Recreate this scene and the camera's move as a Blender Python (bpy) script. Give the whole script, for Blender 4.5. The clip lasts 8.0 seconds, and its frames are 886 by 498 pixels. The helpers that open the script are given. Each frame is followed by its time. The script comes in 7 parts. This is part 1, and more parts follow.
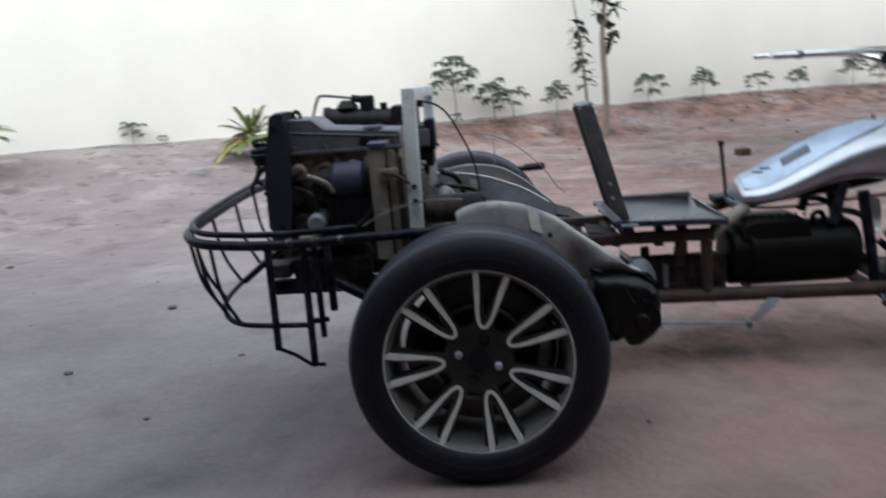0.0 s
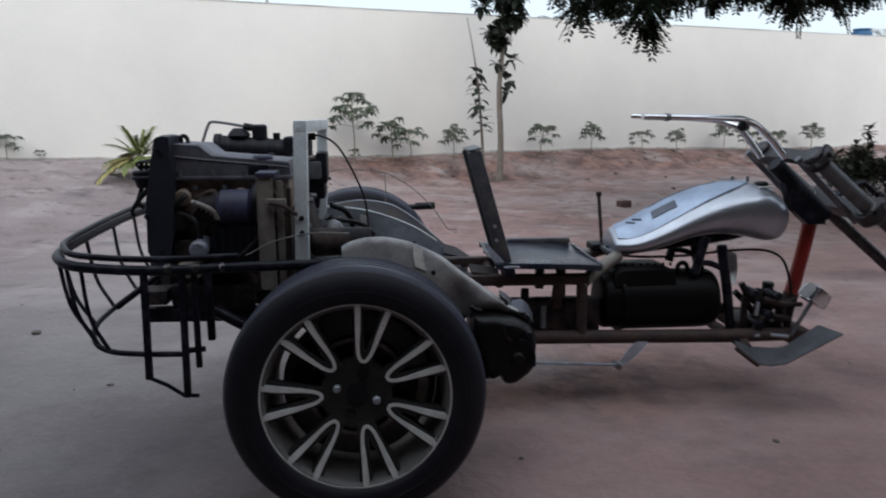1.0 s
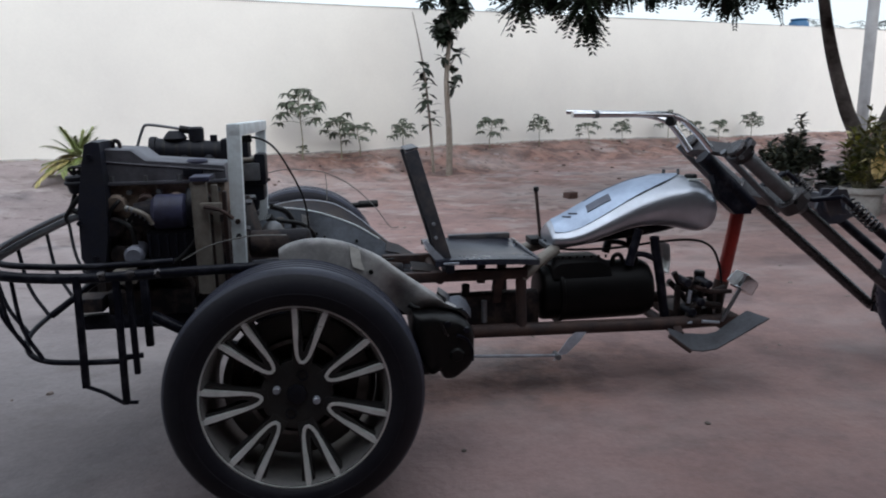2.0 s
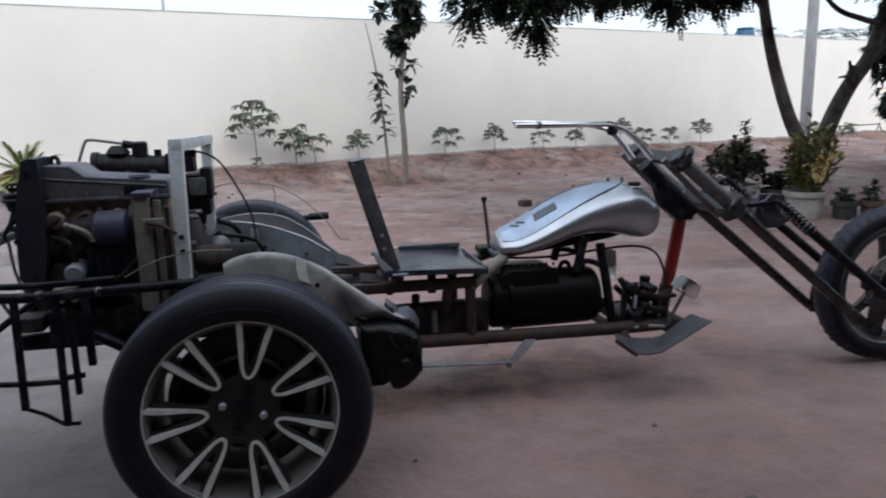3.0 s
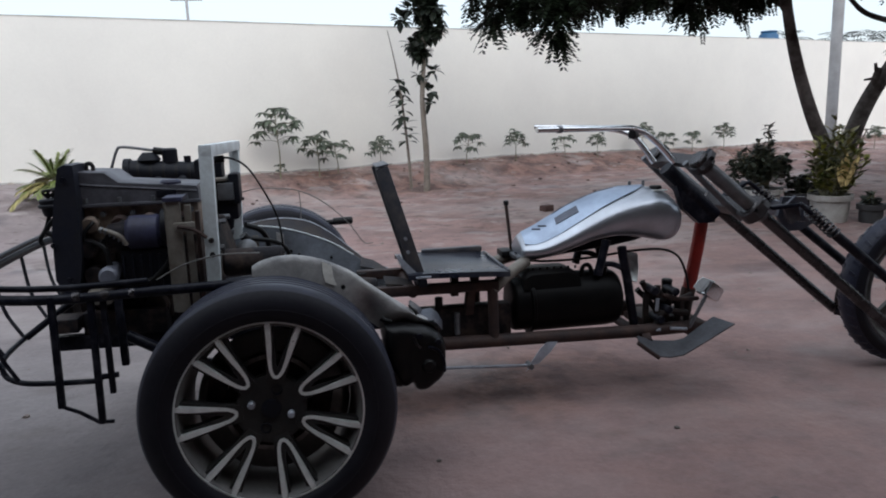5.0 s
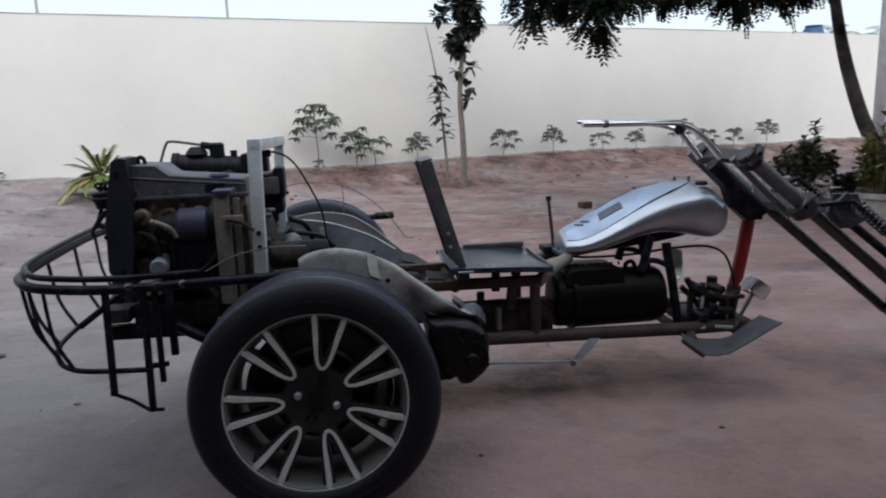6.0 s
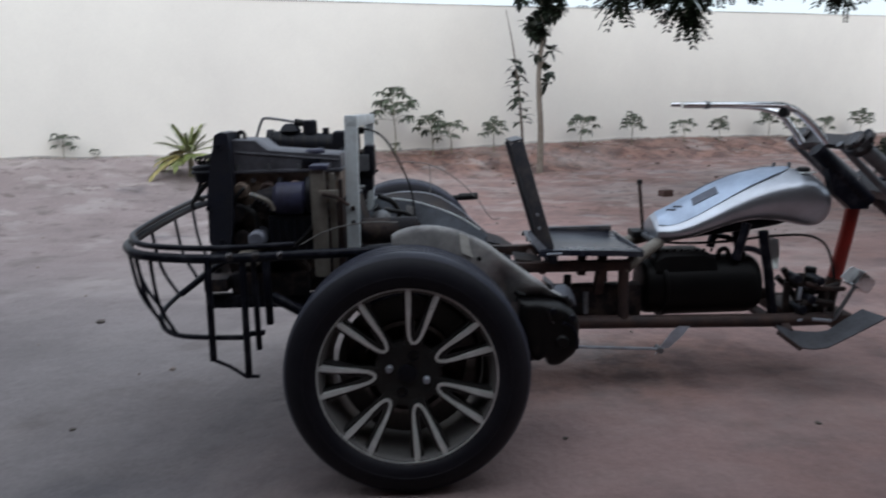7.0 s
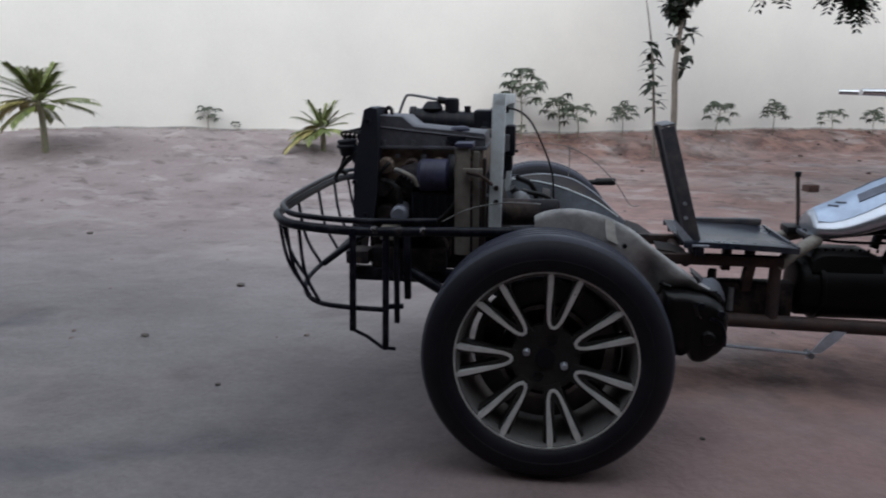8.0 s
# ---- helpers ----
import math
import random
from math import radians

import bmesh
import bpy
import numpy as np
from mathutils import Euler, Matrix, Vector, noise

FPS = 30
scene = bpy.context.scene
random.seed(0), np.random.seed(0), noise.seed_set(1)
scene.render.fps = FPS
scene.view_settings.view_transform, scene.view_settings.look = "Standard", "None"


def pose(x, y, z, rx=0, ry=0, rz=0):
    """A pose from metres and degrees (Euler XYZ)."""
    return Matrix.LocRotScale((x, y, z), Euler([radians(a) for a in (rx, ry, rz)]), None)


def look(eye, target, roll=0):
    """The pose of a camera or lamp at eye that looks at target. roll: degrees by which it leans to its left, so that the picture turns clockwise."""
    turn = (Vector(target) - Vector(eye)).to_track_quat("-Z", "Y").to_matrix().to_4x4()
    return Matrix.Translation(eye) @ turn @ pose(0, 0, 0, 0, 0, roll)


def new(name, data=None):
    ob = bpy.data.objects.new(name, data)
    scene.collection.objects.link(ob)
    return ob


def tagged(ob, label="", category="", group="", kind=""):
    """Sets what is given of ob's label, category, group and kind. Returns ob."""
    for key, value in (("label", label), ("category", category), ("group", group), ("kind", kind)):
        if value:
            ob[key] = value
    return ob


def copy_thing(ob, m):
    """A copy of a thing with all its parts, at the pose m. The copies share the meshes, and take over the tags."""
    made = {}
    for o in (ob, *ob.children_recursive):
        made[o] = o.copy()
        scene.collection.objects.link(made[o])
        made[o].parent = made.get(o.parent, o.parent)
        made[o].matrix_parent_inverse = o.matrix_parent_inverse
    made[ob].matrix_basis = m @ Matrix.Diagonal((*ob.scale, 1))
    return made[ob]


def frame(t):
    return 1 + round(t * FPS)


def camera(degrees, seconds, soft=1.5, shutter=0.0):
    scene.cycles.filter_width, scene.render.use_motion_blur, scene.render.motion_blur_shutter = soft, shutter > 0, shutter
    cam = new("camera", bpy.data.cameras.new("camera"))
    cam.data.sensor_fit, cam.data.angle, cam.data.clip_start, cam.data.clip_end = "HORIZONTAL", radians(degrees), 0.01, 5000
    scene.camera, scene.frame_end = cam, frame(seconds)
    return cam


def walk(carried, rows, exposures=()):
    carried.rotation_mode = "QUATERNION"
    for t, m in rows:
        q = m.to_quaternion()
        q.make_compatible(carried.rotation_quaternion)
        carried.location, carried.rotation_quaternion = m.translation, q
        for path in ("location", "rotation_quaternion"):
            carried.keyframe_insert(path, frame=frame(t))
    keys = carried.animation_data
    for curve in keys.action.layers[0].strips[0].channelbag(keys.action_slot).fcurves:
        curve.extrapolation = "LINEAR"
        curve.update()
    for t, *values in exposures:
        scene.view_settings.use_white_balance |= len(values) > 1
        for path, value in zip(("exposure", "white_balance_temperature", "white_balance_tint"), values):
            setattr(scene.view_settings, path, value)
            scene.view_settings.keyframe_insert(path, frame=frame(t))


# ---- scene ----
cam = camera(63.0, 8.0, soft=1.9, shutter=0.6)
PATH = [
    (0, (0.036, -1.619, 1.008), (-0.082, 0.317, 0.521), -4.8),
    (0.1, (0.033, -1.620, 0.991), (-0.044, 0.322, 0.490), -5.6),
    (0.2, (0.032, -1.619, 0.984), (-0.005, 0.326, 0.468), -6.0),
    (0.3, (0.033, -1.622, 0.988), (0.012, 0.330, 0.488), -5.6),
    (0.4, (0.031, -1.622, 0.999), (0.012, 0.335, 0.542), -4.4),
    (0.5, (0.034, -1.621, 1.006), (0.007, 0.339, 0.611), -4.1),
    (0.7, (0.038, -1.634, 1.004), (0.042, 0.325, 0.669), -2.3),
    (0.8, (0.046, -1.639, 1.004), (0.129, 0.318, 0.650), -1.2),
    (1, (0.061, -1.648, 1.009), (0.238, 0.303, 0.61), -0.2),
    (1.2, (0.073, -1.662, 1.012), (0.276, 0.286, 0.604), -0.9),
    (1.5, (0.091, -1.669, 1.025), (0.364, 0.26, 0.57), -1.1),
    (1.7, (0.100, -1.675, 1.027), (0.380, 0.254, 0.601), -1.0),
    (2.8, (0.134, -1.698, 1.039), (0.516, 0.221, 0.628), -1.3),
    (3, (0.146, -1.704, 1.037), (0.551, 0.215, 0.64), -1.5),
    (3.2, (0.162, -1.710, 1.037), (0.615, 0.196, 0.639), -1.5),
    (3.5, (0.184, -1.724, 1.038), (0.71, 0.167, 0.653), -1.6),
    (4, (0.171, -1.747, 1.044), (0.646, 0.163, 0.685), -2.3),
    (4.5, (0.148, -1.738, 1.038), (0.535, 0.191, 0.682), -2.3),
    (4.7, (0.142, -1.737, 1.036), (0.508, 0.194, 0.665), -2.1),
    (5.8, (0.112, -1.736, 1.031), (0.400, 0.207, 0.647), -2.0),
    (6, (0.105, -1.736, 1.029), (0.36, 0.21, 0.645), -2.0),
    (6.2, (0.096, -1.733, 1.027), (0.324, 0.214, 0.643), -2.0),
    (6.5, (0.077, -1.737, 1.031), (0.239, 0.22, 0.651), -2.1),
    (7, (0.038, -1.732, 1.01), (0.105, 0.223, 0.594), -1.4),
    (7.2, (0.014, -1.727, 1.004), (0.022, 0.232, 0.575), -1.2),
    (7.5, (-0.011, -1.705, 1.007), (-0.118, 0.246, 0.582), -0.8),
    (7.7, (-0.026, -1.708, 1.003), (-0.205, 0.234, 0.563), -0.6),
    (8, (-0.042, -1.715, 1.002), (-0.285, 0.217, 0.543), -0.1),
]
walk(cam, [(t, look(eye, target, roll)) for t, eye, target, roll in PATH], [(0, 0.74, 5990, 4.5), (0.5, 0.56, 5960, 6), (1, 0.27, 5930, 7.5), (1.7, 0.39, 5930, 7.5), (3, 0.42, 5930, 7.5), (4.5, 0.36, 5930, 7.5), (6.5, 0.31, 5930, 7.5), (8, 0.31, 5930, 7.5)])

# ---- light ----
SUN_EL, SUN_AZ = radians(33), radians(180)
world = bpy.data.worlds.new("sky_world")
scene.world = world
world.use_nodes = True
wn = world.node_tree
wn.nodes.clear()
sky = wn.nodes.new("ShaderNodeTexSky")
sky.sky_type = "NISHITA"
sky.sun_disc = False
sky.sun_elevation, sky.sun_rotation = SUN_EL, SUN_AZ
sky.air_density, sky.dust_density, sky.ozone_density = 1.0, 3.0, 1.0
back = wn.nodes.new("ShaderNodeBackground")
back.inputs["Strength"].default_value = 0.155
wout = wn.nodes.new("ShaderNodeOutputWorld")
veil = wn.nodes.new("ShaderNodeMix")  # thin high cloud over the whole sky
veil.data_type = "RGBA"
veil.inputs["Factor"].default_value = 0.68
veil.inputs["B"].default_value = (5.9, 6.0, 6.05, 1)
wn.links.new(sky.outputs[0], veil.inputs["A"])
wn.links.new(veil.outputs["Result"], back.inputs[0])
wn.links.new(back.outputs[0], wout.inputs[0])
sun = new("sun", bpy.data.lights.new("sun", "SUN"))
sun.data.energy, sun.data.angle, sun.data.color = 2.0, radians(130), (1.0, 0.975, 0.95)
sun.matrix_world = look((math.sin(SUN_AZ) * math.cos(SUN_EL) * 30, math.cos(SUN_AZ) * math.cos(SUN_EL) * 30, math.sin(SUN_EL) * 30), (0, 0, 0))


# ---- materials ----
def mat(name, base, rough=0.6, metal=0.0, dark=0.75, scale=6.0, fine=90.0, bump=0.15, second=None, patch=0.55, each=0.0, coat=0.0, spec=0.5, grain=0.2):
    """A surface with stains at one scale and grain at another; second: the stain's colour."""
    m = bpy.data.materials.new(name)
    m.use_nodes = True
    nt = m.node_tree
    N, L = nt.nodes, nt.links
    bsdf = N["Principled BSDF"]
    tc = N.new("ShaderNodeTexCoord")
    n1 = N.new("ShaderNodeTexNoise")
    n1.inputs["Scale"].default_value, n1.inputs["Detail"].default_value, n1.inputs["Roughness"].default_value = scale, 6, 0.62
    n2 = N.new("ShaderNodeTexNoise")
    n2.inputs["Scale"].default_value, n2.inputs["Detail"].default_value = fine, 4
    L.new(tc.outputs["Object"], n1.inputs["Vector"])
    L.new(tc.outputs["Object"], n2.inputs["Vector"])
    r1 = N.new("ShaderNodeValToRGB")
    r1.color_ramp.elements[0].position, r1.color_ramp.elements[1].position = patch - 0.16, patch + 0.16
    s = second or tuple(c * dark for c in base)
    r1.color_ramp.elements[0].color, r1.color_ramp.elements[1].color = (*base, 1), (*s, 1)
    L.new(n1.outputs["Fac"], r1.inputs["Fac"])
    r2 = N.new("ShaderNodeMapRange")
    r2.inputs["To Min"].default_value, r2.inputs["To Max"].default_value = 1 - grain, 1 + grain
    L.new(n2.outputs["Fac"], r2.inputs["Value"])
    mul = N.new("ShaderNodeMix")
    mul.data_type, mul.blend_type = "RGBA", "MULTIPLY"
    mul.inputs["Factor"].default_value = 1.0
    L.new(r1.outputs["Color"], mul.inputs["A"])
    L.new(r2.outputs["Result"], mul.inputs["B"])
    last = mul.outputs["Result"]
    if each:
        info = N.new("ShaderNodeNewGeometry")
        r3 = N.new("ShaderNodeMapRange")
        r3.inputs["To Min"].default_value, r3.inputs["To Max"].default_value = 1 - each, 1 + each
        L.new(info.outputs["Random Per Island"], r3.inputs["Value"])
        m2 = N.new("ShaderNodeMix")
        m2.data_type, m2.blend_type = "RGBA", "MULTIPLY"
        m2.inputs["Factor"].default_value = 1.0
        L.new(last, m2.inputs["A"])
        L.new(r3.outputs["Result"], m2.inputs["B"])
        last = m2.outputs["Result"]
    L.new(last, bsdf.inputs["Base Color"])
    rr = N.new("ShaderNodeMapRange")
    rr.inputs["To Min"].default_value, rr.inputs["To Max"].default_value = max(0.05, rough - 0.14), min(1, rough + 0.14)
    L.new(n1.outputs["Fac"], rr.inputs["Value"])
    L.new(rr.outputs["Result"], bsdf.inputs["Roughness"])
    bsdf.inputs["Metallic"].default_value = metal
    bsdf.inputs["Coat Weight"].default_value = coat
    bsdf.inputs["Specular IOR Level"].default_value = spec
    if bump:
        bp = N.new("ShaderNodeBump")
        bp.inputs["Strength"].default_value, bp.inputs["Distance"].default_value = bump, 0.004
        L.new(n2.outputs["Fac"], bp.inputs["Height"])
        L.new(bp.outputs["Normal"], bsdf.inputs["Normal"])
    return m


M = dict(
    rubber=mat("rubber", (0.0105, 0.0102, 0.0150), 0.5, scale=7, second=(0.017, 0.0165, 0.022), bump=0.1, spec=0.16),
    # Bluer and lighter than the rubber, to stand for sky reflected on the tread
    tread=mat("tread_sky_sheen", (0.022, 0.024, 0.042), 0.45, scale=7, second=(0.014, 0.015, 0.025), bump=0.3, spec=0.28),
    rim_black=mat("rim_black", (0.026, 0.026, 0.027), 0.4, 0.0, scale=10, second=(0.036, 0.034, 0.032), patch=0.57, spec=0.15),
    machined=mat("machined_alloy", (0.84, 0.88, 0.87), 0.32, 0.45, dark=0.8, scale=25, fine=300, bump=0.05),
    disc=mat("brake_iron", (0.30, 0.29, 0.275), 0.45, 0.4, second=(0.11, 0.10, 0.095), scale=18),
    frame=mat("rusty_frame", (0.036, 0.027, 0.027), 0.6, 0.0, second=(0.078, 0.048, 0.040), scale=14, bump=0.3, spec=0.2),
    frame_dark=mat("dark_rusty_iron", (0.016, 0.013, 0.013), 0.6, 0.0, second=(0.05, 0.036, 0.031), scale=16, patch=0.6, bump=0.3, spec=0.2),
    frame_black=mat("black_frame", (0.006, 0.0065, 0.012), 0.38, 0.0, second=(0.042, 0.042, 0.052), scale=26, patch=0.64, spec=0.13),
    engine=mat("grimy_iron", (0.015, 0.0142, 0.0175), 0.55, 0.0, second=(0.085, 0.062, 0.052), patch=0.585, scale=17, bump=0.4, spec=0.1),
    cover=mat("valve_cover_grey", (0.105, 0.104, 0.122), 0.5, 0.0, second=(0.045, 0.043, 0.047), scale=13, patch=0.6, bump=0.2, spec=0.25),
    head=mat("cast_head", (0.27, 0.215, 0.175), 0.6, 0.0, second=(0.06, 0.036, 0.028), scale=20, patch=0.54, bump=0.4, spec=0.15),
    belt=mat("black_plastic", (0.0065, 0.0075, 0.013), 0.5, scale=18, second=(0.012, 0.012, 0.016), spec=0.2),
    plate=mat("bare_plate", (0.23, 0.215, 0.19), 0.6, 0.15, second=(0.13, 0.105, 0.085), scale=14, bump=0.25),
    white=mat("white_tube", (0.70, 0.76, 0.79), 0.42, 0.0, second=(0.52, 0.55, 0.56), scale=11, bump=0.1),
    sheet=mat("primer_sheet", (0.37, 0.365, 0.36), 0.38, 0.2, second=(0.10, 0.098, 0.108), scale=7, patch=0.565, bump=0.25),
    sheet_dark=mat("dark_sheet", (0.045, 0.050, 0.070), 0.36, 0.35, second=(0.085, 0.075, 0.074), scale=11, patch=0.6, bump=0.2),
    silver=mat("silver_paint", (0.47, 0.50, 0.56), 0.36, 0.88, second=(0.36, 0.38, 0.42), scale=6, fine=300, bump=0.05, coat=0.25, grain=0.08),
    # Bluish silver that stands for the sky reflected on the tank's top
    sky_tint=mat("sky_tinted_silver", (0.34, 0.41, 0.53), 0.38, 0.7, second=(0.24, 0.29, 0.38), scale=8, fine=300, bump=0.05, coat=0.25, grain=0.1),
    tank_dark=mat("dark_patch", (0.105, 0.115, 0.15), 0.4, 0.4, scale=14),
    chrome=mat("chrome", (0.78, 0.78, 0.8), 0.14, 1.0, dark=0.85, scale=12, bump=0.02),
    steel=mat("grey_steel", (0.17, 0.18, 0.20), 0.42, 0.5, second=(0.10, 0.098, 0.098), scale=12, bump=0.12),
    red=mat("red_paint", (0.30, 0.018, 0.012), 0.45, 0.0, second=(0.17, 0.014, 0.011), scale=12, bump=0.08),
    airtank=mat("black_tank", (0.0028, 0.0026, 0.003), 0.45, 0.0, second=(0.0055, 0.005, 0.005), scale=9, bump=0.1, spec=0.09),
    purple=mat("alternator_paint", (0.046, 0.048, 0.092), 0.5, 0.0, second=(0.028, 0.027, 0.045), scale=22, spec=0.3),
    filter=mat("filter_can", (0.19, 0.20, 0.25), 0.4, 0.1, scale=30),
    fork=mat("fork_steel", (0.070, 0.066, 0.070), 0.27, 0.75, second=(0.022, 0.019, 0.019), scale=16, patch=0.54, bump=0.35),
    yoke=mat("yoke_plate", (0.040, 0.037, 0.042), 0.5, 0.3, second=(0.036, 0.031, 0.031), scale=15, patch=0.57, bump=0.3),
    sheet_blue=mat("galvanised_sheet", (0.21, 0.235, 0.275), 0.35, 0.3, second=(0.075, 0.078, 0.09), scale=6, patch=0.52, bump=0.2),
    arch_inner=mat("dark_matt_sheet", (0.028, 0.027, 0.032), 0.7, 0.0, second=(0.055, 0.046, 0.042), scale=12, bump=0.3, spec=0.2),
    pale_sheet=mat("pale_primer", (0.52, 0.51, 0.48), 0.5, 0.05, second=(0.36, 0.34, 0.31), scale=12, bump=0.2),
    board_sheet=mat("foot_board_sheet", (0.105, 0.11, 0.125), 0.42, 0.3, second=(0.055, 0.055, 0.062), scale=9, bump=0.2),
    # Dark surface for the added walls, so they bounce little light back
    blocker_dark=mat("unseen_blocker", (0.10, 0.07, 0.058), 0.9, scale=3, second=(0.07, 0.05, 0.043), bump=0.4),
    leaf_dry=mat("dry_frond", (0.33, 0.29, 0.10), 0.6, scale=7, second=(0.24, 0.20, 0.07), each=0.35, bump=0),
    rubble=mat("mortar_rubble", (0.42, 0.38, 0.34), 0.9, scale=9, second=(0.24, 0.19, 0.16), bump=0.3),
    clod=mat("earth_clod", (0.085, 0.055, 0.047), 0.95, scale=9, second=(0.05, 0.033, 0.03), bump=0.3),
    sandlump=mat("sand_lump", (0.27, 0.225, 0.205), 0.95, scale=9, second=(0.20, 0.16, 0.145), bump=0.3),
    hose=mat("hose", (0.007, 0.007, 0.008), 0.5, scale=30, spec=0.3),
    wire=mat("pale_wire", (0.16, 0.155, 0.15), 0.5, scale=30),
    wall=mat("cream_plaster", (0.785, 0.76, 0.71), 0.85, scale=0.8, fine=35, second=(0.725, 0.70, 0.66), bump=0.12, grain=0.035),
    cap=mat("wall_cap", (0.55, 0.53, 0.50), 0.9, scale=1.3, second=(0.20, 0.185, 0.18), patch=0.6, bump=0.4),
    bark=mat("bark", (0.175, 0.158, 0.15), 0.85, scale=4, second=(0.022, 0.017, 0.015), patch=0.47, bump=0.8, fine=60, spec=0.2),
    bark_pale=mat("pale_bark", (0.24, 0.21, 0.18), 0.85, scale=14, second=(0.15, 0.125, 0.10), bump=0.6),
    stem=mat("green_stem", (0.20, 0.19, 0.12), 0.7, scale=20),
    # Near-black leaf colour stands for the canopy's backlit silhouette
    leaf_dark=mat("canopy_silhouette", (0.007, 0.011, 0.005), 0.6, scale=2.5, second=(0.004, 0.0065, 0.0035), each=0.45, bump=0, spec=0.1),
    leaf_dense=mat("dense_tree_leaf", (0.017, 0.025, 0.014), 0.5, scale=2.5, second=(0.007, 0.011, 0.006), each=0.6, bump=0, spec=0.2),
    leaf=mat("seedling_leaf", (0.080, 0.094, 0.064), 0.55, scale=5, second=(0.048, 0.060, 0.040), each=0.4, bump=0),
    leaf_sap=mat("sapling_leaf", (0.020, 0.027, 0.017), 0.5, scale=5, second=(0.011, 0.016, 0.010), each=0.45, bump=0, spec=0.3),
    leaf_yellow=mat("croton_leaf", (0.27, 0.27, 0.045), 0.5, scale=7, patch=0.47, second=(0.025, 0.042, 0.011), each=0.6, bump=0),
    leaf_pale=mat("variegated_leaf", (0.50, 0.45, 0.24), 0.5, scale=9, second=(0.24, 0.22, 0.09), each=0.5, bump=0),
    bract=mat("peach_bract", (0.70, 0.55, 0.26), 0.55, scale=9, second=(0.42, 0.33, 0.13), each=0.25, bump=0),
    leaf_shrub=mat("shrub_leaf", (0.060, 0.070, 0.052), 0.55, scale=5, second=(0.028, 0.036, 0.024), each=0.5, bump=0),
    seat=mat("seat_black", (0.017, 0.020, 0.034), 0.30, 0.3, scale=9, second=(0.055, 0.054, 0.062), patch=0.60, bump=0.2),
    board=mat("scuffed_board", (0.050, 0.053, 0.066), 0.45, 0.15, scale=16, second=(0.125, 0.112, 0.108), patch=0.57, bump=0.25),
    pale_steel=mat("pale_steel", (0.40, 0.43, 0.50), 0.4, 0.3, second=(0.2, 0.2, 0.21), scale=12, bump=0.12),
    arm=mat("arm_rubber", (0.0035, 0.0035, 0.004), 0.36, scale=9, second=(0.009, 0.0085, 0.009), patch=0.6, bump=0.4, spec=0.22),
    barrel=mat("dusty_barrel", (0.115, 0.112, 0.11), 0.5, 0.2, scale=6, second=(0.15, 0.142, 0.135), patch=0.6, bump=0.15),
    timing=mat("timing_plastic", (0.019, 0.021, 0.034), 0.5, scale=14, second=(0.026, 0.026, 0.032), spec=0.2),
    front_rim=mat("cast_rim", (0.105, 0.10, 0.092), 0.36, 0.5, second=(0.05, 0.046, 0.042), scale=12),
    leaf_palm=mat("palm_leaf", (0.21, 0.24, 0.065), 0.5, scale=5, second=(0.10, 0.14, 0.045), each=0.45, bump=0),
    pot_white=mat("white_pot", (0.34, 0.335, 0.32), 0.7, scale=8, second=(0.22, 0.205, 0.19), bump=0.2),
    pot_grey=mat("grey_pot", (0.40, 0.40, 0.39), 0.8, scale=9, second=(0.2, 0.195, 0.185), bump=0.25),
    pot_black=mat("black_pot", (0.03, 0.03, 0.032), 0.6, scale=9),
    pot_clay=mat("clay_pot", (0.09, 0.052, 0.042), 0.8, scale=9),
    soil=mat("soil", (0.09, 0.06, 0.045), 0.95, scale=30, bump=0.8),
    concrete=mat("concrete_post", (0.36, 0.36, 0.37), 0.85, scale=4, second=(0.27, 0.265, 0.265), bump=0.25),
    brick=mat("clay_brick", (0.075, 0.042, 0.036), 0.9, scale=20, bump=0.6),
    stone=mat("dark_stone", (0.13, 0.11, 0.10), 0.9, scale=30, bump=0.5),
    blue_tank=mat("blue_plastic", (0.018, 0.085, 0.19), 0.5, scale=3),
    # Surface of the unseen roof slab added behind the camera
    roof=mat("unseen_slab", (0.22, 0.11, 0.08), 0.85, scale=5),
)

# sand: pinkish, with pale wind-blown patches, red earth on the bank, and fine grain
msand = mat("sand", (0.222, 0.200, 0.202), 0.92, scale=1.3, fine=60, patch=0.57, second=(0.158, 0.141, 0.142), bump=0.35)
M["sand"] = msand
nt = msand.node_tree
N, L = nt.nodes, nt.links
bsdf = N["Principled BSDF"]
old = bsdf.inputs["Base Color"].links[0].from_socket
att = N.new("ShaderNodeAttribute")
att.attribute_name = "earth"
redn = N.new("ShaderNodeTexNoise")
redn.inputs["Scale"].default_value, redn.inputs["Detail"].default_value, redn.inputs["Roughness"].default_value = 4.5, 8, 0.68
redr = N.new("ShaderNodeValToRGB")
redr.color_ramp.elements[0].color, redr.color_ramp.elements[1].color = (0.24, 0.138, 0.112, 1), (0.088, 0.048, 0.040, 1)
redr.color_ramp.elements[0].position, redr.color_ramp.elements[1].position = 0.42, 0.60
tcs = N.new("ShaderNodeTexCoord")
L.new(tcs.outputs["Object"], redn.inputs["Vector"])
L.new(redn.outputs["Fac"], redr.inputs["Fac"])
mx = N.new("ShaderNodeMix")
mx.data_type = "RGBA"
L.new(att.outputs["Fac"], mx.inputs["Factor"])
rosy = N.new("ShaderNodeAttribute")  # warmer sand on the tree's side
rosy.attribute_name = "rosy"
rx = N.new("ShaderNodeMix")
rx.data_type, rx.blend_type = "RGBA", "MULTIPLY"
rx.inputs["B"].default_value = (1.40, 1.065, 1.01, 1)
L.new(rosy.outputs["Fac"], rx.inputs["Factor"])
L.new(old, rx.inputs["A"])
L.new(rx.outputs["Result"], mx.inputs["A"])
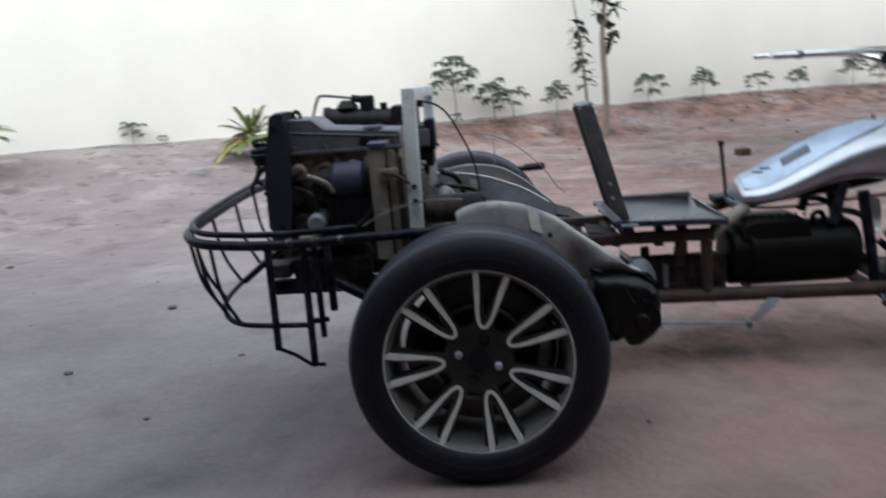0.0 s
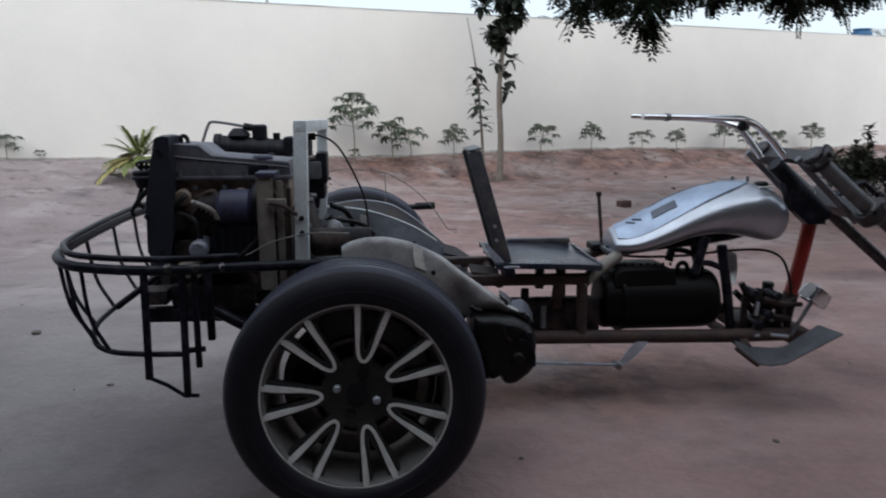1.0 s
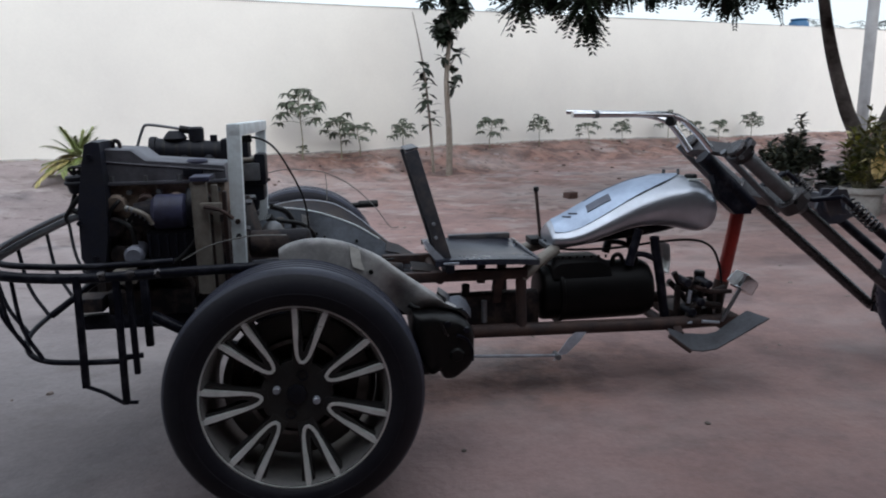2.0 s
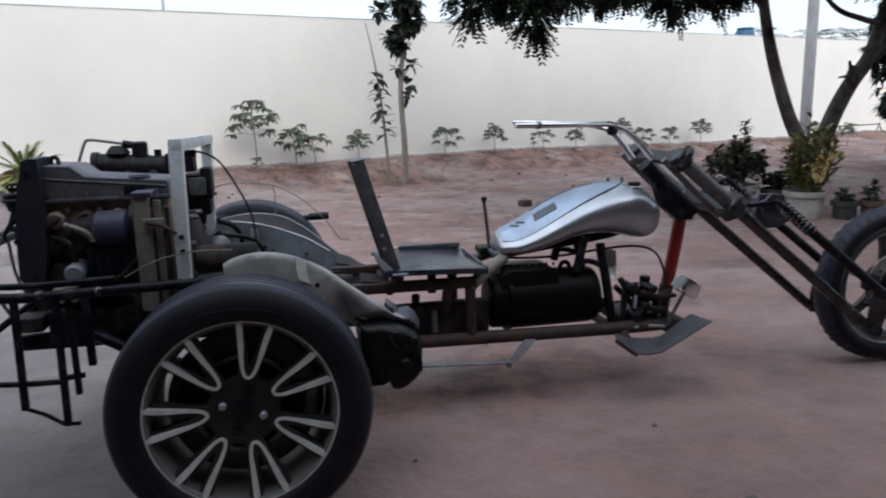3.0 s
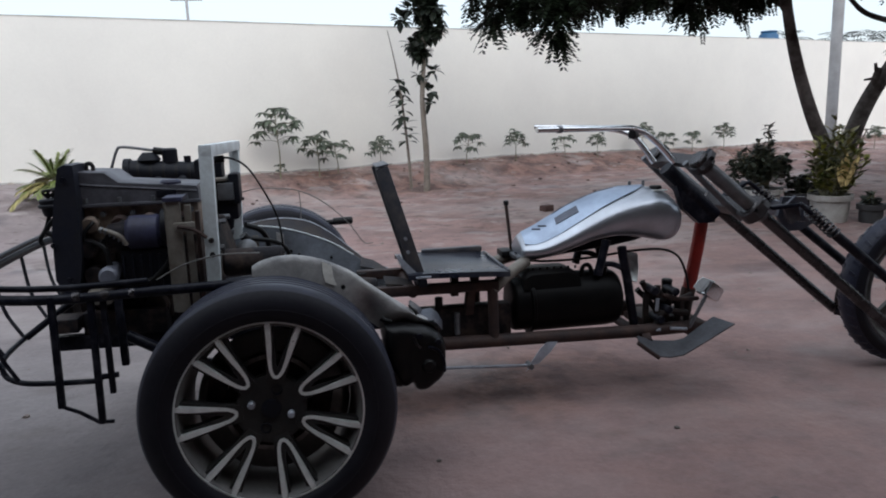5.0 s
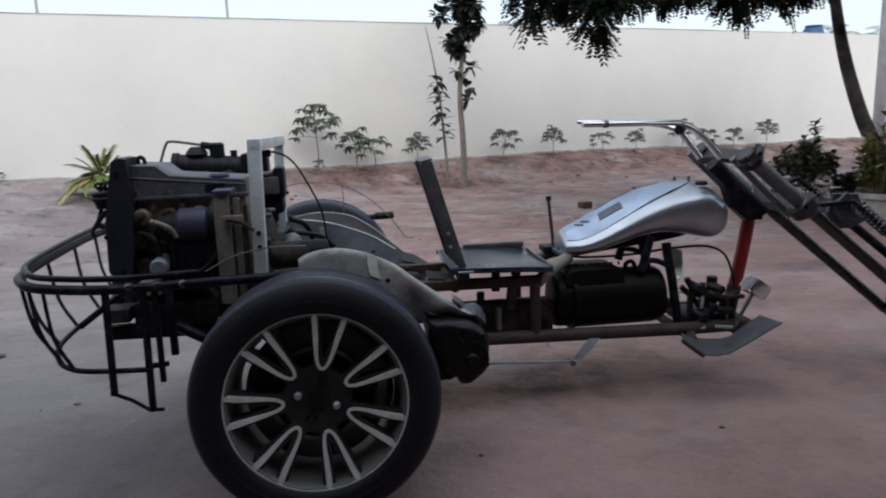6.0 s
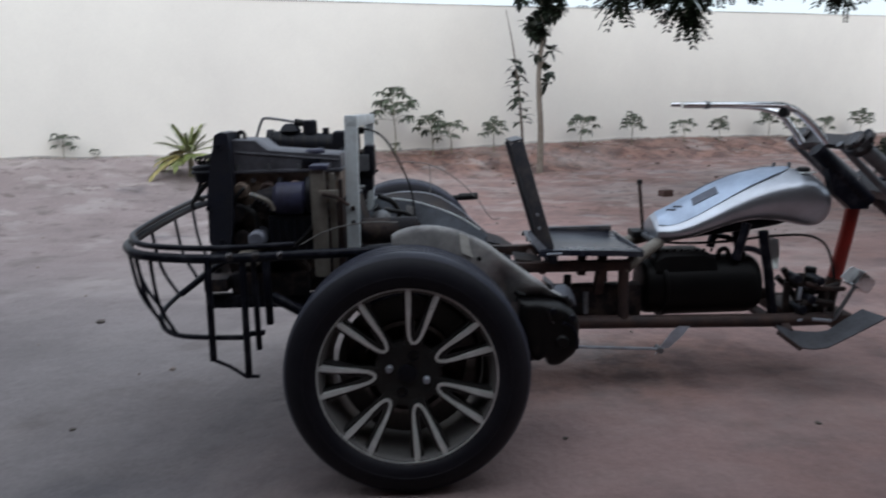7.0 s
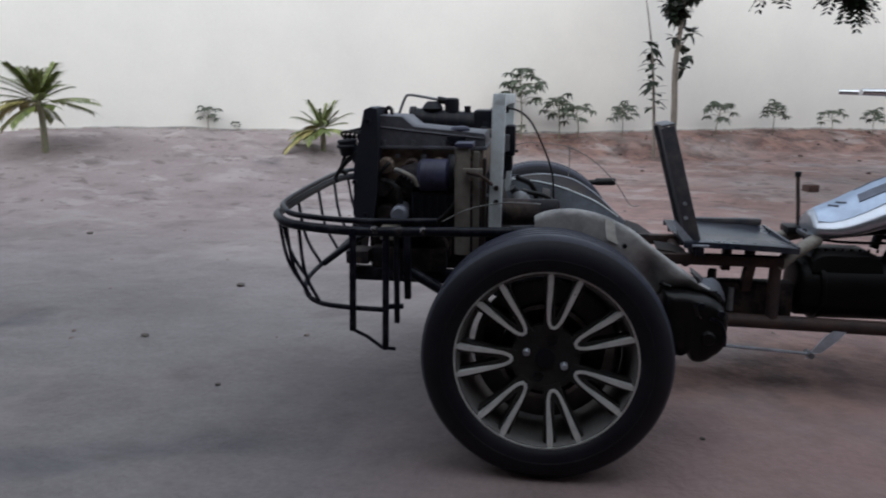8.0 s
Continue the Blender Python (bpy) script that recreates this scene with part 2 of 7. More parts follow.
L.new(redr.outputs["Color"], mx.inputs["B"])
# trodden dark smudges and pale dusty patches; the yard's middle is swept smoother
rough = N.new("ShaderNodeAttribute")
rough.attribute_name = "rough"
top = mx.outputs["Result"]
# The dark entries also paint the shade of dents in the sand
for sc, det, lo, hi, col, most in ((2.6, 4, 0.56, 0.70, (0.105, 0.084, 0.078, 1), 0.42), (0.75, 5, 0.48, 0.66, (0.36, 0.32, 0.31, 1), 0.5), (1.9, 6, 0.55, 0.68, (0.37, 0.335, 0.325, 1), 0.45), (5.0, 6, 0.57, 0.72, (0.10, 0.082, 0.078, 1), 0.65), (3.4, 7, 0.56, 0.63, (0.40, 0.36, 0.345, 1), 0.40), (9.0, 7, 0.575, 0.66, (0.085, 0.063, 0.057, 1), 0.60)):
    sn = N.new("ShaderNodeTexNoise")
    sn.inputs["Scale"].default_value, sn.inputs["Detail"].default_value, sn.inputs["Roughness"].default_value = sc, det, 0.6
    sm = N.new("ShaderNodeMapping")
    sm.inputs["Location"].default_value, sm.inputs["Scale"].default_value = (sc * 3.7, sc, 0), (0.7, 1.0, 1.0)
    L.new(tcs.outputs["Object"], sm.inputs["Vector"])
    L.new(sm.outputs["Vector"], sn.inputs["Vector"])
    sr = N.new("ShaderNodeMapRange")
    sr.interpolation_type = "SMOOTHSTEP"
    sr.inputs["From Min"].default_value, sr.inputs["From Max"].default_value, sr.inputs["To Max"].default_value = lo, hi, most
    L.new(sn.outputs["Fac"], sr.inputs["Value"])
    sx = N.new("ShaderNodeMix")
    sx.data_type = "RGBA"
    sx.inputs["B"].default_value = col
    far = N.new("ShaderNodeMath")
    far.operation = "MULTIPLY"
    L.new(sr.outputs["Result"], far.inputs[0])
    far.inputs[1].default_value = 1.0
    if sc in (1.9, 3.4, 5.0, 9.0):
        L.new(rough.outputs["Fac"], far.inputs[1])
    L.new(far.outputs[0], sx.inputs["Factor"])
    L.new(top, sx.inputs["A"])
    top = sx.outputs["Result"]
L.new(top, bsdf.inputs["Base Color"])


damp_shade = N.new("ShaderNodeAttribute")  # damp wheel track across the foreground, and shade painted beside the engine
damp_shade.attribute_name = "damp_shade"
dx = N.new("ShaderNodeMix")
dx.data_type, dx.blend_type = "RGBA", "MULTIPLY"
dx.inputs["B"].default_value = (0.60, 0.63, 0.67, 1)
L.new(damp_shade.outputs["Fac"], dx.inputs["Factor"])
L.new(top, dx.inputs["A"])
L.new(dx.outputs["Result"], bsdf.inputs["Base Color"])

lump = N.new("ShaderNodeTexNoise")
lump.inputs["Scale"].default_value, lump.inputs["Detail"].default_value, lump.inputs["Roughness"].default_value = 7.0, 5, 0.6
L.new(tcs.outputs["Object"], lump.inputs["Vector"])
lb = N.new("ShaderNodeBump")
lb.inputs["Strength"].default_value, lb.inputs["Distance"].default_value = 0.5, 0.06
L.new(lump.outputs["Fac"], lb.inputs["Height"])
L.new(lb.outputs["Normal"], bsdf.inputs["Normal"].links[0].from_node.inputs["Normal"])


# ---- building helpers ----
def mesh_of(name, bm, material, smooth=40):
    me = bpy.data.meshes.new(name)
    bmesh.ops.recalc_face_normals(bm, faces=bm.faces)
    bm.to_mesh(me)
    bm.free()
    me.materials.append(material)
    if smooth:
        me.polygons.foreach_set("use_smooth", [True] * len(me.polygons))
        me.set_sharp_from_angle(angle=radians(smooth))
    return me


def part(name, bm, material, parent=None, label="", m=None, smooth=40):
    """One mesh object under a thing or a part; all coordinates are those of the parent's parent-free space."""
    ob = new(name, bm if isinstance(bm, bpy.types.Mesh) else mesh_of(name, bm, material, smooth))
    if parent is not None:
        ob.parent = parent
        if "base" in parent:
            ob.matrix_parent_inverse = Matrix.Translation([-c for c in parent["base"]])
    if m is not None:
        ob.matrix_basis = m
    if label:
        ob["label"] = label
    return ob


def thing(name, label, category, at=None, group="", kind=""):
    """A top-level Empty. at: the base of a thing whose parts are given in world metres."""
    ob = new(name)
    ob.empty_display_size = 0.1
    if at:
        ob.location = at
        ob["base"] = at
    return tagged(ob, label, category, group, kind)


def smooth_path(pts, n=6):
    """Catmull-Rom through the points."""
    P = [Vector(p) for p in pts]
    if len(P) < 3 or n < 2:
        return P
    P = [2 * P[0] - P[1]] + P + [2 * P[-1] - P[-2]]
    out = []
    for i in range(1, len(P) - 2):
        a, b, c, d = P[i - 1:i + 3]
        for k in range(n):
            t = k / n
            out.append(0.5 * ((2 * b) + (c - a) * t + (2 * a - 5 * b + 4 * c - d) * t * t + (3 * b - a - 3 * c + d) * t ** 3))
    out.append(P[-2])
    return out


def tube(bm, pts, r, n=10, soft=0, flat=1.0, turn=0.0, r_end=None):
    """A round (flat < 1: flattened) bar along the points, with capped ends."""
    P = smooth_path(pts, soft) if soft else [Vector(p) for p in pts]
    r_end = r if r_end is None else r_end
    rings, up = [], None
    for i, p in enumerate(P):
        d = (P[min(i + 1, len(P) - 1)] - P[max(i - 1, 0)]).normalized()
        if up is None:
            up = Vector((0, 0, 1)) if abs(d.z) < 0.9 else Vector((0, 1, 0))
        side = d.cross(up).normalized()
        up = side.cross(d).normalized()
        k = r + (r_end - r) * i / max(1, len(P) - 1)
        rings.append([bm.verts.new(p + k * (math.cos(a) * side + flat * math.sin(a) * up)) for a in (turn + 2 * math.pi * j / n for j in range(n))])
    for a, b in zip(rings, rings[1:]):
        for j in range(n):
            bm.faces.new((a[j], a[(j + 1) % n], b[(j + 1) % n], b[j]))
    bm.faces.new(rings[0][::-1])
    bm.faces.new(rings[-1])
    return bm


def box(bm, lo, hi, bevel=0.004, m=None):
    c, s = [(a + b) / 2 for a, b in zip(lo, hi)], [abs(b - a) for a, b in zip(lo, hi)]
    mm = Matrix.Translation(c) if m is None else m
    g = bmesh.ops.create_cube(bm, size=1.0, matrix=mm @ Matrix.Diagonal((*s, 1)))
    if bevel:
        es = list({e for v in g["verts"] for e in v.link_edges})
        bmesh.ops.bevel(bm, geom=es, offset=min(bevel, min(s) * 0.4), segments=2, affect="EDGES", profile=0.6)
    return bm


def cyl(bm, a, b, r, r2=None, n=24, bevel=0.0):
    a, b = Vector(a), Vector(b)
    d = b - a
    r2 = r if r2 is None else r2
    q = d.to_track_quat("Z", "Y").to_matrix().to_4x4()
    bv = min(bevel, d.length * 0.4)
    zs = [(0, r - bv), (bv, r), (d.length - bv, r2), (d.length, r2 - bv)] if bevel else [(0, r), (d.length, r2)]
    m = Matrix.Translation(a) @ q
    rings = [[bm.verts.new(m @ Vector((k * math.cos(2 * math.pi * j / n), k * math.sin(2 * math.pi * j / n), z))) for j in range(n)] for z, k in zs]
    for p, s in zip(rings, rings[1:]):
        for j in range(n):
            bm.faces.new((p[j], p[(j + 1) % n], s[(j + 1) % n], s[j]))
    bm.faces.new(rings[0][::-1])
    bm.faces.new(rings[-1])
    return bm


def lathe(bm, profile, n=64, closed=True):
    """Turns (radius, y) pairs round the y axis."""
    rings = [[bm.verts.new((r * math.sin(2 * math.pi * j / n), y, r * math.cos(2 * math.pi * j / n))) for j in range(n)] for r, y in profile]
    pairs = list(zip(rings, rings[1:] + rings[:1])) if closed else list(zip(rings, rings[1:]))
    for p, s in pairs:
        for j in range(n):
            bm.faces.new((p[j], p[(j + 1) % n], s[(j + 1) % n], s[j]))
    return bm


def loft(bm, sections, cap=True):
    rings = [[bm.verts.new(p) for p in s] for s in sections]
    n = len(rings[0])
    for a, b in zip(rings, rings[1:]):
        for j in range(n):
            bm.faces.new((a[j], a[(j + 1) % n], b[(j + 1) % n], b[j]))
    if cap:
        bm.faces.new(rings[0][::-1])
        bm.faces.new(rings[-1])
    return bm


def sheet(bm, rows, thick=0.003):
    """A bent plate through rows of points, with thickness."""
    R = [[Vector(p) for p in row] for row in rows]
    nr, nc = len(R), len(R[0])
    nor = [[None] * nc for _ in R]
    for i in range(nr):
        for j in range(nc):
            u = R[min(i + 1, nr - 1)][j] - R[max(i - 1, 0)][j]
            v = R[i][min(j + 1, nc - 1)] - R[i][max(j - 1, 0)]
            nor[i][j] = u.cross(v).normalized() * thick / 2
    A = [[bm.verts.new(R[i][j] + nor[i][j]) for j in range(nc)] for i in range(nr)]
    B = [[bm.verts.new(R[i][j] - nor[i][j]) for j in range(nc)] for i in range(nr)]
    for i in range(nr - 1):
        for j in range(nc - 1):
            bm.faces.new((A[i][j], A[i + 1][j], A[i + 1][j + 1], A[i][j + 1]))
            bm.faces.new((B[i][j], B[i][j + 1], B[i + 1][j + 1], B[i + 1][j]))
    for i in range(nr - 1):
        for j in (0, nc - 1):
            bm.faces.new((A[i][j], B[i][j], B[i + 1][j], A[i + 1][j]))
    for j in range(nc - 1):
        for i in (0, nr - 1):
            bm.faces.new((A[i][j], A[i][j + 1], B[i][j + 1], B[i][j]))
    return bm


def B():
    return bmesh.new()


def step(a, b, x):
    t = min(1.0, max(0.0, (x - a) / (b - a)))
    return t * t * (3 - 2 * t)


# ---- ground and wall ----
WALL_Y, WALL_K = 7.55, 0.37
WALL_N = math.hypot(1, WALL_K)
WALL_TOP = 2.11


def before_wall(x, y):
    """Metres in front of the wall's face."""
    return (WALL_Y + WALL_K * x - y) / WALL_N


def foot(x):
    """Height of the sand at the wall's foot: higher towards the west end."""
    return 0.34 + 0.14 * (1 - step(-5.5, 0.8, x)) - 0.125 * step(2.6, 8.0, x) - 0.03 * step(8.0, 12.5, x)


def lay(x, y):
    """Height of the sand."""
    d = before_wall(x, y)
    z = 0.09 * (1 - step(1.0, 5.0, d)) + (foot(x) - 0.09) * (1 - step(0.0, 1.15 + 1.6 * (1 - step(-3.0, 0.5, x)), d)) if d > 0 else foot(x)
    z -= 0.010
    near = math.exp(-((x - 0.8) ** 2 + (y - 0.6) ** 2) / 6.0)
    z += (1 - 0.85 * near) * (0.035 * noise.noise((x * 0.55, y * 0.55, 3.1)) + 0.014 * noise.noise((x * 2.1, y * 2.1, 7.7)))
    z -= 0.018 * math.exp(-((x - 2.44) ** 2 + (y - 0.66) ** 2) / 0.10)
    z += 0.022 * math.exp(-((x + 0.02) ** 2 + (y - 1.42) ** 2) / 0.12)  # a hump under the far wheel
    bank = 1 - step(0.3, 1.6, d)
    z += (0.25 + 0.75 * step(0.05, 0.45, d)) * (0.7 + bank) * (0.020 * noise.noise((x * 6.0, y * 6.0, 1.3)) + 0.030 * noise.noise((x * 2.7, y * 2.7, 8.3))) * (1 - near)
    return z


BANK_SPOTS = ((2.3, 7.2, 0.30), (2.75, 7.25, 0.28), (3.0, 6.75, 0.36), (1.1, 7.2, 0.30), (1.8, 5.75, 0.25), (2.75, 5.3, 0.22), (1.5, 4.1, 0.18), (2.1, 6.75, 0.30), (0.3, 6.9, 0.30), (-1.5, 5.8, 0.25), (3.4, 6.6, 0.30), (3.4, 5.7, 0.26), (-2.6, 5.0, 0.22), (-1.8, 3.6, 0.2), (4.3, 6.9, 0.3), (0.9, 5.2, 0.16))


def damp_and_shade(x, y):
    """A moist band across the near sand, a few trodden spots, painted engine shade."""
    line = -0.14 + 0.32 * step(-1.6, -0.5, x) + 0.07 * noise.noise((x * 2.3, 1.0, 0.0))
    band = (1 - step(0.03, 0.13, abs(y - line + 0.05 * noise.noise((x * 6, y * 6, 2.0))))) * (1 - step(-0.62, -0.42, x))
    for cx, cy, r in ((-2.2, 1.03, 0.22), (-1.75, 0.35, 0.12), (2.1, 1.6, 0.25), (2.9, 2.3, 0.3), (0.95, 0.95, 0.22)) + BANK_SPOTS:
        band = max(band, 0.85 * (1 - step(0.4 * r, r, math.hypot(x - cx, (y - cy) * 1.6) + 0.12 * noise.noise((x * 7, y * 7, 5.0)))))
    oil = math.hypot((x + 0.55) / 0.62, (y - 0.24) / 0.55) + 0.28 * noise.noise((x * 3.1, y * 3.1, 8.0))  # shade beside the engine, painted into the sand as a dark blotch
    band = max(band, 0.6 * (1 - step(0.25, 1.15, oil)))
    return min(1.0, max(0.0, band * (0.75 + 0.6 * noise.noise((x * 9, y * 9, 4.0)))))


def build_ground():
    def axis(lo, hi, fine, far):
        a, v, d = [], lo, fine
        core = [lo + i * fine for i in range(int((hi - lo) / fine) + 1)]
        left, right, d = [], [], fine
        x = lo
        while x > -far:
            d *= 1.5
            x -= d
            left.append(x)
        x, d = core[-1], fine
        while x < far:
            d *= 1.5
            x += d
            right.append(x)
        return left[::-1] + core + right

    xs, ys = axis(-9.0, 14.0, 0.06, 900), axis(-1.2, 12.5, 0.06, 900)
    verts, earth, rosy, darkened, rugged = [], [], [], [], []
    for y in ys:
        for x in xs:
            inside = -12 < x < 18 and -4 < y < 16
            verts.append((x, y, lay(x, y) if inside else (foot(x) if before_wall(x, y) < 0 else 0.09 * (1 - step(1.0, 5.0, before_wall(x, y))))))
            d = before_wall(x, y)
            e = (1 - step(0.7, 1.9, d + 0.5 * noise.noise((x * 0.9, y * 0.9, 5.0)))) * step(-2.2, 0.2, x)
            e = max(e * 0.95, (0.36 + 0.22 * (1 - step(2.2, 5.0, d))) * step(-1.2, 2.0, x + 0.8 * noise.noise((x * 0.8, y * 0.8, 9.0))))
            e = max(0.0, e + 0.22 * noise.noise((x * 1.7, y * 1.7, 4.0)) * step(0.05, 0.4, e))
            e = max(e, 1.0 * math.exp(-(((x - 0.80) / 0.80) ** 2 + ((y - 0.86) / 0.42) ** 2)) * (1 + 0.4 * noise.noise((x * 3, y * 3, 6.0))))  # redder earth under the frame, darkened to stand for its contact shade
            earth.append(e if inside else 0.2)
            rugged.append(0.15 + 0.85 * step(1.4, 4.2, y + 0.5 * noise.noise((x * 0.6, y * 0.6, 11.0))))
            darkened.append(damp_and_shade(x, y) if inside else 0.0)
            # Far sand is lightened too, standing in for shade on the near sand
            rosy.append(max(step(-0.7, 0.7, x + 0.5 * noise.noise((x * 0.7, y * 0.7, 6.0))), 0.3 * step(1.0, 3.5, y)))
    w = len(xs)
    faces = [(j * w + i, j * w + i + 1, (j + 1) * w + i + 1, (j + 1) * w + i) for j in range(len(ys) - 1) for i in range(w - 1)]
    me = bpy.data.meshes.new("ground")
    me.from_pydata(verts, [], faces)
    me.polygons.foreach_set("use_smooth", [True] * len(me.polygons))
    a = me.attributes.new("earth", "FLOAT", "POINT")
    a.data.foreach_set("value", earth)
    a = me.attributes.new("rosy", "FLOAT", "POINT")
    a.data.foreach_set("value", rosy)
    a = me.attributes.new("rough", "FLOAT", "POINT")
    a.data.foreach_set("value", rugged)
    a = me.attributes.new("damp_shade", "FLOAT", "POINT")
    a.data.foreach_set("value", darkened)
    me.materials.append(M["sand"])
    tagged(new("ground", me), "bare pinkish sand yard with redder earth banked against the wall", "ground", kind="structure")


build_ground()


def wall_at(u, d=0.0, z=0.0):
    """u: the x of a point on the wall's face line; d: metres in front of it."""
    return Vector((u + d * WALL_K / WALL_N, WALL_Y + WALL_K * u - d / WALL_N, z))


def build_wall():
    w = tagged(new("wall_north", mesh_of("wall", wall_strip(-40, 60, -0.16, 0.0, -0.3, WALL_TOP), M["wall"], 0)),
               "long cream-painted plastered yard wall with a faintly stained foot", "wall", kind="structure")
    c = part("coping", wall_strip(-40, 60, -0.164, 0.004, WALL_TOP, WALL_TOP + 0.012), M["cap"], w, "weathered grey mortar coping", smooth=0)
    c["kind"] = "structure"
    bm = B()
    sec = []
    for i in range(301):
        u = -14 + 32 * i / 300
        p = wall_at(u, 0.0)
        h = lay(p.x, p.y) + 0.012 + 0.016 * noise.noise((u * 2.2, 0, 0)) + 0.012 * noise.noise((u * 9, 0, 3))
        o = 0.03 + 0.015 * noise.noise((u * 5, 2, 0))
        sec.append([wall_at(u, 0.002, h - 0.2), wall_at(u, o, h - 0.2), wall_at(u, o * 0.8, h), wall_at(u, 0.002, h + 0.006)])
    # Mortar strip; its dark patches stand for the shadow gap at the foot
    c = part("footing", loft(bm, sec), M["cap"], w, "rough grey mortar footing with dark patches for the shadow gap", smooth=0)
    c["kind"] = "structure"


def wall_strip(u0, u1, d0, d1, z0, z1, n=200):
    bm = B()
    sec = []
    for i in range(n + 1):
        u = u0 + (u1 - u0) * i / n
        wob = 0.006 * noise.noise((u * 0.8, z1, 0)) + 0.004 * noise.noise((u * 3.1, z1, 4))
        sec.append([wall_at(u, d0, z0), wall_at(u, d1, z0), wall_at(u, d1, z1 + wob), wall_at(u, d0, z1 + wob)])
    return loft(bm, sec)


build_wall()


def build_light_blockers():
    """Unseen walls and roof, added behind camera to keep low sun off the trike."""
    w = tagged(new("wall_south", mesh_of("wall_south", box(B(), (-16, -3.9, -0.3), (16, -3.65, 3.1), 0), M["blocker_dark"], 0)), "unseen plain dark wall added behind the yard to block low sun", "wall", kind="structure")
    r = part("eave", box(B(), (-16.3, -4.5, 3.1), (16.3, -1.3, 3.22), 0), M["roof"], w, "unseen roof slab added to shade the near ground", smooth=0)
    r["kind"] = "structure"

    # Added side wall, out of view, that darkens the sand on the left
    tagged(new("wall_west", mesh_of("wall_west", box(B(), (-4.1, -3.65, -0.3), (-3.85, 1.3, 3.1), 0), M["blocker_dark"], 0)), "unseen plain dark side wall added to darken the left ground", "wall", kind="structure")


build_light_blockers()

# ---- the trike ----
def square_bar(bm, a, b, w, d=None):
    """A bevelled box bar between two points."""
    a, b = Vector(a), Vector(b)
    q = (b - a).to_track_quat("Z", "Y").to_matrix().to_4x4()
    L = (b - a).length
    return box(bm, (-w / 2, -(d or w) / 2, -L / 2), (w / 2, (d or w) / 2, L / 2), 0.004, Matrix.Translation((a + b) / 2) @ q)


MID = 0.75
trike = thing("trike", "unfinished three-wheeler with rear car engine and long raked fork", "trike", (0.6, MID, 0))


def build_rear_wheel(m):
    R = 0.2315
    rim = part("rear_wheel", lathe(B(), [(R, 0.0), (R - 0.007, -0.002), (R - 0.011, 0.004), (R - 0.018, 0.03), (R - 0.03, 0.10), (R - 0.025, 0.185), (R, 0.19)], 96, False), M["barrel"], trike,
               "black car alloy wheel with machined paired spokes", m)
    part("rim_ring", lathe(B(), [(R + 0.001, 0.004), (R + 0.001, -0.003), (R - 0.0035, -0.004), (R - 0.0055, 0.004)], 128), M["machined"], rim, "polished rim lip")
    prof = [(0.231, -0.001), (0.238, -0.012), (0.252, -0.019), (0.272, -0.020), (0.292, -0.013), (0.309, 0.000), (0.3175, 0.012), (0.3195, 0.030)]
    tr = []
    for k, y in enumerate((0.045, 0.052, 0.058, 0.075, 0.082, 0.088, 0.105, 0.112, 0.118, 0.135, 0.142)):
        tr.append((0.3195 if k % 3 != 1 else 0.313, y))
    prof += tr + [(0.3185, 0.16), (0.315, 0.178), (0.306, 0.192), (0.290, 0.203), (0.25, 0.208), (0.231, 0.19)]
    tyre = part("tyre", lathe(B(), prof, 128, False), M["rubber"], rim, "worn black low-profile car tyre")
    tyre.data.materials.append(M["tread"])
    for p in tyre.data.polygons:
        c = p.center
        if math.hypot(c.x, c.z) > 0.304:
            p.material_index = 1
    # sidewall rib and embossed bars
    part("sidewall_rib", lathe(B(), [(0.262, -0.0185), (0.2635, -0.0205), (0.265, -0.0205), (0.2665, -0.0185)], 128), M["rubber"], rim)
    # dark dished face under the spokes
    face = B()
    lathe(face, [(0.002, 0.034), (0.05, 0.032), (0.076, 0.026), (0.088, 0.030), (0.09, 0.05), (0.002, 0.05)], 48, False)
    part("wheel_centre", face, M["rim_black"], rim, "dished black wheel centre")
    for k in range(7):
        for s in (-1, 1):
            a0, a1 = radians(51.4286 * k + s * 5), radians(51.4286 * k + s * 9.6)
            sec = []
            for r, a, w, y in ((0.07, a0, 0.015, 0.022), (0.13, a0 + (a1 - a0) * 0.5, 0.012, 0.013), (0.19, a1, 0.013, 0.006), (0.226, a1, 0.017, 0.004)):
                c, t = Vector((math.sin(a), 0, math.cos(a))), Vector((math.cos(a), 0, -math.sin(a)))
                sec.append([c * r - t * w + Vector((0, y + 0.004, 0)), c * r + t * w + Vector((0, y + 0.004, 0)), c * r + t * w * 1.15 + Vector((0, y + 0.03, 0)), c * r - t * w * 1.15 + Vector((0, y + 0.03, 0))])
            part("spoke_base", loft(B(), sec), M["rim_black"], rim, smooth=30)
    for k in range(7):
        # one machined loop: out along one spoke, round the inner tip and back
        pts = []
        for s in (-1, 1):
            leg = []
            for r, da in ((0.227, 9.6), (0.20, 9.3), (0.165, 9.2), (0.13, 9.2), (0.105, 8.3), (0.092, 6.0), (0.0855, 2.6)):
                leg.append((r, s * da))
            pts += leg if s < 0 else leg[::-1]
        sec = []
        for i, (r, da) in enumerate(pts):
            a = radians(51.4286 * k + da)
            p = Vector((r * math.sin(a), 0.0225 - 0.0225 * step(0.08, 0.22, r), r * math.cos(a)))
            r0, d0 = pts[max(0, i - 1)]
            r1, d1 = pts[min(len(pts) - 1, i + 1)]
            b0, b1 = radians(51.4286 * k + d0), radians(51.4286 * k + d1)
            d = Vector((r1 * math.sin(b1) - r0 * math.sin(b0), 0, r1 * math.cos(b1) - r0 * math.cos(b0))).normalized()
            t = Vector((d.z, 0, -d.x))
            w = 0.0040 + 0.0022 * step(0.09, 0.2, r)
            yy = Vector((0, 1, 0))
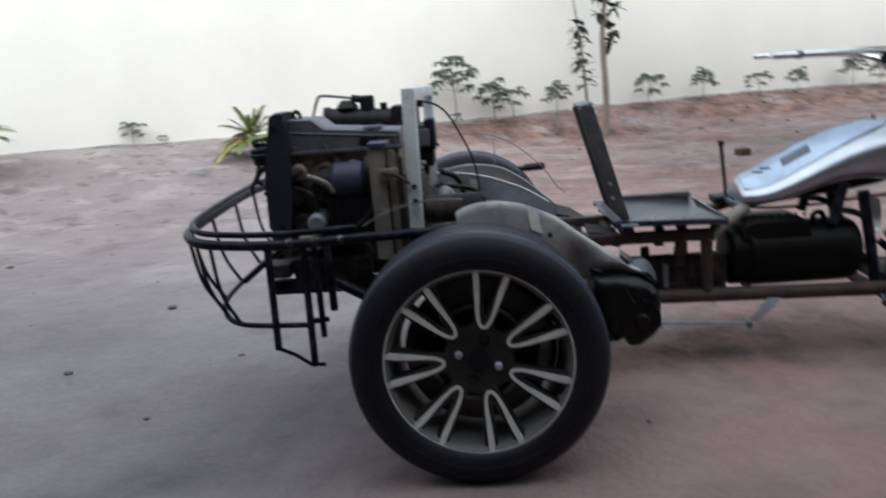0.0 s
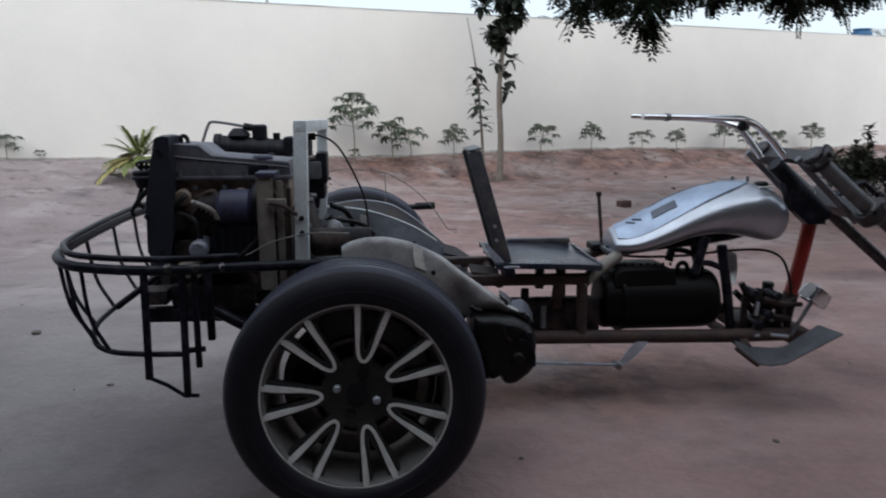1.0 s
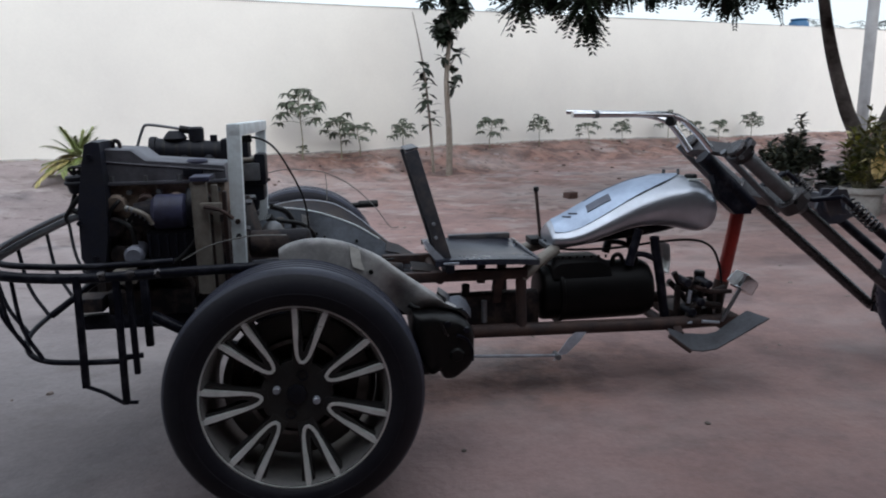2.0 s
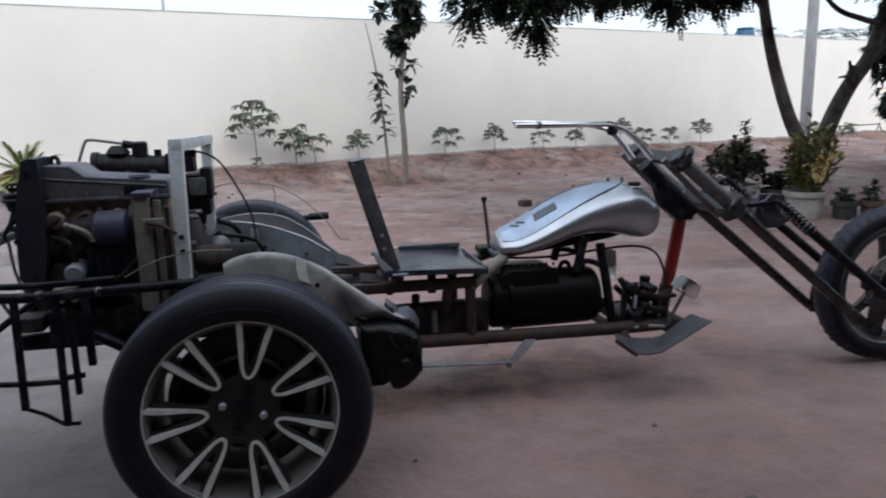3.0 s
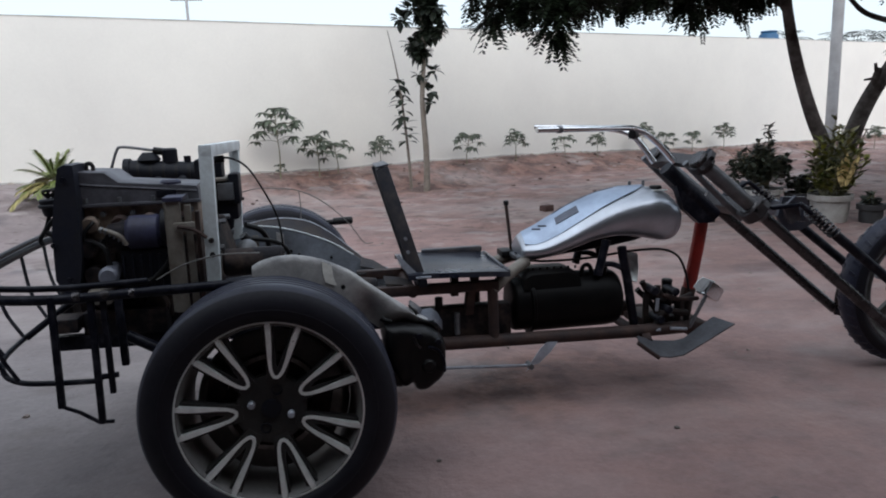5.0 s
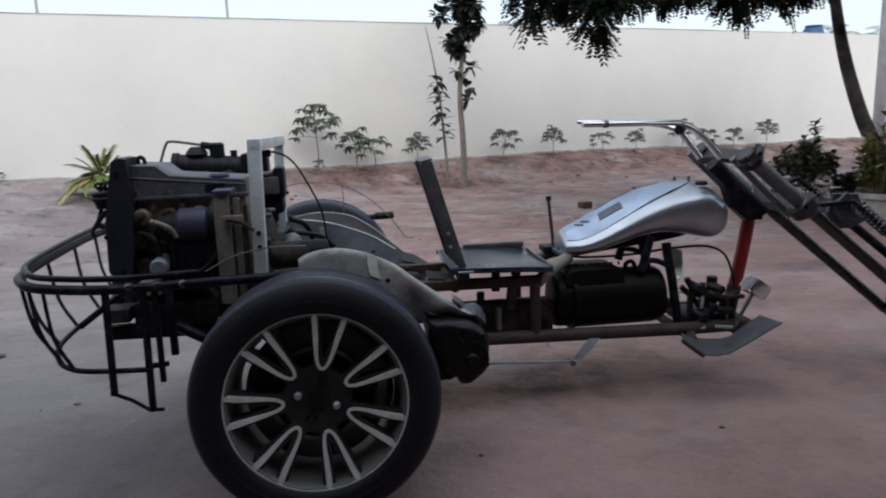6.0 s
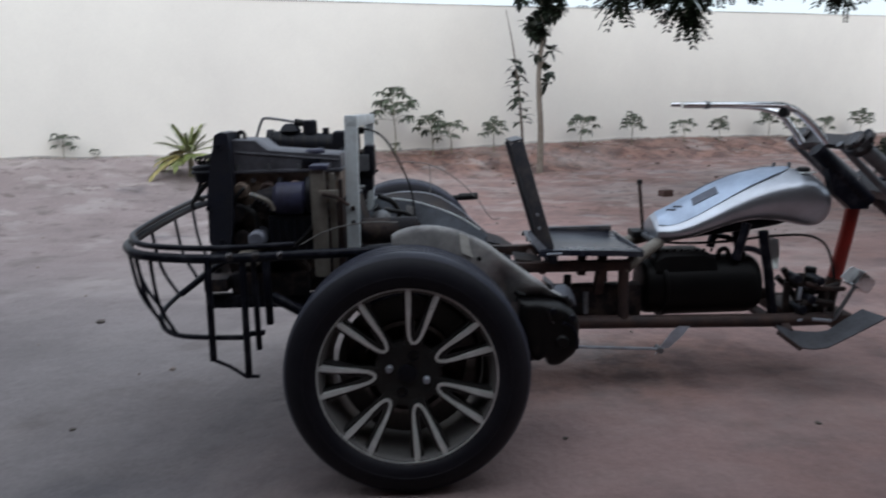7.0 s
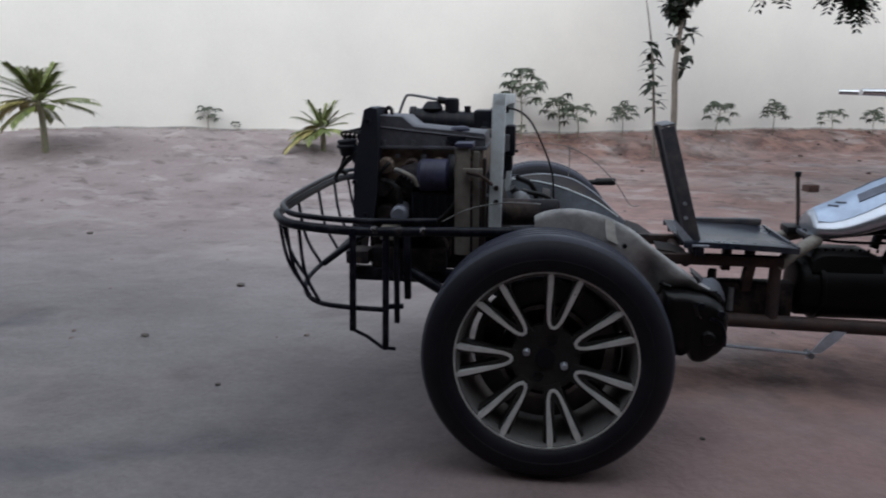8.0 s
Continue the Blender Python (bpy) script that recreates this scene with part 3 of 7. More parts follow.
            sec.append([p - t * w - yy * 0.002, p + t * w - yy * 0.002, p + t * (w + 0.002) + yy * 0.008, p - t * (w + 0.002) + yy * 0.008])
        part("spoke", loft(B(), sec), M["machined"], rim, smooth=30)
    # hub: cap recess and four bolts, two bright and two missing
    part("hub_cap", lathe(B(), [(0.001, 0.026), (0.02, 0.026), (0.024, 0.028), (0.026, 0.036)], 32, False), M["belt"], rim)
    for k, bright in enumerate((1, 1, 0, 0)):
        a = radians((-82.5, 97.5, 187.5, 7.5)[k])
        c = Vector((0.0505 * math.sin(a), 0.010, 0.0505 * math.cos(a)))
        b = cyl(B(), c + Vector((0, 0.006, 0)), c + Vector((0, 0.026, 0)), 0.0095, n=16, bevel=0.003) if bright else lathe(B(), [(0.011, 0.017), (0.013, 0.0165), (0.014, 0.019), (0.010, 0.022)], 16)
        part("wheel_bolt", b, M["pale_steel"] if bright else M["belt"], rim, "" if bright else "empty bolt seat", m=None if bright else Matrix.Translation(c))
    bd = part("brake_disc", lathe(B(), [(0.05, 0.085), (0.108, 0.085), (0.112, 0.082), (0.128, 0.082), (0.13, 0.086), (0.13, 0.10), (0.05, 0.10)], 64), M["engine"], rim, "rusty brake disc")
    part("disc_rim", lathe(B(), [(0.1165, 0.0805), (0.1275, 0.0805), (0.1285, 0.0815), (0.1285, 0.083), (0.1165, 0.083)], 64), M["disc"], bd, "worn bright edge of the disc")
    back = B()
    lathe(back, [(0.002, 0.105), (0.178, 0.105), (0.188, 0.11), (0.188, 0.125), (0.002, 0.125)], 48, False)
    part("backing_plate", back, M["barrel"], rim)
    part("dust_shield", loft(B(), [[(r * math.sin(a), y, r * math.cos(a)) for r, y in ((0.15, 0.118), (0.2005, 0.118), (0.2005, 0.122), (0.15, 0.122))] for a in (radians(6 * q) for q in range(0, 18))]), M["engine"], rim, "dark pressed dust shield")
    cal = B()
    box(cal, (-0.165, 0.07, -0.03), (-0.115, 0.14, 0.085), 0.008)
    part("brake_caliper", cal, M["engine"], rim)
    shoe = B()
    box(shoe, (0.10, 0.075, -0.045), (0.15, 0.12, 0.06), 0.008)
    br = part("caliper_bracket", shoe, M["engine"], rim)
    pad = loft(B(), [[(r * math.cos(a), y, r * math.sin(a)) for r, y in ((0.152, 0.098), (0.180, 0.098), (0.182, 0.112), (0.150, 0.112))] for a in (radians(q) for q in (-6, 0, 6, 12, 18, 24))])
    part("brake_pad", pad, M["disc"], br, "worn bare metal pad carrier")
    arc = [(-0.168 * math.cos(radians(q)), 0.095, 0.168 * math.sin(radians(q))) for q in (8, 14, 20, 26, 32)]
    part("carrier_edge", tube(B(), arc, 0.0055, 8, 3), M["disc"], br, "bright edge of the brake carrier")
    return rim


near_wheel = build_rear_wheel(Matrix.Translation((0, 0, 0.31)) @ pose(0, 0, 0, -3, 0, 0) @ pose(0, 0, 0, 0, 11.5, 0))
far_wheel = build_rear_wheel(Matrix.Translation((-0.02, 1.5, 0.332)) @ pose(0, 0, 0, 3, 0, 180) @ pose(0, 0, 0, 0, 40, 0))


def build_near_arch():
    """Primer-grey inner wheel arch: side skirt, rolled crest and inner wall."""
    crest = smooth_path([(x, 0.22, z) for x, z in ((-0.035, 0.637), (-0.015, 0.648), (0.025, 0.658), (0.076, 0.660), (0.136, 0.648), (0.182, 0.629), (0.227, 0.605), (0.273, 0.568), (0.319, 0.533), (0.366, 0.499), (0.405, 0.470), (0.440, 0.449), (0.466, 0.424))], 4)
    rows = []
    for i, p in enumerate(crest):
        x, z, t = p.x, p.z, i / (len(crest) - 1)
        drop = 0.115 - 0.070 * step(0.30, 0.38, x) - 0.032 * step(0.37, 0.46, x)
        dent = 0.004 * noise.noise((x * 14, z * 14, 2.0)) + 0.012 * math.exp(-((x - 0.275) / 0.028) ** 2) - 0.010 * math.exp(-((x - 0.345) / 0.025) ** 2)
        w = 0.20 - 0.10 * t
        tuck = 0.05 * step(0.17, 0.29, x)
        rows.append([(x, 0.192 + tuck, z - drop), (x, 0.198 + dent + 0.6 * tuck, z - 0.7 * drop), (x, 0.205 + dent + 0.2 * tuck, z - 0.4 * drop), (x, 0.212, z - 0.16 * drop), (x, 0.217, z - 0.004), (x, 0.223, z), (x, 0.232, z - 0.001), (x, 0.222 + 0.4 * w, z - 0.012), (x, 0.222 + 0.75 * w, z - 0.04), (x + 0.01, 0.222 + w, z - 0.15)])
    f = part("wheel_arch", sheet(B(), rows, 0.003), M["sheet"], trike, "bare grey-beige sheet-steel wheel arch cut from a car", smooth=60)
    part("arch_hole", cyl(B(), (0.203, 0.196, 0.568), (0.203, 0.2085, 0.568), 0.006, n=14), M["hose"], f)
    part("arch_slot", tube(B(), [(0.302, 0.202, 0.472), (0.312, 0.200, 0.465), (0.330, 0.200, 0.460)], 0.008, 10, 3, r_end=0.005), M["hose"], f, "dark drain slot")
    ear = [[(0.385, 0.225, 0.492), (0.395, 0.29, 0.492)], [(0.405, 0.222, 0.478), (0.418, 0.29, 0.474)], [(0.412, 0.218, 0.455), (0.430, 0.285, 0.462)], [(0.437, 0.212, 0.447), (0.455, 0.28, 0.466)], [(0.458, 0.210, 0.440), (0.472, 0.28, 0.452)], [(0.474, 0.212, 0.418), (0.486, 0.28, 0.424)]]
    part("arch_ear", sheet(B(), ear, 0.004), M["sheet_dark"], f, "folded torn ear at the front of the arch")
    part("ear_fold", tube(B(), [(0.383, 0.221, 0.497), (0.400, 0.217, 0.476), (0.408, 0.214, 0.456), (0.430, 0.209, 0.449), (0.452, 0.206, 0.449)], 0.0025, 6, 3), M["hose"], f)
    part("patch_plate", sheet(B(), [[(0.150, 0.2145, 0.640), (0.176, 0.2145, 0.628)], [(0.151, 0.205, 0.612), (0.178, 0.205, 0.600)], [(0.156, 0.199, 0.585), (0.186, 0.199, 0.573)]], 0.003), M["pale_sheet"], f, "paler welded-in repair strip")


def build_far_arch():
    """The same panel on the far side: two flanged edges, and the inner wall below them."""
    outer = smooth_path([(x, 1.22, z) for x, z in ((-0.155, 0.602), (-0.058, 0.621), (0.019, 0.624), (0.105, 0.609), (0.162, 0.580), (0.219, 0.539), (0.276, 0.486), (0.334, 0.434), (0.382, 0.403), (0.43, 0.388))], 5)
    inner = smooth_path([(x, 1.05, z) for x, z in ((-0.232, 0.600), (-0.181, 0.619), (-0.109, 0.624), (-0.038, 0.619), (0.032, 0.606), (0.104, 0.583), (0.195, 0.544), (0.268, 0.497), (0.330, 0.455), (0.40, 0.412))], 5)
    deck, rows = [], []
    for i, (o, p) in enumerate(zip(outer, inner)):
        drop = 0.20 - 0.08 * i / (len(outer) - 1)
        mid = o.lerp(p, 0.5)
        deck.append([(o.x, o.y + 0.02, o.z - 0.02), tuple(o), (mid.x, mid.y, mid.z - 0.035), (p.x, p.y + 0.018, p.z - 0.024)])
        rows.append([(p.x, p.y + 0.016, p.z - 0.018), tuple(p), (p.x, p.y - 0.004, p.z - 0.016), (p.x, p.y - 0.012, p.z - 0.5 * drop), (p.x + 0.01, p.y - 0.035, p.z - drop)])
    f = part("wheel_arch", sheet(B(), rows, 0.003), M["sheet_blue"], trike, "bluish-grey inner side of the other wheel arch", smooth=50)
    part("arch_deck", sheet(B(), deck, 0.003), M["arch_inner"], f, "dark dished top of the arch", smooth=50)
    part("arch_edge", tube(B(), [o + Vector((0, 0, 0.002)) for o in outer], 0.0032, 6), M["pale_steel"], f, "bright outer flange edge")
    part("arch_edge", tube(B(), [p + Vector((0, 0, 0.002)) for p in inner[:-9]], 0.0034, 6), M["white"], f, "bright inner flange edge")
    for x, z, r in ((0.195, 0.490, 0.005), (0.045, 0.525, 0.006), (0.075, 0.512, 0.004)):
        part("arch_hole", cyl(B(), (x, 1.022, z), (x, 1.044, z), r, n=12), M["hose"], f)
    part("arch_patch", sheet(B(), [[(0.30, 0.98, 0.455), (0.31, 1.06, 0.475)], [(0.345, 0.95, 0.45), (0.355, 1.05, 0.462)], [(0.40, 0.94, 0.425), (0.41, 1.04, 0.425)]], 0.005), M["arch_inner"], f, "bent torn corner of the arch")
    part("arch_rib", sheet(B(), [[(-0.005, 1.034, 0.600), (0.022, 1.034, 0.592)], [(-0.005, 1.026, 0.52), (0.022, 1.026, 0.52)], [(0.0, 1.012, 0.44), (0.026, 1.012, 0.44)]], 0.006), M["sheet"], f, "paler upright stiffener on the arch")
    part("arch_opening", box(B(), (-0.16, 1.006, 0.47), (-0.03, 1.022, 0.535), 0.03), M["hose"], f, "dark cut-out in the arch")


build_near_arch()
build_far_arch()


def build_arm_box():
    ring = smooth_path([(x, 0, z) for x, z in ((0.309, 0.455), (0.36, 0.452), (0.42, 0.440), (0.455, 0.425), (0.474, 0.39), (0.479, 0.34), (0.466, 0.297), (0.425, 0.263), (0.392, 0.262), (0.378, 0.284), (0.352, 0.276), (0.338, 0.30), (0.318, 0.34), (0.305, 0.40))], 4)[:-1]
    mid = sum(ring, Vector()) / len(ring)
    secs = []
    for y, k in ((0.152, 0.60), (0.150, 0.80), (0.156, 0.91), (0.168, 0.975), (0.19, 1.0), (0.30, 1.0), (0.36, 0.96)):
        secs.append([(mid + (p - mid) * k * (1 + 0.05 * noise.noise((p.x * 22, y * 22, p.z * 22)))) + Vector((0, y + 0.006 * noise.noise((p.x * 30, 3.0, p.z * 30)), 0)) for p in ring])
    a = part("trailing_arm", loft(B(), secs), M["arm"], trike, "black rubber-covered trailing arm end", smooth=60)
    part("arm_bush", cyl(B(), (0.425, 0.165, 0.335), (0.425, 0.1475, 0.335), 0.028, 0.022, n=28, bevel=0.007), M["arm"], a, "round black rubber bush")
    part("arm_rim", tube(B(), [(0.425, 0.150, 0.392), (0.450, 0.152, 0.380), (0.466, 0.154, 0.350), (0.468, 0.156, 0.315)], 0.005, 8, 4), M["frame_black"], a)
    part("arm_strap", tube(B(), [(0.382, 0.15, 0.43), (0.392, 0.147, 0.405), (0.402, 0.15, 0.392)], 0.004, 8, 3), M["fork"], a)
    part("arm_lobe", cyl(B(), (0.345, 0.17, 0.300), (0.345, 0.23, 0.300), 0.026, n=18, bevel=0.008), M["arm"], a)
    for x, z in ((0.40, 0.425), (0.452, 0.405)):
        part("arm_bolt", cyl(B(), (x, 0.145, z), (x, 0.170, z), 0.009, n=6), M["frame_black"], a)
    c = part("axle_beam", cyl(B(), (0.02, 0.2, 0.30), (-0.05, 1.3, 0.30), 0.035), M["engine"], trike)
    part("rear_arm", tube(B(), [(0.02, 0.27, 0.30), (0.30, 0.30, 0.36)], 0.04, 10), M["engine"], c)


build_arm_box()


# engine at the back
def build_engine():
    e = B()
    box(e, (-0.55, 0.46, 0.42), (-0.19, 0.93, 0.68), 0.015)
    for k in range(5):
        box(e, (-0.53 + 0.07 * k, 0.445, 0.46), (-0.50 + 0.07 * k, 0.48, 0.66), 0.006)
    eng = part("engine", e, M["engine"], trike, "grimy four-cylinder car engine without covers")
    h = B()
    box(h, (-0.53, 0.45, 0.70), (-0.19, 0.86, 0.80), 0.008)
    part("cylinder_head", h, M["head"], eng, "brown-stained aluminium cylinder head")
    for k in range(4):
        x = -0.485 + 0.08 * k
        part("exhaust_port", cyl(B(), (x, 0.455, 0.75), (x, 0.425, 0.745), 0.024, n=18, bevel=0.004), M["frame"] if k % 2 else M["head"], eng, "rusty exhaust port")
        part("head_bolt", cyl(B(), (x + 0.035, 0.452, 0.775), (x + 0.035, 0.438, 0.775), 0.008, n=6), M["steel"], eng)
    v = B()
    prof = [(-0.515, 0.80), (-0.515, 0.888), (-0.505, 0.895), (-0.435, 0.891), (-0.40, 0.862), (-0.19, 0.843), (-0.185, 0.835), (-0.185, 0.80)]
    loft(v, [[(x, 0.44, z) for x, z in prof], [(x, 0.452, z + (0.003 if z > 0.81 else 0)) for x, z in prof], [(x, 0.63, z) for x, z in prof], [(x, 0.64, z - 0.006) for x, z in prof]])
    vc = part("valve_cover", v, M["cover"], eng, "dark grey cast valve cover")
    part("cover_flange", box(B(), (-0.52, 0.43, 0.796), (-0.18, 0.66, 0.806), 0.003), M["cover"], vc)
    for k in range(4):
        part("cover_stud", cyl(B(), (-0.49 + 0.09 * k, 0.436, 0.806), (-0.49 + 0.09 * k, 0.436, 0.822), 0.006, n=6), M["steel"], vc)
    part("filler_cap", cyl(B(), (-0.265, 0.47, 0.835), (-0.265, 0.47, 0.862), 0.03, n=20, bevel=0.006), M["purple"], vc, "blue-black oil filler cap")
    part("cover_inset", box(B(), (-0.30, 0.434, 0.815), (-0.245, 0.446, 0.836), 0.003), M["belt"], vc)
    part("cover_rib", tube(B(), [(-0.51, 0.441, 0.862), (-0.42, 0.441, 0.852), (-0.19, 0.441, 0.829)], 0.004, 6, 3), M["cover"], vc)
    for k in range(4):
        part("plug_lead", tube(B(), [(-0.47 + 0.08 * k, 0.46, 0.765), (-0.475 + 0.08 * k, 0.425, 0.755), (-0.50 + 0.07 * k, 0.415, 0.725), (-0.51 + 0.05 * k, 0.43, 0.69)], 0.0055, 7, 4), M["hose"], eng)
    part("lifting_eye", tube(B(), [(-0.495, 0.50, 0.89), (-0.495, 0.50, 0.91), (-0.487, 0.50, 0.916), (-0.478, 0.50, 0.908), (-0.478, 0.50, 0.89)], 0.006, 8, 3), M["engine"], vc)
    t = B()
    prof = [(-0.524, 0.920), (-0.503, 0.917), (-0.500, 0.80), (-0.508, 0.66), (-0.525, 0.56), (-0.56, 0.555), (-0.583, 0.60), (-0.577, 0.74), (-0.56, 0.83), (-0.542, 0.912)]
    loft(t, [[(x, 0.40, z) for x, z in prof], [(x, 0.415, z + 0.002) for x, z in prof], [(x, 0.52, z) for x, z in prof]])
    tc = part("timing_cover", t, M["timing"], eng, "blue-black plastic timing belt cover")
    for x, z in ((-0.53, 0.88), (-0.575, 0.70), (-0.545, 0.60)):
        part("cover_bolt", cyl(B(), (x, 0.392, z), (x, 0.405, z), 0.008, n=6), M["frame_black"], tc)
    part("crank_pulley", cyl(B(), (-0.595, 0.60, 0.50), (-0.625, 0.60, 0.50), 0.07, n=28, bevel=0.006), M["engine"], eng)
    # inlet on the far side
    IY = 0.94
    it = B()
    cyl(it, (-0.49, IY, 0.856), (-0.17, IY, 0.834), 0.043, n=24, bevel=0.006)
    for x in (-0.488, -0.22):
        cyl(it, (x - 0.006, IY, 0.856 - (x + 0.49) * 0.07), (x + 0.014, IY, 0.856 - (x + 0.49) * 0.07), 0.048, n=24)
    inlet = part("inlet_tube", it, M["belt"], eng, "black inlet tube")
    for k in range(5):
        x = -0.45 + 0.042 * k
        part("clamp_band", cyl(B(), (x, IY, 0.855 - 0.07 * (x + 0.49)), (x + 0.009, IY, 0.855 - 0.07 * (x + 0.49)), 0.0445, n=24), M["hose"], inlet)
    part("breather_dome", cyl(B(), (-0.412, IY, 0.885), (-0.412, IY, 0.922), 0.040, 0.032, n=20, bevel=0.012), M["belt"], inlet)
    part("breather_cap", cyl(B(), (-0.342, IY, 0.88), (-0.342, IY, 0.934), 0.026, n=20, bevel=0.006), M["belt"], inlet)
    part("valve_nub", cyl(B(), (-0.285, IY, 0.87), (-0.285, IY, 0.905), 0.012, n=12), M["belt"], inlet)
    part("inlet_end", box(B(), (-0.26, IY - 0.045, 0.80), (-0.165, IY + 0.04, 0.893), 0.012), M["belt"], inlet)
    part("fuel_pipe", tube(B(), [(-0.545, IY, 0.852), (-0.532, IY, 0.89), (-0.515, IY, 0.932), (-0.50, IY, 0.944), (-0.45, IY, 0.938), (-0.36, IY, 0.922)], 0.0048, 8, 4), M["steel"], eng, "thin bent grey fuel pipe")
    part("pipe_nut", cyl(B(), (-0.395, IY, 0.928), (-0.355, IY, 0.921), 0.013, n=10), M["hose"], eng)
    for i in range(4):
        part("inlet_runner", tube(B(), [(-0.46 + 0.08 * i, IY, 0.85), (-0.46 + 0.08 * i, IY - 0.06, 0.80), (-0.46 + 0.08 * i, IY - 0.12, 0.76)], 0.022, 10, 4), M["belt"], eng)
    # alternator group on the near side
    alt = part("alternator", cyl(B(), (-0.38, 0.40, 0.722), (-0.285, 0.40, 0.722), 0.05, n=28, bevel=0.01), M["purple"], eng, "purple-grey alternator body")
    part("alternator_collar", cyl(B(), (-0.285, 0.40, 0.73), (-0.265, 0.40, 0.73), 0.056, n=28, bevel=0.004), M["belt"], alt)
    part("alternator_snout", cyl(B(), (-0.43, 0.40, 0.72), (-0.38, 0.40, 0.72), 0.03, 0.04, n=20), M["engine"], alt)
    part("alternator_foot", box(B(), (-0.40, 0.37, 0.56), (-0.27, 0.47, 0.68), 0.012), M["belt"], alt)
    for k in range(5):
        part("cooling_fin", box(B(), (-0.395 + 0.024 * k, 0.362, 0.575), (-0.388 + 0.024 * k, 0.374, 0.665), 0.002), M["belt"], alt)
    part("silver_hose", tube(B(), [(-0.445, 0.37, 0.742), (-0.415, 0.36, 0.733), (-0.39, 0.36, 0.718), (-0.375, 0.36, 0.695)], 0.0075, 10, 5), M["plate"], eng, "short pale metal heater hose")
    for k in range(6):
        part("hose_ring", cyl(B(), (-0.440 + 0.011 * k, 0.362, 0.741 - 0.0042 * k - 0.0006 * k * k), (-0.4365 + 0.011 * k, 0.362, 0.7397 - 0.0042 * k - 0.0006 * k * k), 0.0092, n=12), M["steel"], eng)
    oil = part("oil_filter", cyl(B(), (-0.432, 0.44, 0.612), (-0.432, 0.345, 0.612), 0.026, n=24, bevel=0.007), M["filter"], eng, "pale blue-grey oil filter")
    part("filter_ridge", cyl(B(), (-0.432, 0.362, 0.612), (-0.432, 0.356, 0.612), 0.0270, n=24), M["filter"], oil)
    for i, (x, z, r) in enumerate(((-0.50, 0.68, 0.03), (-0.49, 0.60, 0.028), (-0.47, 0.53, 0.03), (-0.33, 0.50, 0.035))):
        part("engine_boss", cyl(B(), (x, 0.47, z), (x, 0.42, z), r, n=20, bevel=0.006), M["engine"], eng)
    part("mount_bracket", box(B(), (-0.49, 0.34, 0.535), (-0.43, 0.44, 0.575), 0.006), M["plate"], eng, "pale engine mount bracket")
    part("mount_bracket", box(B(), (-0.425, 0.35, 0.545), (-0.38, 0.42, 0.565), 0.005), M["plate"], eng)
    # distributor at the back with its hanging hose
    dist = part("distributor", cyl(B(), (-0.690, 0.78, 0.738), (-0.694, 0.78, 0.796), 0.028, 0.036, n=20, bevel=0.005), M["belt"], eng, "black cup-shaped distributor cap")
    part("distributor_rim", cyl(B(), (-0.694, 0.78, 0.765), (-0.694, 0.78, 0.778), 0.0385, n=20, bevel=0.004), M["belt"], dist)
    for k in range(4):
        part("ignition_lead", tube(B(), [(-0.705 + 0.014 * k, 0.78, 0.80), (-0.712 + 0.016 * k, 0.775, 0.818), (-0.67 + 0.016 * k, 0.765, 0.822 + 0.004 * k), (-0.60, 0.745, 0.80 - 0.02 * k), (-0.555, 0.72, 0.77 - 0.03 * k)], 0.0045, 7, 4), M["hose"], dist)
    part("hanging_lead", tube(B(), [(-0.70, 0.775, 0.745), (-0.715, 0.77, 0.70), (-0.735, 0.765, 0.665), (-0.728, 0.765, 0.645)], 0.007, 8, 4), M["hose"], dist)
    for k in range(4):
        part("lead_tower", cyl(B(), (-0.70 + 0.016 * k, 0.78, 0.795), (-0.702 + 0.016 * k, 0.78, 0.812), 0.006, n=8), M["hose"], dist)
    part("distributor_body", tube(B(), [(-0.66, 0.78, 0.775), (-0.655, 0.77, 0.73), (-0.60, 0.74, 0.70)], 0.022, 12, 4), M["belt"], dist)
    part("coolant_hose", tube(B(), [(-0.56, 0.70, 0.79), (-0.61, 0.73, 0.775), (-0.66, 0.76, 0.745), (-0.70, 0.77, 0.715), (-0.715, 0.77, 0.69), (-0.695, 0.77, 0.675)], 0.009, 10, 5), M["hose"], eng)
    # sump plate and gearbox
    part("sump", box(B(), (-0.53, 0.40, 0.425), (-0.30, 0.90, 0.50), 0.01), M["engine"], eng, "dark grimy sump guard")
    part("sump_bracket", box(B(), (-0.60, 0.36, 0.455), (-0.53, 0.44, 0.495), 0.004), M["engine"], eng)
    g = B()
    loft(g, [[(x, 0.75 + r * math.cos(a), (0.52 if x < -0.12 else 0.40) + r * math.sin(a)) for a in (k * math.pi / 8 for k in range(16))] for x, r in ((-0.20, 0.19), (-0.16, 0.195), (-0.11, 0.13), (0.03, 0.09), (0.22, 0.075), (0.34, 0.06))])
    gb = part("gearbox", g, M["engine"], eng, "grimy cast gearbox")
    for k in range(10):
        a = 2 * math.pi * k / 10
        part("gearbox_bolt", cyl(B(), (-0.19, 0.75 + 0.19 * math.cos(a), 0.52 + 0.19 * math.sin(a)), (-0.145, 0.75 + 0.19 * math.cos(a), 0.52 + 0.19 * math.sin(a)), 0.009, n=6), M["steel"], gb)
    part("starter_motor", cyl(B(), (-0.14, 0.50, 0.60), (0.04, 0.50, 0.60), 0.042, n=24, bevel=0.008), M["engine"], eng)
    carb = part("carburettor", box(B(), (-0.205, 0.86, 0.68), (-0.118, 0.97, 0.815), 0.012), M["belt"], eng, "black carburettor body")
    part("carburettor_side", box(B(), (-0.182, 0.838, 0.752), (-0.128, 0.862, 0.812), 0.006), M["steel"], carb, "grey cast carburettor side")
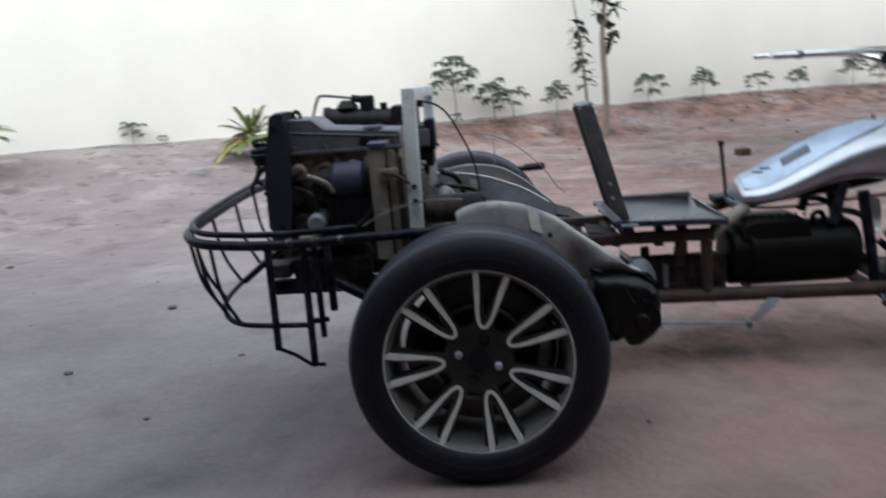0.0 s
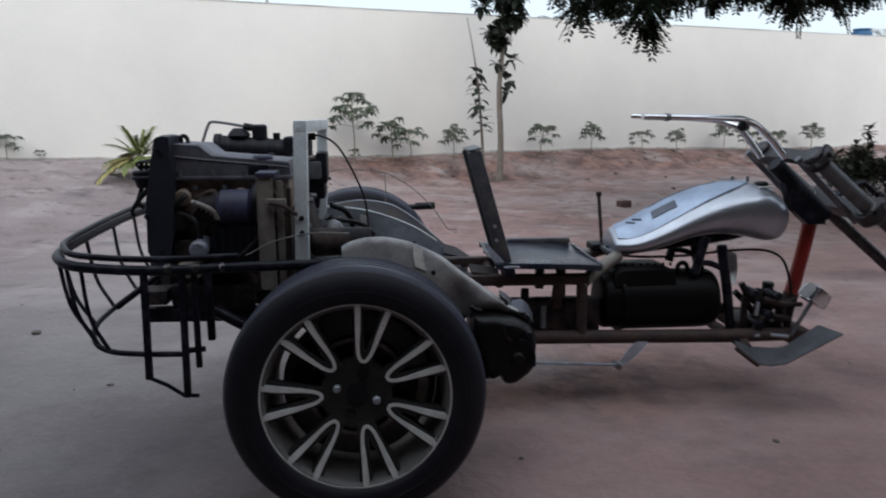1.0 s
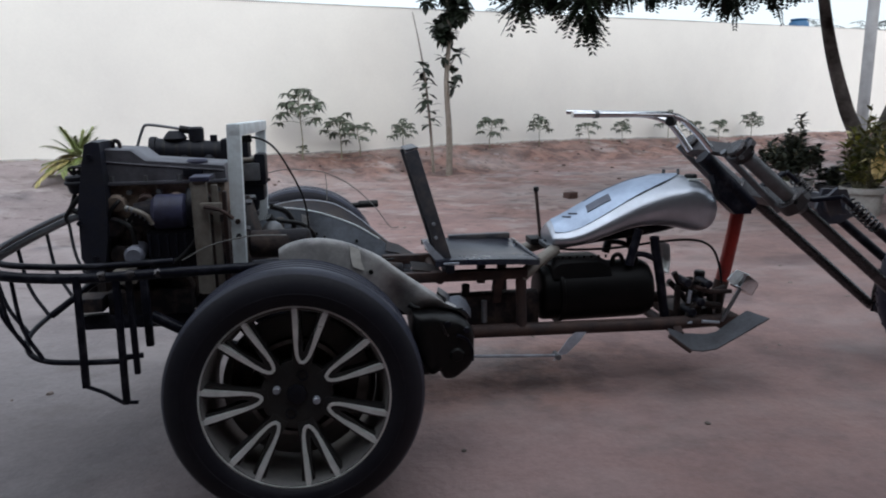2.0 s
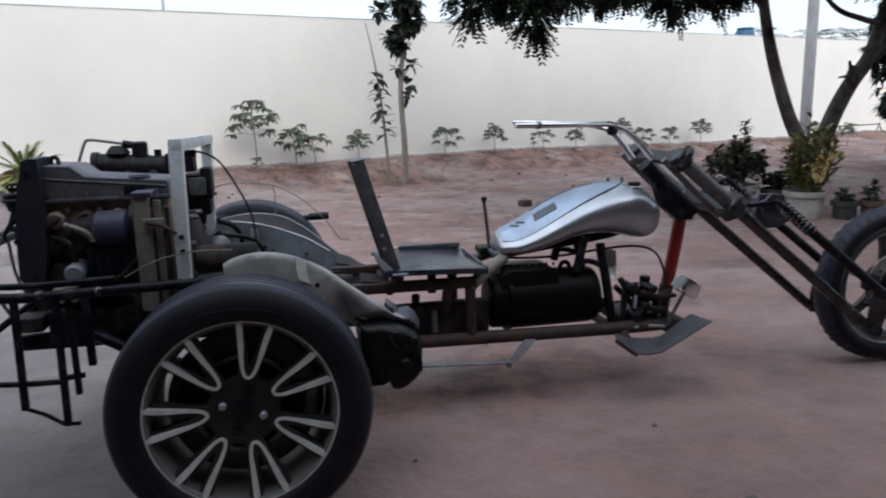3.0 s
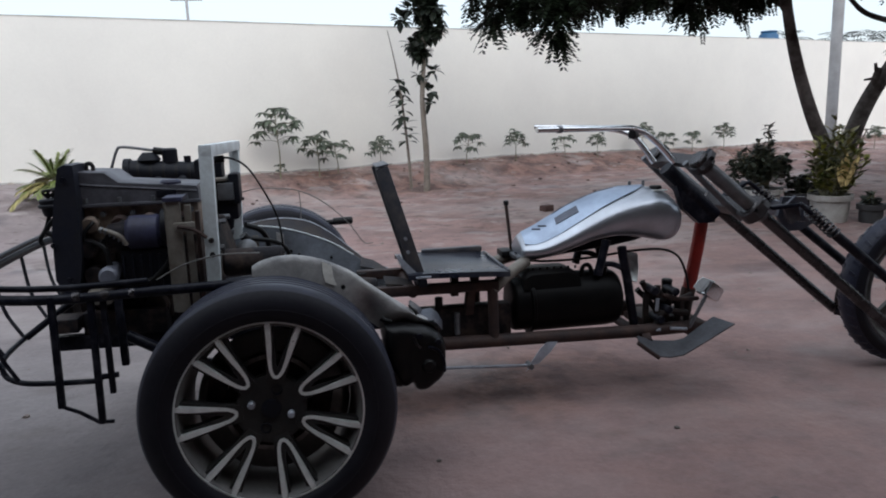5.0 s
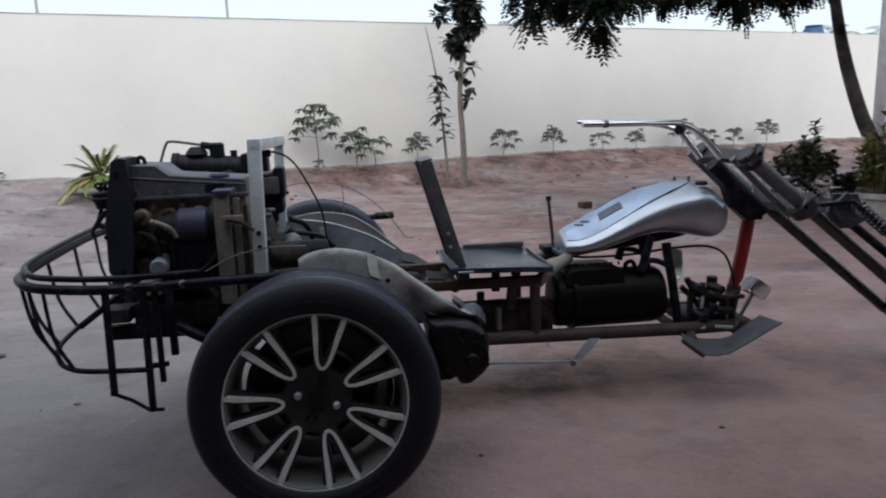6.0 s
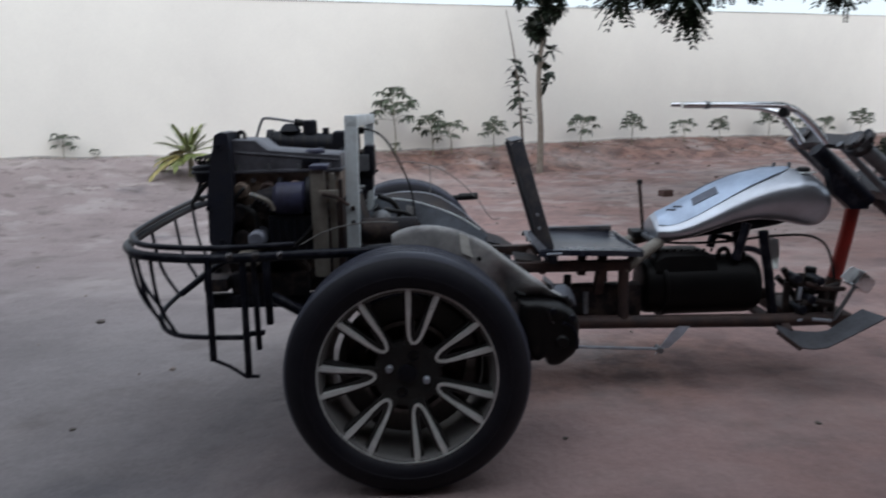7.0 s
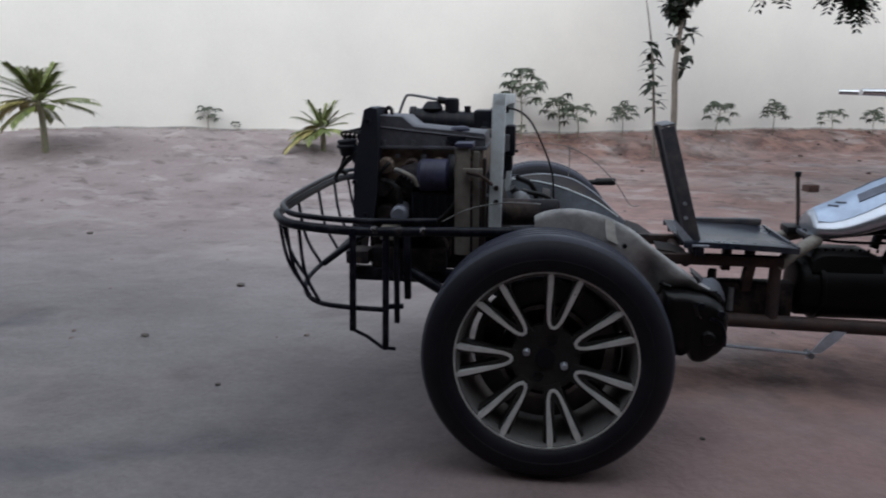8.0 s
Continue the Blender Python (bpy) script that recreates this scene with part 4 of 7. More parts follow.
    part("carburettor_horn", box(B(), (-0.146, 0.85, 0.735), (-0.108, 0.94, 0.842), 0.010), M["belt"], carb)
    part("carburettor_bowl", cyl(B(), (-0.165, 0.88, 0.70), (-0.165, 0.88, 0.645), 0.03, 0.024, n=18, bevel=0.006), M["belt"], carb)
    part("carburettor_lever", tube(B(), [(-0.15, 0.90, 0.755), (-0.10, 0.90, 0.748)], 0.005, 8), M["engine"], carb)
    part("carburettor_flange", box(B(), (-0.215, 0.842, 0.818), (-0.15, 0.95, 0.828), 0.004), M["plate"], carb)
    for pts, r in (([(-0.10, 0.86, 0.66), (-0.05, 0.90, 0.63), (-0.03, 0.93, 0.57), (-0.06, 0.94, 0.50)], 0.010), ([(-0.08, 0.80, 0.62), (0.0, 0.82, 0.60), (0.04, 0.88, 0.55), (0.03, 0.92, 0.48)], 0.008), ([(-0.12, 0.95, 0.61), (-0.09, 0.97, 0.56), (-0.10, 0.97, 0.49)], 0.016)):
        part("gearbox_hose", tube(B(), pts, r, 9, 5), M["hose"], gb)
    for x, y, z, a, b in ((-0.075, 0.92, 0.585, 0.022, 0.05), (-0.035, 0.95, 0.545, 0.016, 0.035), (-0.105, 0.90, 0.535, 0.028, 0.028)):
        part("gearbox_tab", box(B(), (x - a / 2, y, z - b / 2), (x + a / 2, y + 0.006, z + b / 2), 0.003), M["plate"], gb, "pale bare metal tab")
    part("selector_dome", cyl(B(), (-0.085, 0.70, 0.60), (-0.085, 0.62, 0.605), 0.036, 0.024, n=20, bevel=0.008), M["steel"], gb, "dull grey selector housing")
    part("wiring_loom", tube(B(), [(-0.48, 0.42, 0.70), (-0.44, 0.39, 0.68), (-0.42, 0.38, 0.60), (-0.34, 0.37, 0.585), (-0.28, 0.36, 0.63), (-0.24, 0.36, 0.70)], 0.007, 8, 5), M["hose"], eng)


build_engine()


def build_mounts():
    post = part("engine_post", square_bar(B(), (-0.150, 0.34, 0.56), (-0.141, 0.34, 0.955), 0.036), M["white"], trike, "pale white square-tube engine post")
    part("engine_post", square_bar(B(), (-0.148, 1.06, 0.56), (-0.135, 1.06, 0.935), 0.036), M["white"], trike)
    part("cross_tube", square_bar(B(), (-0.141, 0.322, 0.945), (-0.132, 1.078, 0.93), 0.034), M["white"], trike, "pale white square cross tube")
    for z in (0.66, 0.70):
        part("post_bolt", cyl(B(), (-0.146, 0.315, z), (-0.146, 0.325, z), 0.008, n=6), M["engine"], post)
    pl = part("engine_plate", box(B(), (-0.258, 0.325, 0.50), (-0.222, 0.345, 0.815), 0.003), M["plate"], trike, "rust-streaked bare steel engine plate")
    part("plate_flange", box(B(), (-0.266, 0.335, 0.50), (-0.258, 0.40, 0.81), 0.002), M["plate"], pl)
    part("plate_flange", box(B(), (-0.214, 0.340, 0.48), (-0.196, 0.352, 0.80), 0.002), M["plate"], pl)
    part("plate_cap", box(B(), (-0.264, 0.318, 0.812), (-0.212, 0.40, 0.825), 0.003), M["purple"], pl)
    part("plate_tab", box(B(), (-0.24, 0.31, 0.73), (-0.185, 0.325, 0.755), 0.003), M["plate"], pl)
    part("plate_strip", square_bar(B(), (-0.185, 0.36, 0.50), (-0.182, 0.36, 0.78), 0.02, 0.012), M["frame"], trike, "rusty strip beside the engine plate")
    part("throttle_lever", tube(B(), [(-0.23, 0.31, 0.745), (-0.19, 0.31, 0.735), (-0.155, 0.31, 0.71)], 0.005, 8, 3), M["frame"], trike)


build_mounts()


def build_bumper():
    """Round-bar cage round the tail: rail, lower ring, upright bars and two hanging legs."""
    rail = [(0.0, 0.20, 0.60), (-0.30, 0.20, 0.595), (-0.52, 0.205, 0.59), (-0.70, 0.23, 0.598), (-0.775, 0.29, 0.606), (-0.805, 0.40, 0.612), (-0.81, 0.75, 0.62), (-0.80, 1.05, 0.62), (-0.75, 1.19, 0.61), (-0.60, 1.27, 0.60), (-0.10, 1.30, 0.60)]
    r = part("tail_rail", tube(B(), rail, 0.0135, 12, 6), M["frame_black"], trike, "black tube bumper rail round the engine")
    part("tail_rail", tube(B(), [(x * 0.985 if i > 2 else x, y + 0.012, z + 0.027) for i, (x, y, z) in enumerate(rail[1:-1])], 0.0085, 10, 6), M["frame_black"], trike, "thin upper bar welded to the rail")
    low = [(-0.44, 0.21, 0.362), (-0.56, 0.215, 0.365), (-0.645, 0.225, 0.372), (-0.692, 0.255, 0.392), (-0.71, 0.34, 0.418), (-0.70, 0.60, 0.43), (-0.70, 0.90, 0.43), (-0.66, 1.20, 0.41), (-0.45, 1.27, 0.39)]
    part("lower_ring", tube(B(), low, 0.0075, 10, 6), M["frame_black"], trike, "thin lower bumper bar")
    tops = smooth_path(rail[3:9], 8)
    lows = smooth_path(low[2:8], 8)
    for k in range(9):
        f = k / 8.0
        a, b = tops[int(f * (len(tops) - 1))], lows[int(f * (len(lows) - 1))]
        midp = (a + b) / 2 + Vector((-0.012, -0.006 if k < 3 else 0, -0.02))
        part("cage_bar", tube(B(), [a, midp, b], 0.0055, 8, 5), M["frame_black"], trike)
    for x, zz in ((-0.535, 0.30), (-0.441, 0.247)):
        part("hanging_leg", square_bar(B(), (x, 0.20, 0.60), (x - 0.008, 0.20, zz), 0.0175), M["frame_black"], trike, "flat black steel leg")
    part("hanging_leg", square_bar(B(), (-0.414, 0.21, 0.60), (-0.416, 0.21, 0.325), 0.0155), M["frame_black"], trike)
    part("hanging_leg", square_bar(B(), (-0.40, 0.30, 0.58), (-0.40, 0.30, 0.37), 0.02), M["frame_black"], trike)
    part("step_bar", tube(B(), [(-0.545, 0.20, 0.305), (-0.50, 0.20, 0.283), (-0.458, 0.20, 0.252), (-0.42, 0.20, 0.25)], 0.0055, 8), M["frame_black"], trike, "thin bent step bar")
    part("leg_tie", tube(B(), [(-0.45, 0.20, 0.375), (-0.40, 0.22, 0.372)], 0.008, 8), M["frame_black"], trike)
    for x, w, r in ((-0.47, 0.007, 0.0142), (-0.40, 0.009, 0.0142), (-0.335, 0.005, 0.0143)):
        part("weld_patch", tube(B(), [(x - w, 0.2, 0.5945), (x - w * 0.4, 0.199, 0.596), (x + w * 0.5, 0.2, 0.594), (x + w, 0.2, 0.595)], r, 9, r_end=r * 0.92), M["fork"], trike, "dull bright weld patch on the rail")
    part("stay", tube(B(), [(-0.40, 0.35, 0.44), (-0.25, 0.33, 0.36), (-0.10, 0.33, 0.32)], 0.016, 10), M["frame_black"], trike)
    part("stay", tube(B(), [(-0.70, 0.45, 0.428), (-0.60, 0.50, 0.50), (-0.55, 0.52, 0.53)], 0.010, 10), M["frame_black"], trike)
    part("stay", tube(B(), [(-0.10, 0.20, 0.60), (0.05, 0.24, 0.60)], 0.016, 10), M["frame_black"], trike)
    part("sub_frame", square_bar(B(), (-0.60, 0.40, 0.42), (0.45, 0.55, 0.36), 0.04), M["frame_black"], trike)
    part("sub_frame", square_bar(B(), (-0.60, 1.10, 0.42), (0.45, 0.95, 0.36), 0.04), M["frame_black"], trike)


build_bumper()


def build_frame():
    for y in (0.61, 0.89):
        part("lower_rail", tube(B(), [(0.30, y, 0.256), (0.56, y, 0.242), (1.27, y, 0.224), (1.50, y if y > 0.7 else 0.64, 0.214)], 0.0235, 12), M["frame"], trike, "rust-brown round frame tube")
        part("upper_rail", square_bar(B(), (0.28, y, 0.452), (0.745, y, 0.446), 0.034), M["frame"], trike, "rusty square frame rail")
        part("frame_upright", tube(B(), [(0.728, y, 0.25), (0.725, y, 0.44)], 0.019, 12), M["frame"], trike)
        part("seat_strut", tube(B(), [(0.722, y, 0.428), (0.785, y + (0.03 if y < 0.7 else -0.03), 0.468), (0.87, 0.69 if y < 0.7 else 0.81, 0.505)], 0.021, 12, 4), M["plate"], trike, "bare steel diagonal strut")
        part("short_strut", square_bar(B(), (0.645, y + (0.03 if y < 0.7 else 0), 0.345), (0.648, y, 0.44), 0.030), M["frame"], trike)
        k = 0.03 if y < 0.7 else -0.03
        part("front_strut", tube(B(), [(1.210, y + k, 0.532), (1.218, y + k, 0.48), (1.237, y + k, 0.389), (1.266, y + k, 0.205)], 0.0165, 12, 3), M["frame_black"], trike, "black front frame strut")
        part("tank_strut", tube(B(), [(1.152, y + k, 0.562), (1.120, y + k, 0.435)], 0.0155, 12), M["frame_black"], trike)
        part("strut_tie", tube(B(), [(1.135, y + k, 0.476), (1.18, y + k, 0.470), (1.232, y + k, 0.445)], 0.010, 8, 3), M["frame_black"], trike)
    for x, z in ((0.50, 0.25), (0.74, 0.24), (1.28, 0.212), (0.45, 0.44)):
        part("cross_member", tube(B(), [(x, 0.61, z), (x, 0.89, z)], 0.018, 10), M["frame"], trike)
    part("backbone", tube(B(), [(0.85, MID, 0.505), (1.05, MID, 0.53), (1.30, MID, 0.56), (1.48, MID, 0.62)], 0.022, 12, 3), M["frame_black"], trike, "tube under the fuel tank")
    part("down_tube", tube(B(), [(1.575, 0.735, 0.60), (1.560, 0.735, 0.50), (1.540, 0.735, 0.39), (1.527, 0.735, 0.325)], 0.024, 14, 3), M["red"], trike, "scuffed red front down tube")
    part("tube_socket", tube(B(), [(1.529, 0.735, 0.335), (1.515, 0.735, 0.27), (1.505, 0.735, 0.20)], 0.0265, 14, 3), M["frame"], trike, "rusty socket under the red tube")
    part("down_tube_foot", box(B(), (1.47, 0.62, 0.18), (1.55, 0.88, 0.23), 0.012), M["frame"], trike)
    # gear tunnel between the rails
    tn = part("gear_tunnel", box(B(), (0.36, 0.635, 0.235), (0.80, 0.695, 0.362), 0.015), M["engine"], trike, "dark gear linkage housing")
    part("tunnel_knob", cyl(B(), (0.542, 0.645, 0.36), (0.542, 0.645, 0.400), 0.014, n=14, bevel=0.003), M["hose"], tn)
    part("tunnel_bolt", cyl(B(), (0.60, 0.62, 0.27), (0.60, 0.62, 0.345), 0.010, n=10), M["steel"], tn)
    part("propshaft", cyl(B(), (0.30, 0.75, 0.33), (1.3, 0.75, 0.28), 0.02, n=14), M["engine"], tn)
    # seat
    pan = B()
    rows = []
    for x, z in ((0.43, 0.512), (0.50, 0.514), (0.60, 0.510), (0.70, 0.506), (0.775, 0.500)):
        dent = 0.006 * noise.noise((x * 9, 1.0, 0))
        rows.append([(x, 0.562, z - 0.016), (x, 0.565, z), (x, 0.58, z + 0.001), (x, 0.68, z - 0.004 + dent), (x, 0.80, z - 0.008 - dent), (x, 0.92, z + 0.001), (x, 0.94, z), (x, 0.945, z - 0.018)])
    seat = part("seat_pan", sheet(pan, rows, 0.004), M["seat"], trike, "bare dark sheet-steel seat pan")
    part("seat_flange", box(B(), (0.53, 0.915, 0.505), (0.765, 0.945, 0.528), 0.008), M["board"], seat, "rust-worn rear seat flange")
    part("seat_front_edge", box(B(), (0.768, 0.57, 0.484), (0.78, 0.935, 0.506), 0.003), M["seat"], seat)
    part("seat_frame", square_bar(B(), (0.44, 0.60, 0.504), (0.77, 0.60, 0.494), 0.010), M["frame"], seat)
    part("seat_frame", square_bar(B(), (0.44, 0.90, 0.49), (0.77, 0.90, 0.478), 0.02), M["frame"], seat)
    back = part("backrest", square_bar(B(), (0.356, 0.675, 0.857), (0.470, 0.675, 0.455), 0.150, 0.006), M["board"], trike, "narrow upright scuffed steel-channel backrest")
    for y in (0.600, 0.750):
        part("channel_side", square_bar(B(), (0.363, y, 0.856), (0.477, y, 0.462), 0.010, 0.044), M["board"], back)
    part("channel_cap", square_bar(B(), (0.346, 0.675, 0.858), (0.386, 0.675, 0.866), 0.160, 0.006), M["board"], back)
    for x, z in ((0.430, 0.62), (0.436, 0.575)):
        part("backrest_bolt", cyl(B(), (x, 0.588, z), (x, 0.597, z), 0.006, n=8), M["pale_steel"], back)
    part("backrest_foot", square_bar(B(), (0.478, 0.555, 0.474), (0.478, 0.95, 0.474), 0.027), M["belt"], back)
    part("backrest_brace", sheet(B(), [[(0.395, 0.586, 0.566), (0.403, 0.588, 0.569)], [(0.418, 0.586, 0.520), (0.440, 0.588, 0.528)], [(0.449, 0.584, 0.482), (0.474, 0.587, 0.492)], [(0.463, 0.584, 0.466), (0.482, 0.586, 0.474)]], 0.004), M["pale_steel"], back, "pale flat sheet-steel backrest brace")
    part("brace_tab", box(B(), (0.455, 0.555, 0.490), (0.505, 0.60, 0.497), 0.002), M["pale_steel"], back)
    part("hinge_plate", sheet(B(), [[(0.36, 0.62, 0.475), (0.36, 0.70, 0.485)], [(0.41, 0.61, 0.470), (0.41, 0.70, 0.478)], [(0.45, 0.61, 0.455), (0.46, 0.70, 0.46)]], 0.006), M["arch_inner"], trike, "dark bent hinge plate")
    # gear lever
    lev = part("gear_lever", tube(B(), [(0.857, 0.83, 0.505), (0.847, 0.83, 0.60), (0.838, 0.83, 0.685)], 0.0065, 10), M["frame"], trike, "thin rusty gear lever")
    part("lever_knob", cyl(B(), (0.839, 0.83, 0.680), (0.838, 0.83, 0.697), 0.010, n=12, bevel=0.002), M["hose"], lev)
    part("lever_base", box(B(), (0.81, 0.79, 0.49), (0.88, 0.87, 0.515), 0.006), M["hose"], lev)
    # air tank
    at = B()
    xs = [(0.806, 0.05), (0.808, 0.074), (0.813, 0.083), (0.822, 0.087), (0.860, 0.088), (0.866, 0.089), (0.868, 0.0985), (0.880, 0.0985), (0.882, 0.0945), (1.165, 0.0945), (1.190, 0.092), (1.206, 0.084), (1.214, 0.068), (1.217, 0.04)]
    n = 40
    loft(at, [[(x, 0.70 + 1.09 * r * math.cos(2 * math.pi * j / n), 0.339 + 1.09 * r * math.sin(2 * math.pi * j / n)) for j in range(n)] for x, r in xs])
    air = part("air_tank", at, M["airtank"], trike, "black painted cylindrical air tank")
    part("tank_saddle", loft(B(), [[(x, 0.62, 0.405), (x, 0.632, z - 0.012), (x, 0.65, z), (x, 0.75, z), (x, 0.77, z - 0.012), (x, 0.78, 0.405)] for x, z in ((0.842, 0.446), (0.852, 0.456), (0.872, 0.466), (0.90, 0.468), (1.01, 0.467), (1.035, 0.458), (1.052, 0.446))]), M["airtank"], air, "black mounting saddle on the tank")
    for k in range(7):
        part("tank_bead", cyl(B(), (0.885 + 0.026 * k, 0.655, 0.464), (0.885 + 0.026 * k, 0.655, 0.475), 0.004, n=8), M["airtank"], air)
    part("tank_port", tube(B(), [(1.068, 0.66, 0.435), (1.070, 0.66, 0.462), (1.086, 0.66, 0.472), (1.100, 0.66, 0.462), (1.104, 0.66, 0.435)], 0.008, 10, 4), M["airtank"], air)
    part("tank_boss", cyl(B(), (1.145, 0.66, 0.43), (1.145, 0.66, 0.462), 0.016, n=14, bevel=0.004), M["airtank"], air)


build_frame()


TANK = [  # x, underside, shoulder and spine heights, half width
    (0.852, 0.508, 0.540, 0.572, 0.074), (0.857, 0.500, 0.545, 0.584, 0.086), (0.915, 0.498, 0.541, 0.609, 0.092), (0.973, 0.506, 0.562, 0.641, 0.100), (1.049, 0.532, 0.604, 0.682, 0.118),
    (1.145, 0.565, 0.657, 0.718, 0.134), (1.243, 0.567, 0.692, 0.736, 0.146), (1.324, 0.547, 0.703, 0.737, 0.148), (1.391, 0.530, 0.693, 0.728, 0.140), (1.436, 0.545, 0.664, 0.702, 0.115),
    (1.460, 0.575, 0.635, 0.668, 0.075), (1.467, 0.598, 0.620, 0.642, 0.035)]


def tank_deck(x, f):
    """A point of the tank's near deck; f: 0 on the shoulder, 1 on the spine."""
    for a, b in zip(TANK, TANK[1:]):
        if a[0] <= x <= b[0]:
            k = (x - a[0]) / (b[0] - a[0])
            zb, zk, zt, w = (p + (q - p) * k for p, q in zip(a[1:], b[1:]))
            return Vector((x, MID - 0.86 * w * (1 - f), zk + (zt - zk) * (1 - (1 - f) ** 1.7)))


def build_fuel_tank():
    """Long stretched tank: square-cut tail low at the seat, creased shoulders, broad rounded nose."""
    sec = []
    for x, zb, zk, zt, w in TANK:
        h, c = zk - zb, zt - zk
        half = [(0.45, zb), (0.74, zb + 0.05 * h), (0.93, zb + 0.28 * h), (1.0, zb + 0.58 * h), (0.965, zb + 0.86 * h), (0.86, zk + 0.02 * c), (0.66, zk + 0.34 * c), (0.36, zk + 0.76 * c), (0.12, zk + 0.97 * c)]
        sec.append([(x, MID - k * w, z) for k, z in half] + [(x, MID + k * w, z) for k, z in half[::-1]])
    tank = part("fuel_tank", loft(B(), sec), M["silver"], trike, "brushed silver teardrop fuel tank with a creased shoulder", smooth=50)
    mod = tank.modifiers.new("round", "SUBSURF")
    mod.levels = mod.render_levels = 2
    # Thin panel that paints the sky's reflection onto the top
    skin = Vector((0, -0.0006, 0.0022))
    part("deck_panel", sheet(B(), [[tank_deck(x, lo + (1.0 - lo) * f) + skin for f in (0.0, 0.14, 0.3, 0.46, 0.62, 0.8, 1.0)] for x, lo in ((0.866, 0.14), (0.90, 0.10), (0.93, 0.10), (0.96, 0.10), (1.0, 0.11), (1.04, 0.13), (1.08, 0.15), (1.12, 0.18), (1.16, 0.22), (1.20, 0.28), (1.24, 0.36), (1.28, 0.50), (1.31, 0.68), (1.33, 0.85))], 0.0012), M["sky_tint"], tank, "bluish panel along the flat top for the reflected sky")
    part("tank_seam", tube(B(), [tank_deck(x, 1.0) + Vector((0, -0.004, 0.0015)) for x in (0.985, 1.04, 1.10, 1.16, 1.22)], 0.0024, 6, 3), M["tank_dark"], tank, "dark weld seam along the spine")
    part("filler_neck", cyl(B(), (1.372, MID - 0.035, 0.722), (1.372, MID - 0.035, 0.737), 0.022, n=24, bevel=0.004), M["hose"], tank, "black filler ring")
    part("filler_tab", box(B(), (1.345, MID - 0.075, 0.7195), (1.40, MID - 0.05, 0.7235), 0.002), M["machined"], tank, "bright filler bracket tab")
    for x in (1.30, 1.355):
        part("tank_stud", cyl(B(), (x, MID + 0.03, 0.725), (x, MID + 0.03, 0.750), 0.0055, n=10), M["steel"], tank)
    lift = Vector((0, -0.0015, 0.0042))
    part("dark_panel", sheet(B(), [[tank_deck(x, f) + lift for f in (0.40, 0.52, 0.64)] for x in (0.985, 1.025, 1.066)], 0.004), M["tank_dark"], tank, "dark primer panel on the tank")
    for k in range(2):
        x = 0.905 + 0.022 * k
        part("vent_slot", tube(B(), [tank_deck(x, 0.74) + lift, tank_deck(x + 0.013, 0.63) + lift, tank_deck(x + 0.026, 0.54) + lift], 0.003, 6), M["tank_dark"], tank)
    part("tank_tab", box(B(), (0.838, 0.69, 0.496), (0.905, 0.81, 0.512), 0.004), M["steel"], tank)


build_fuel_tank()


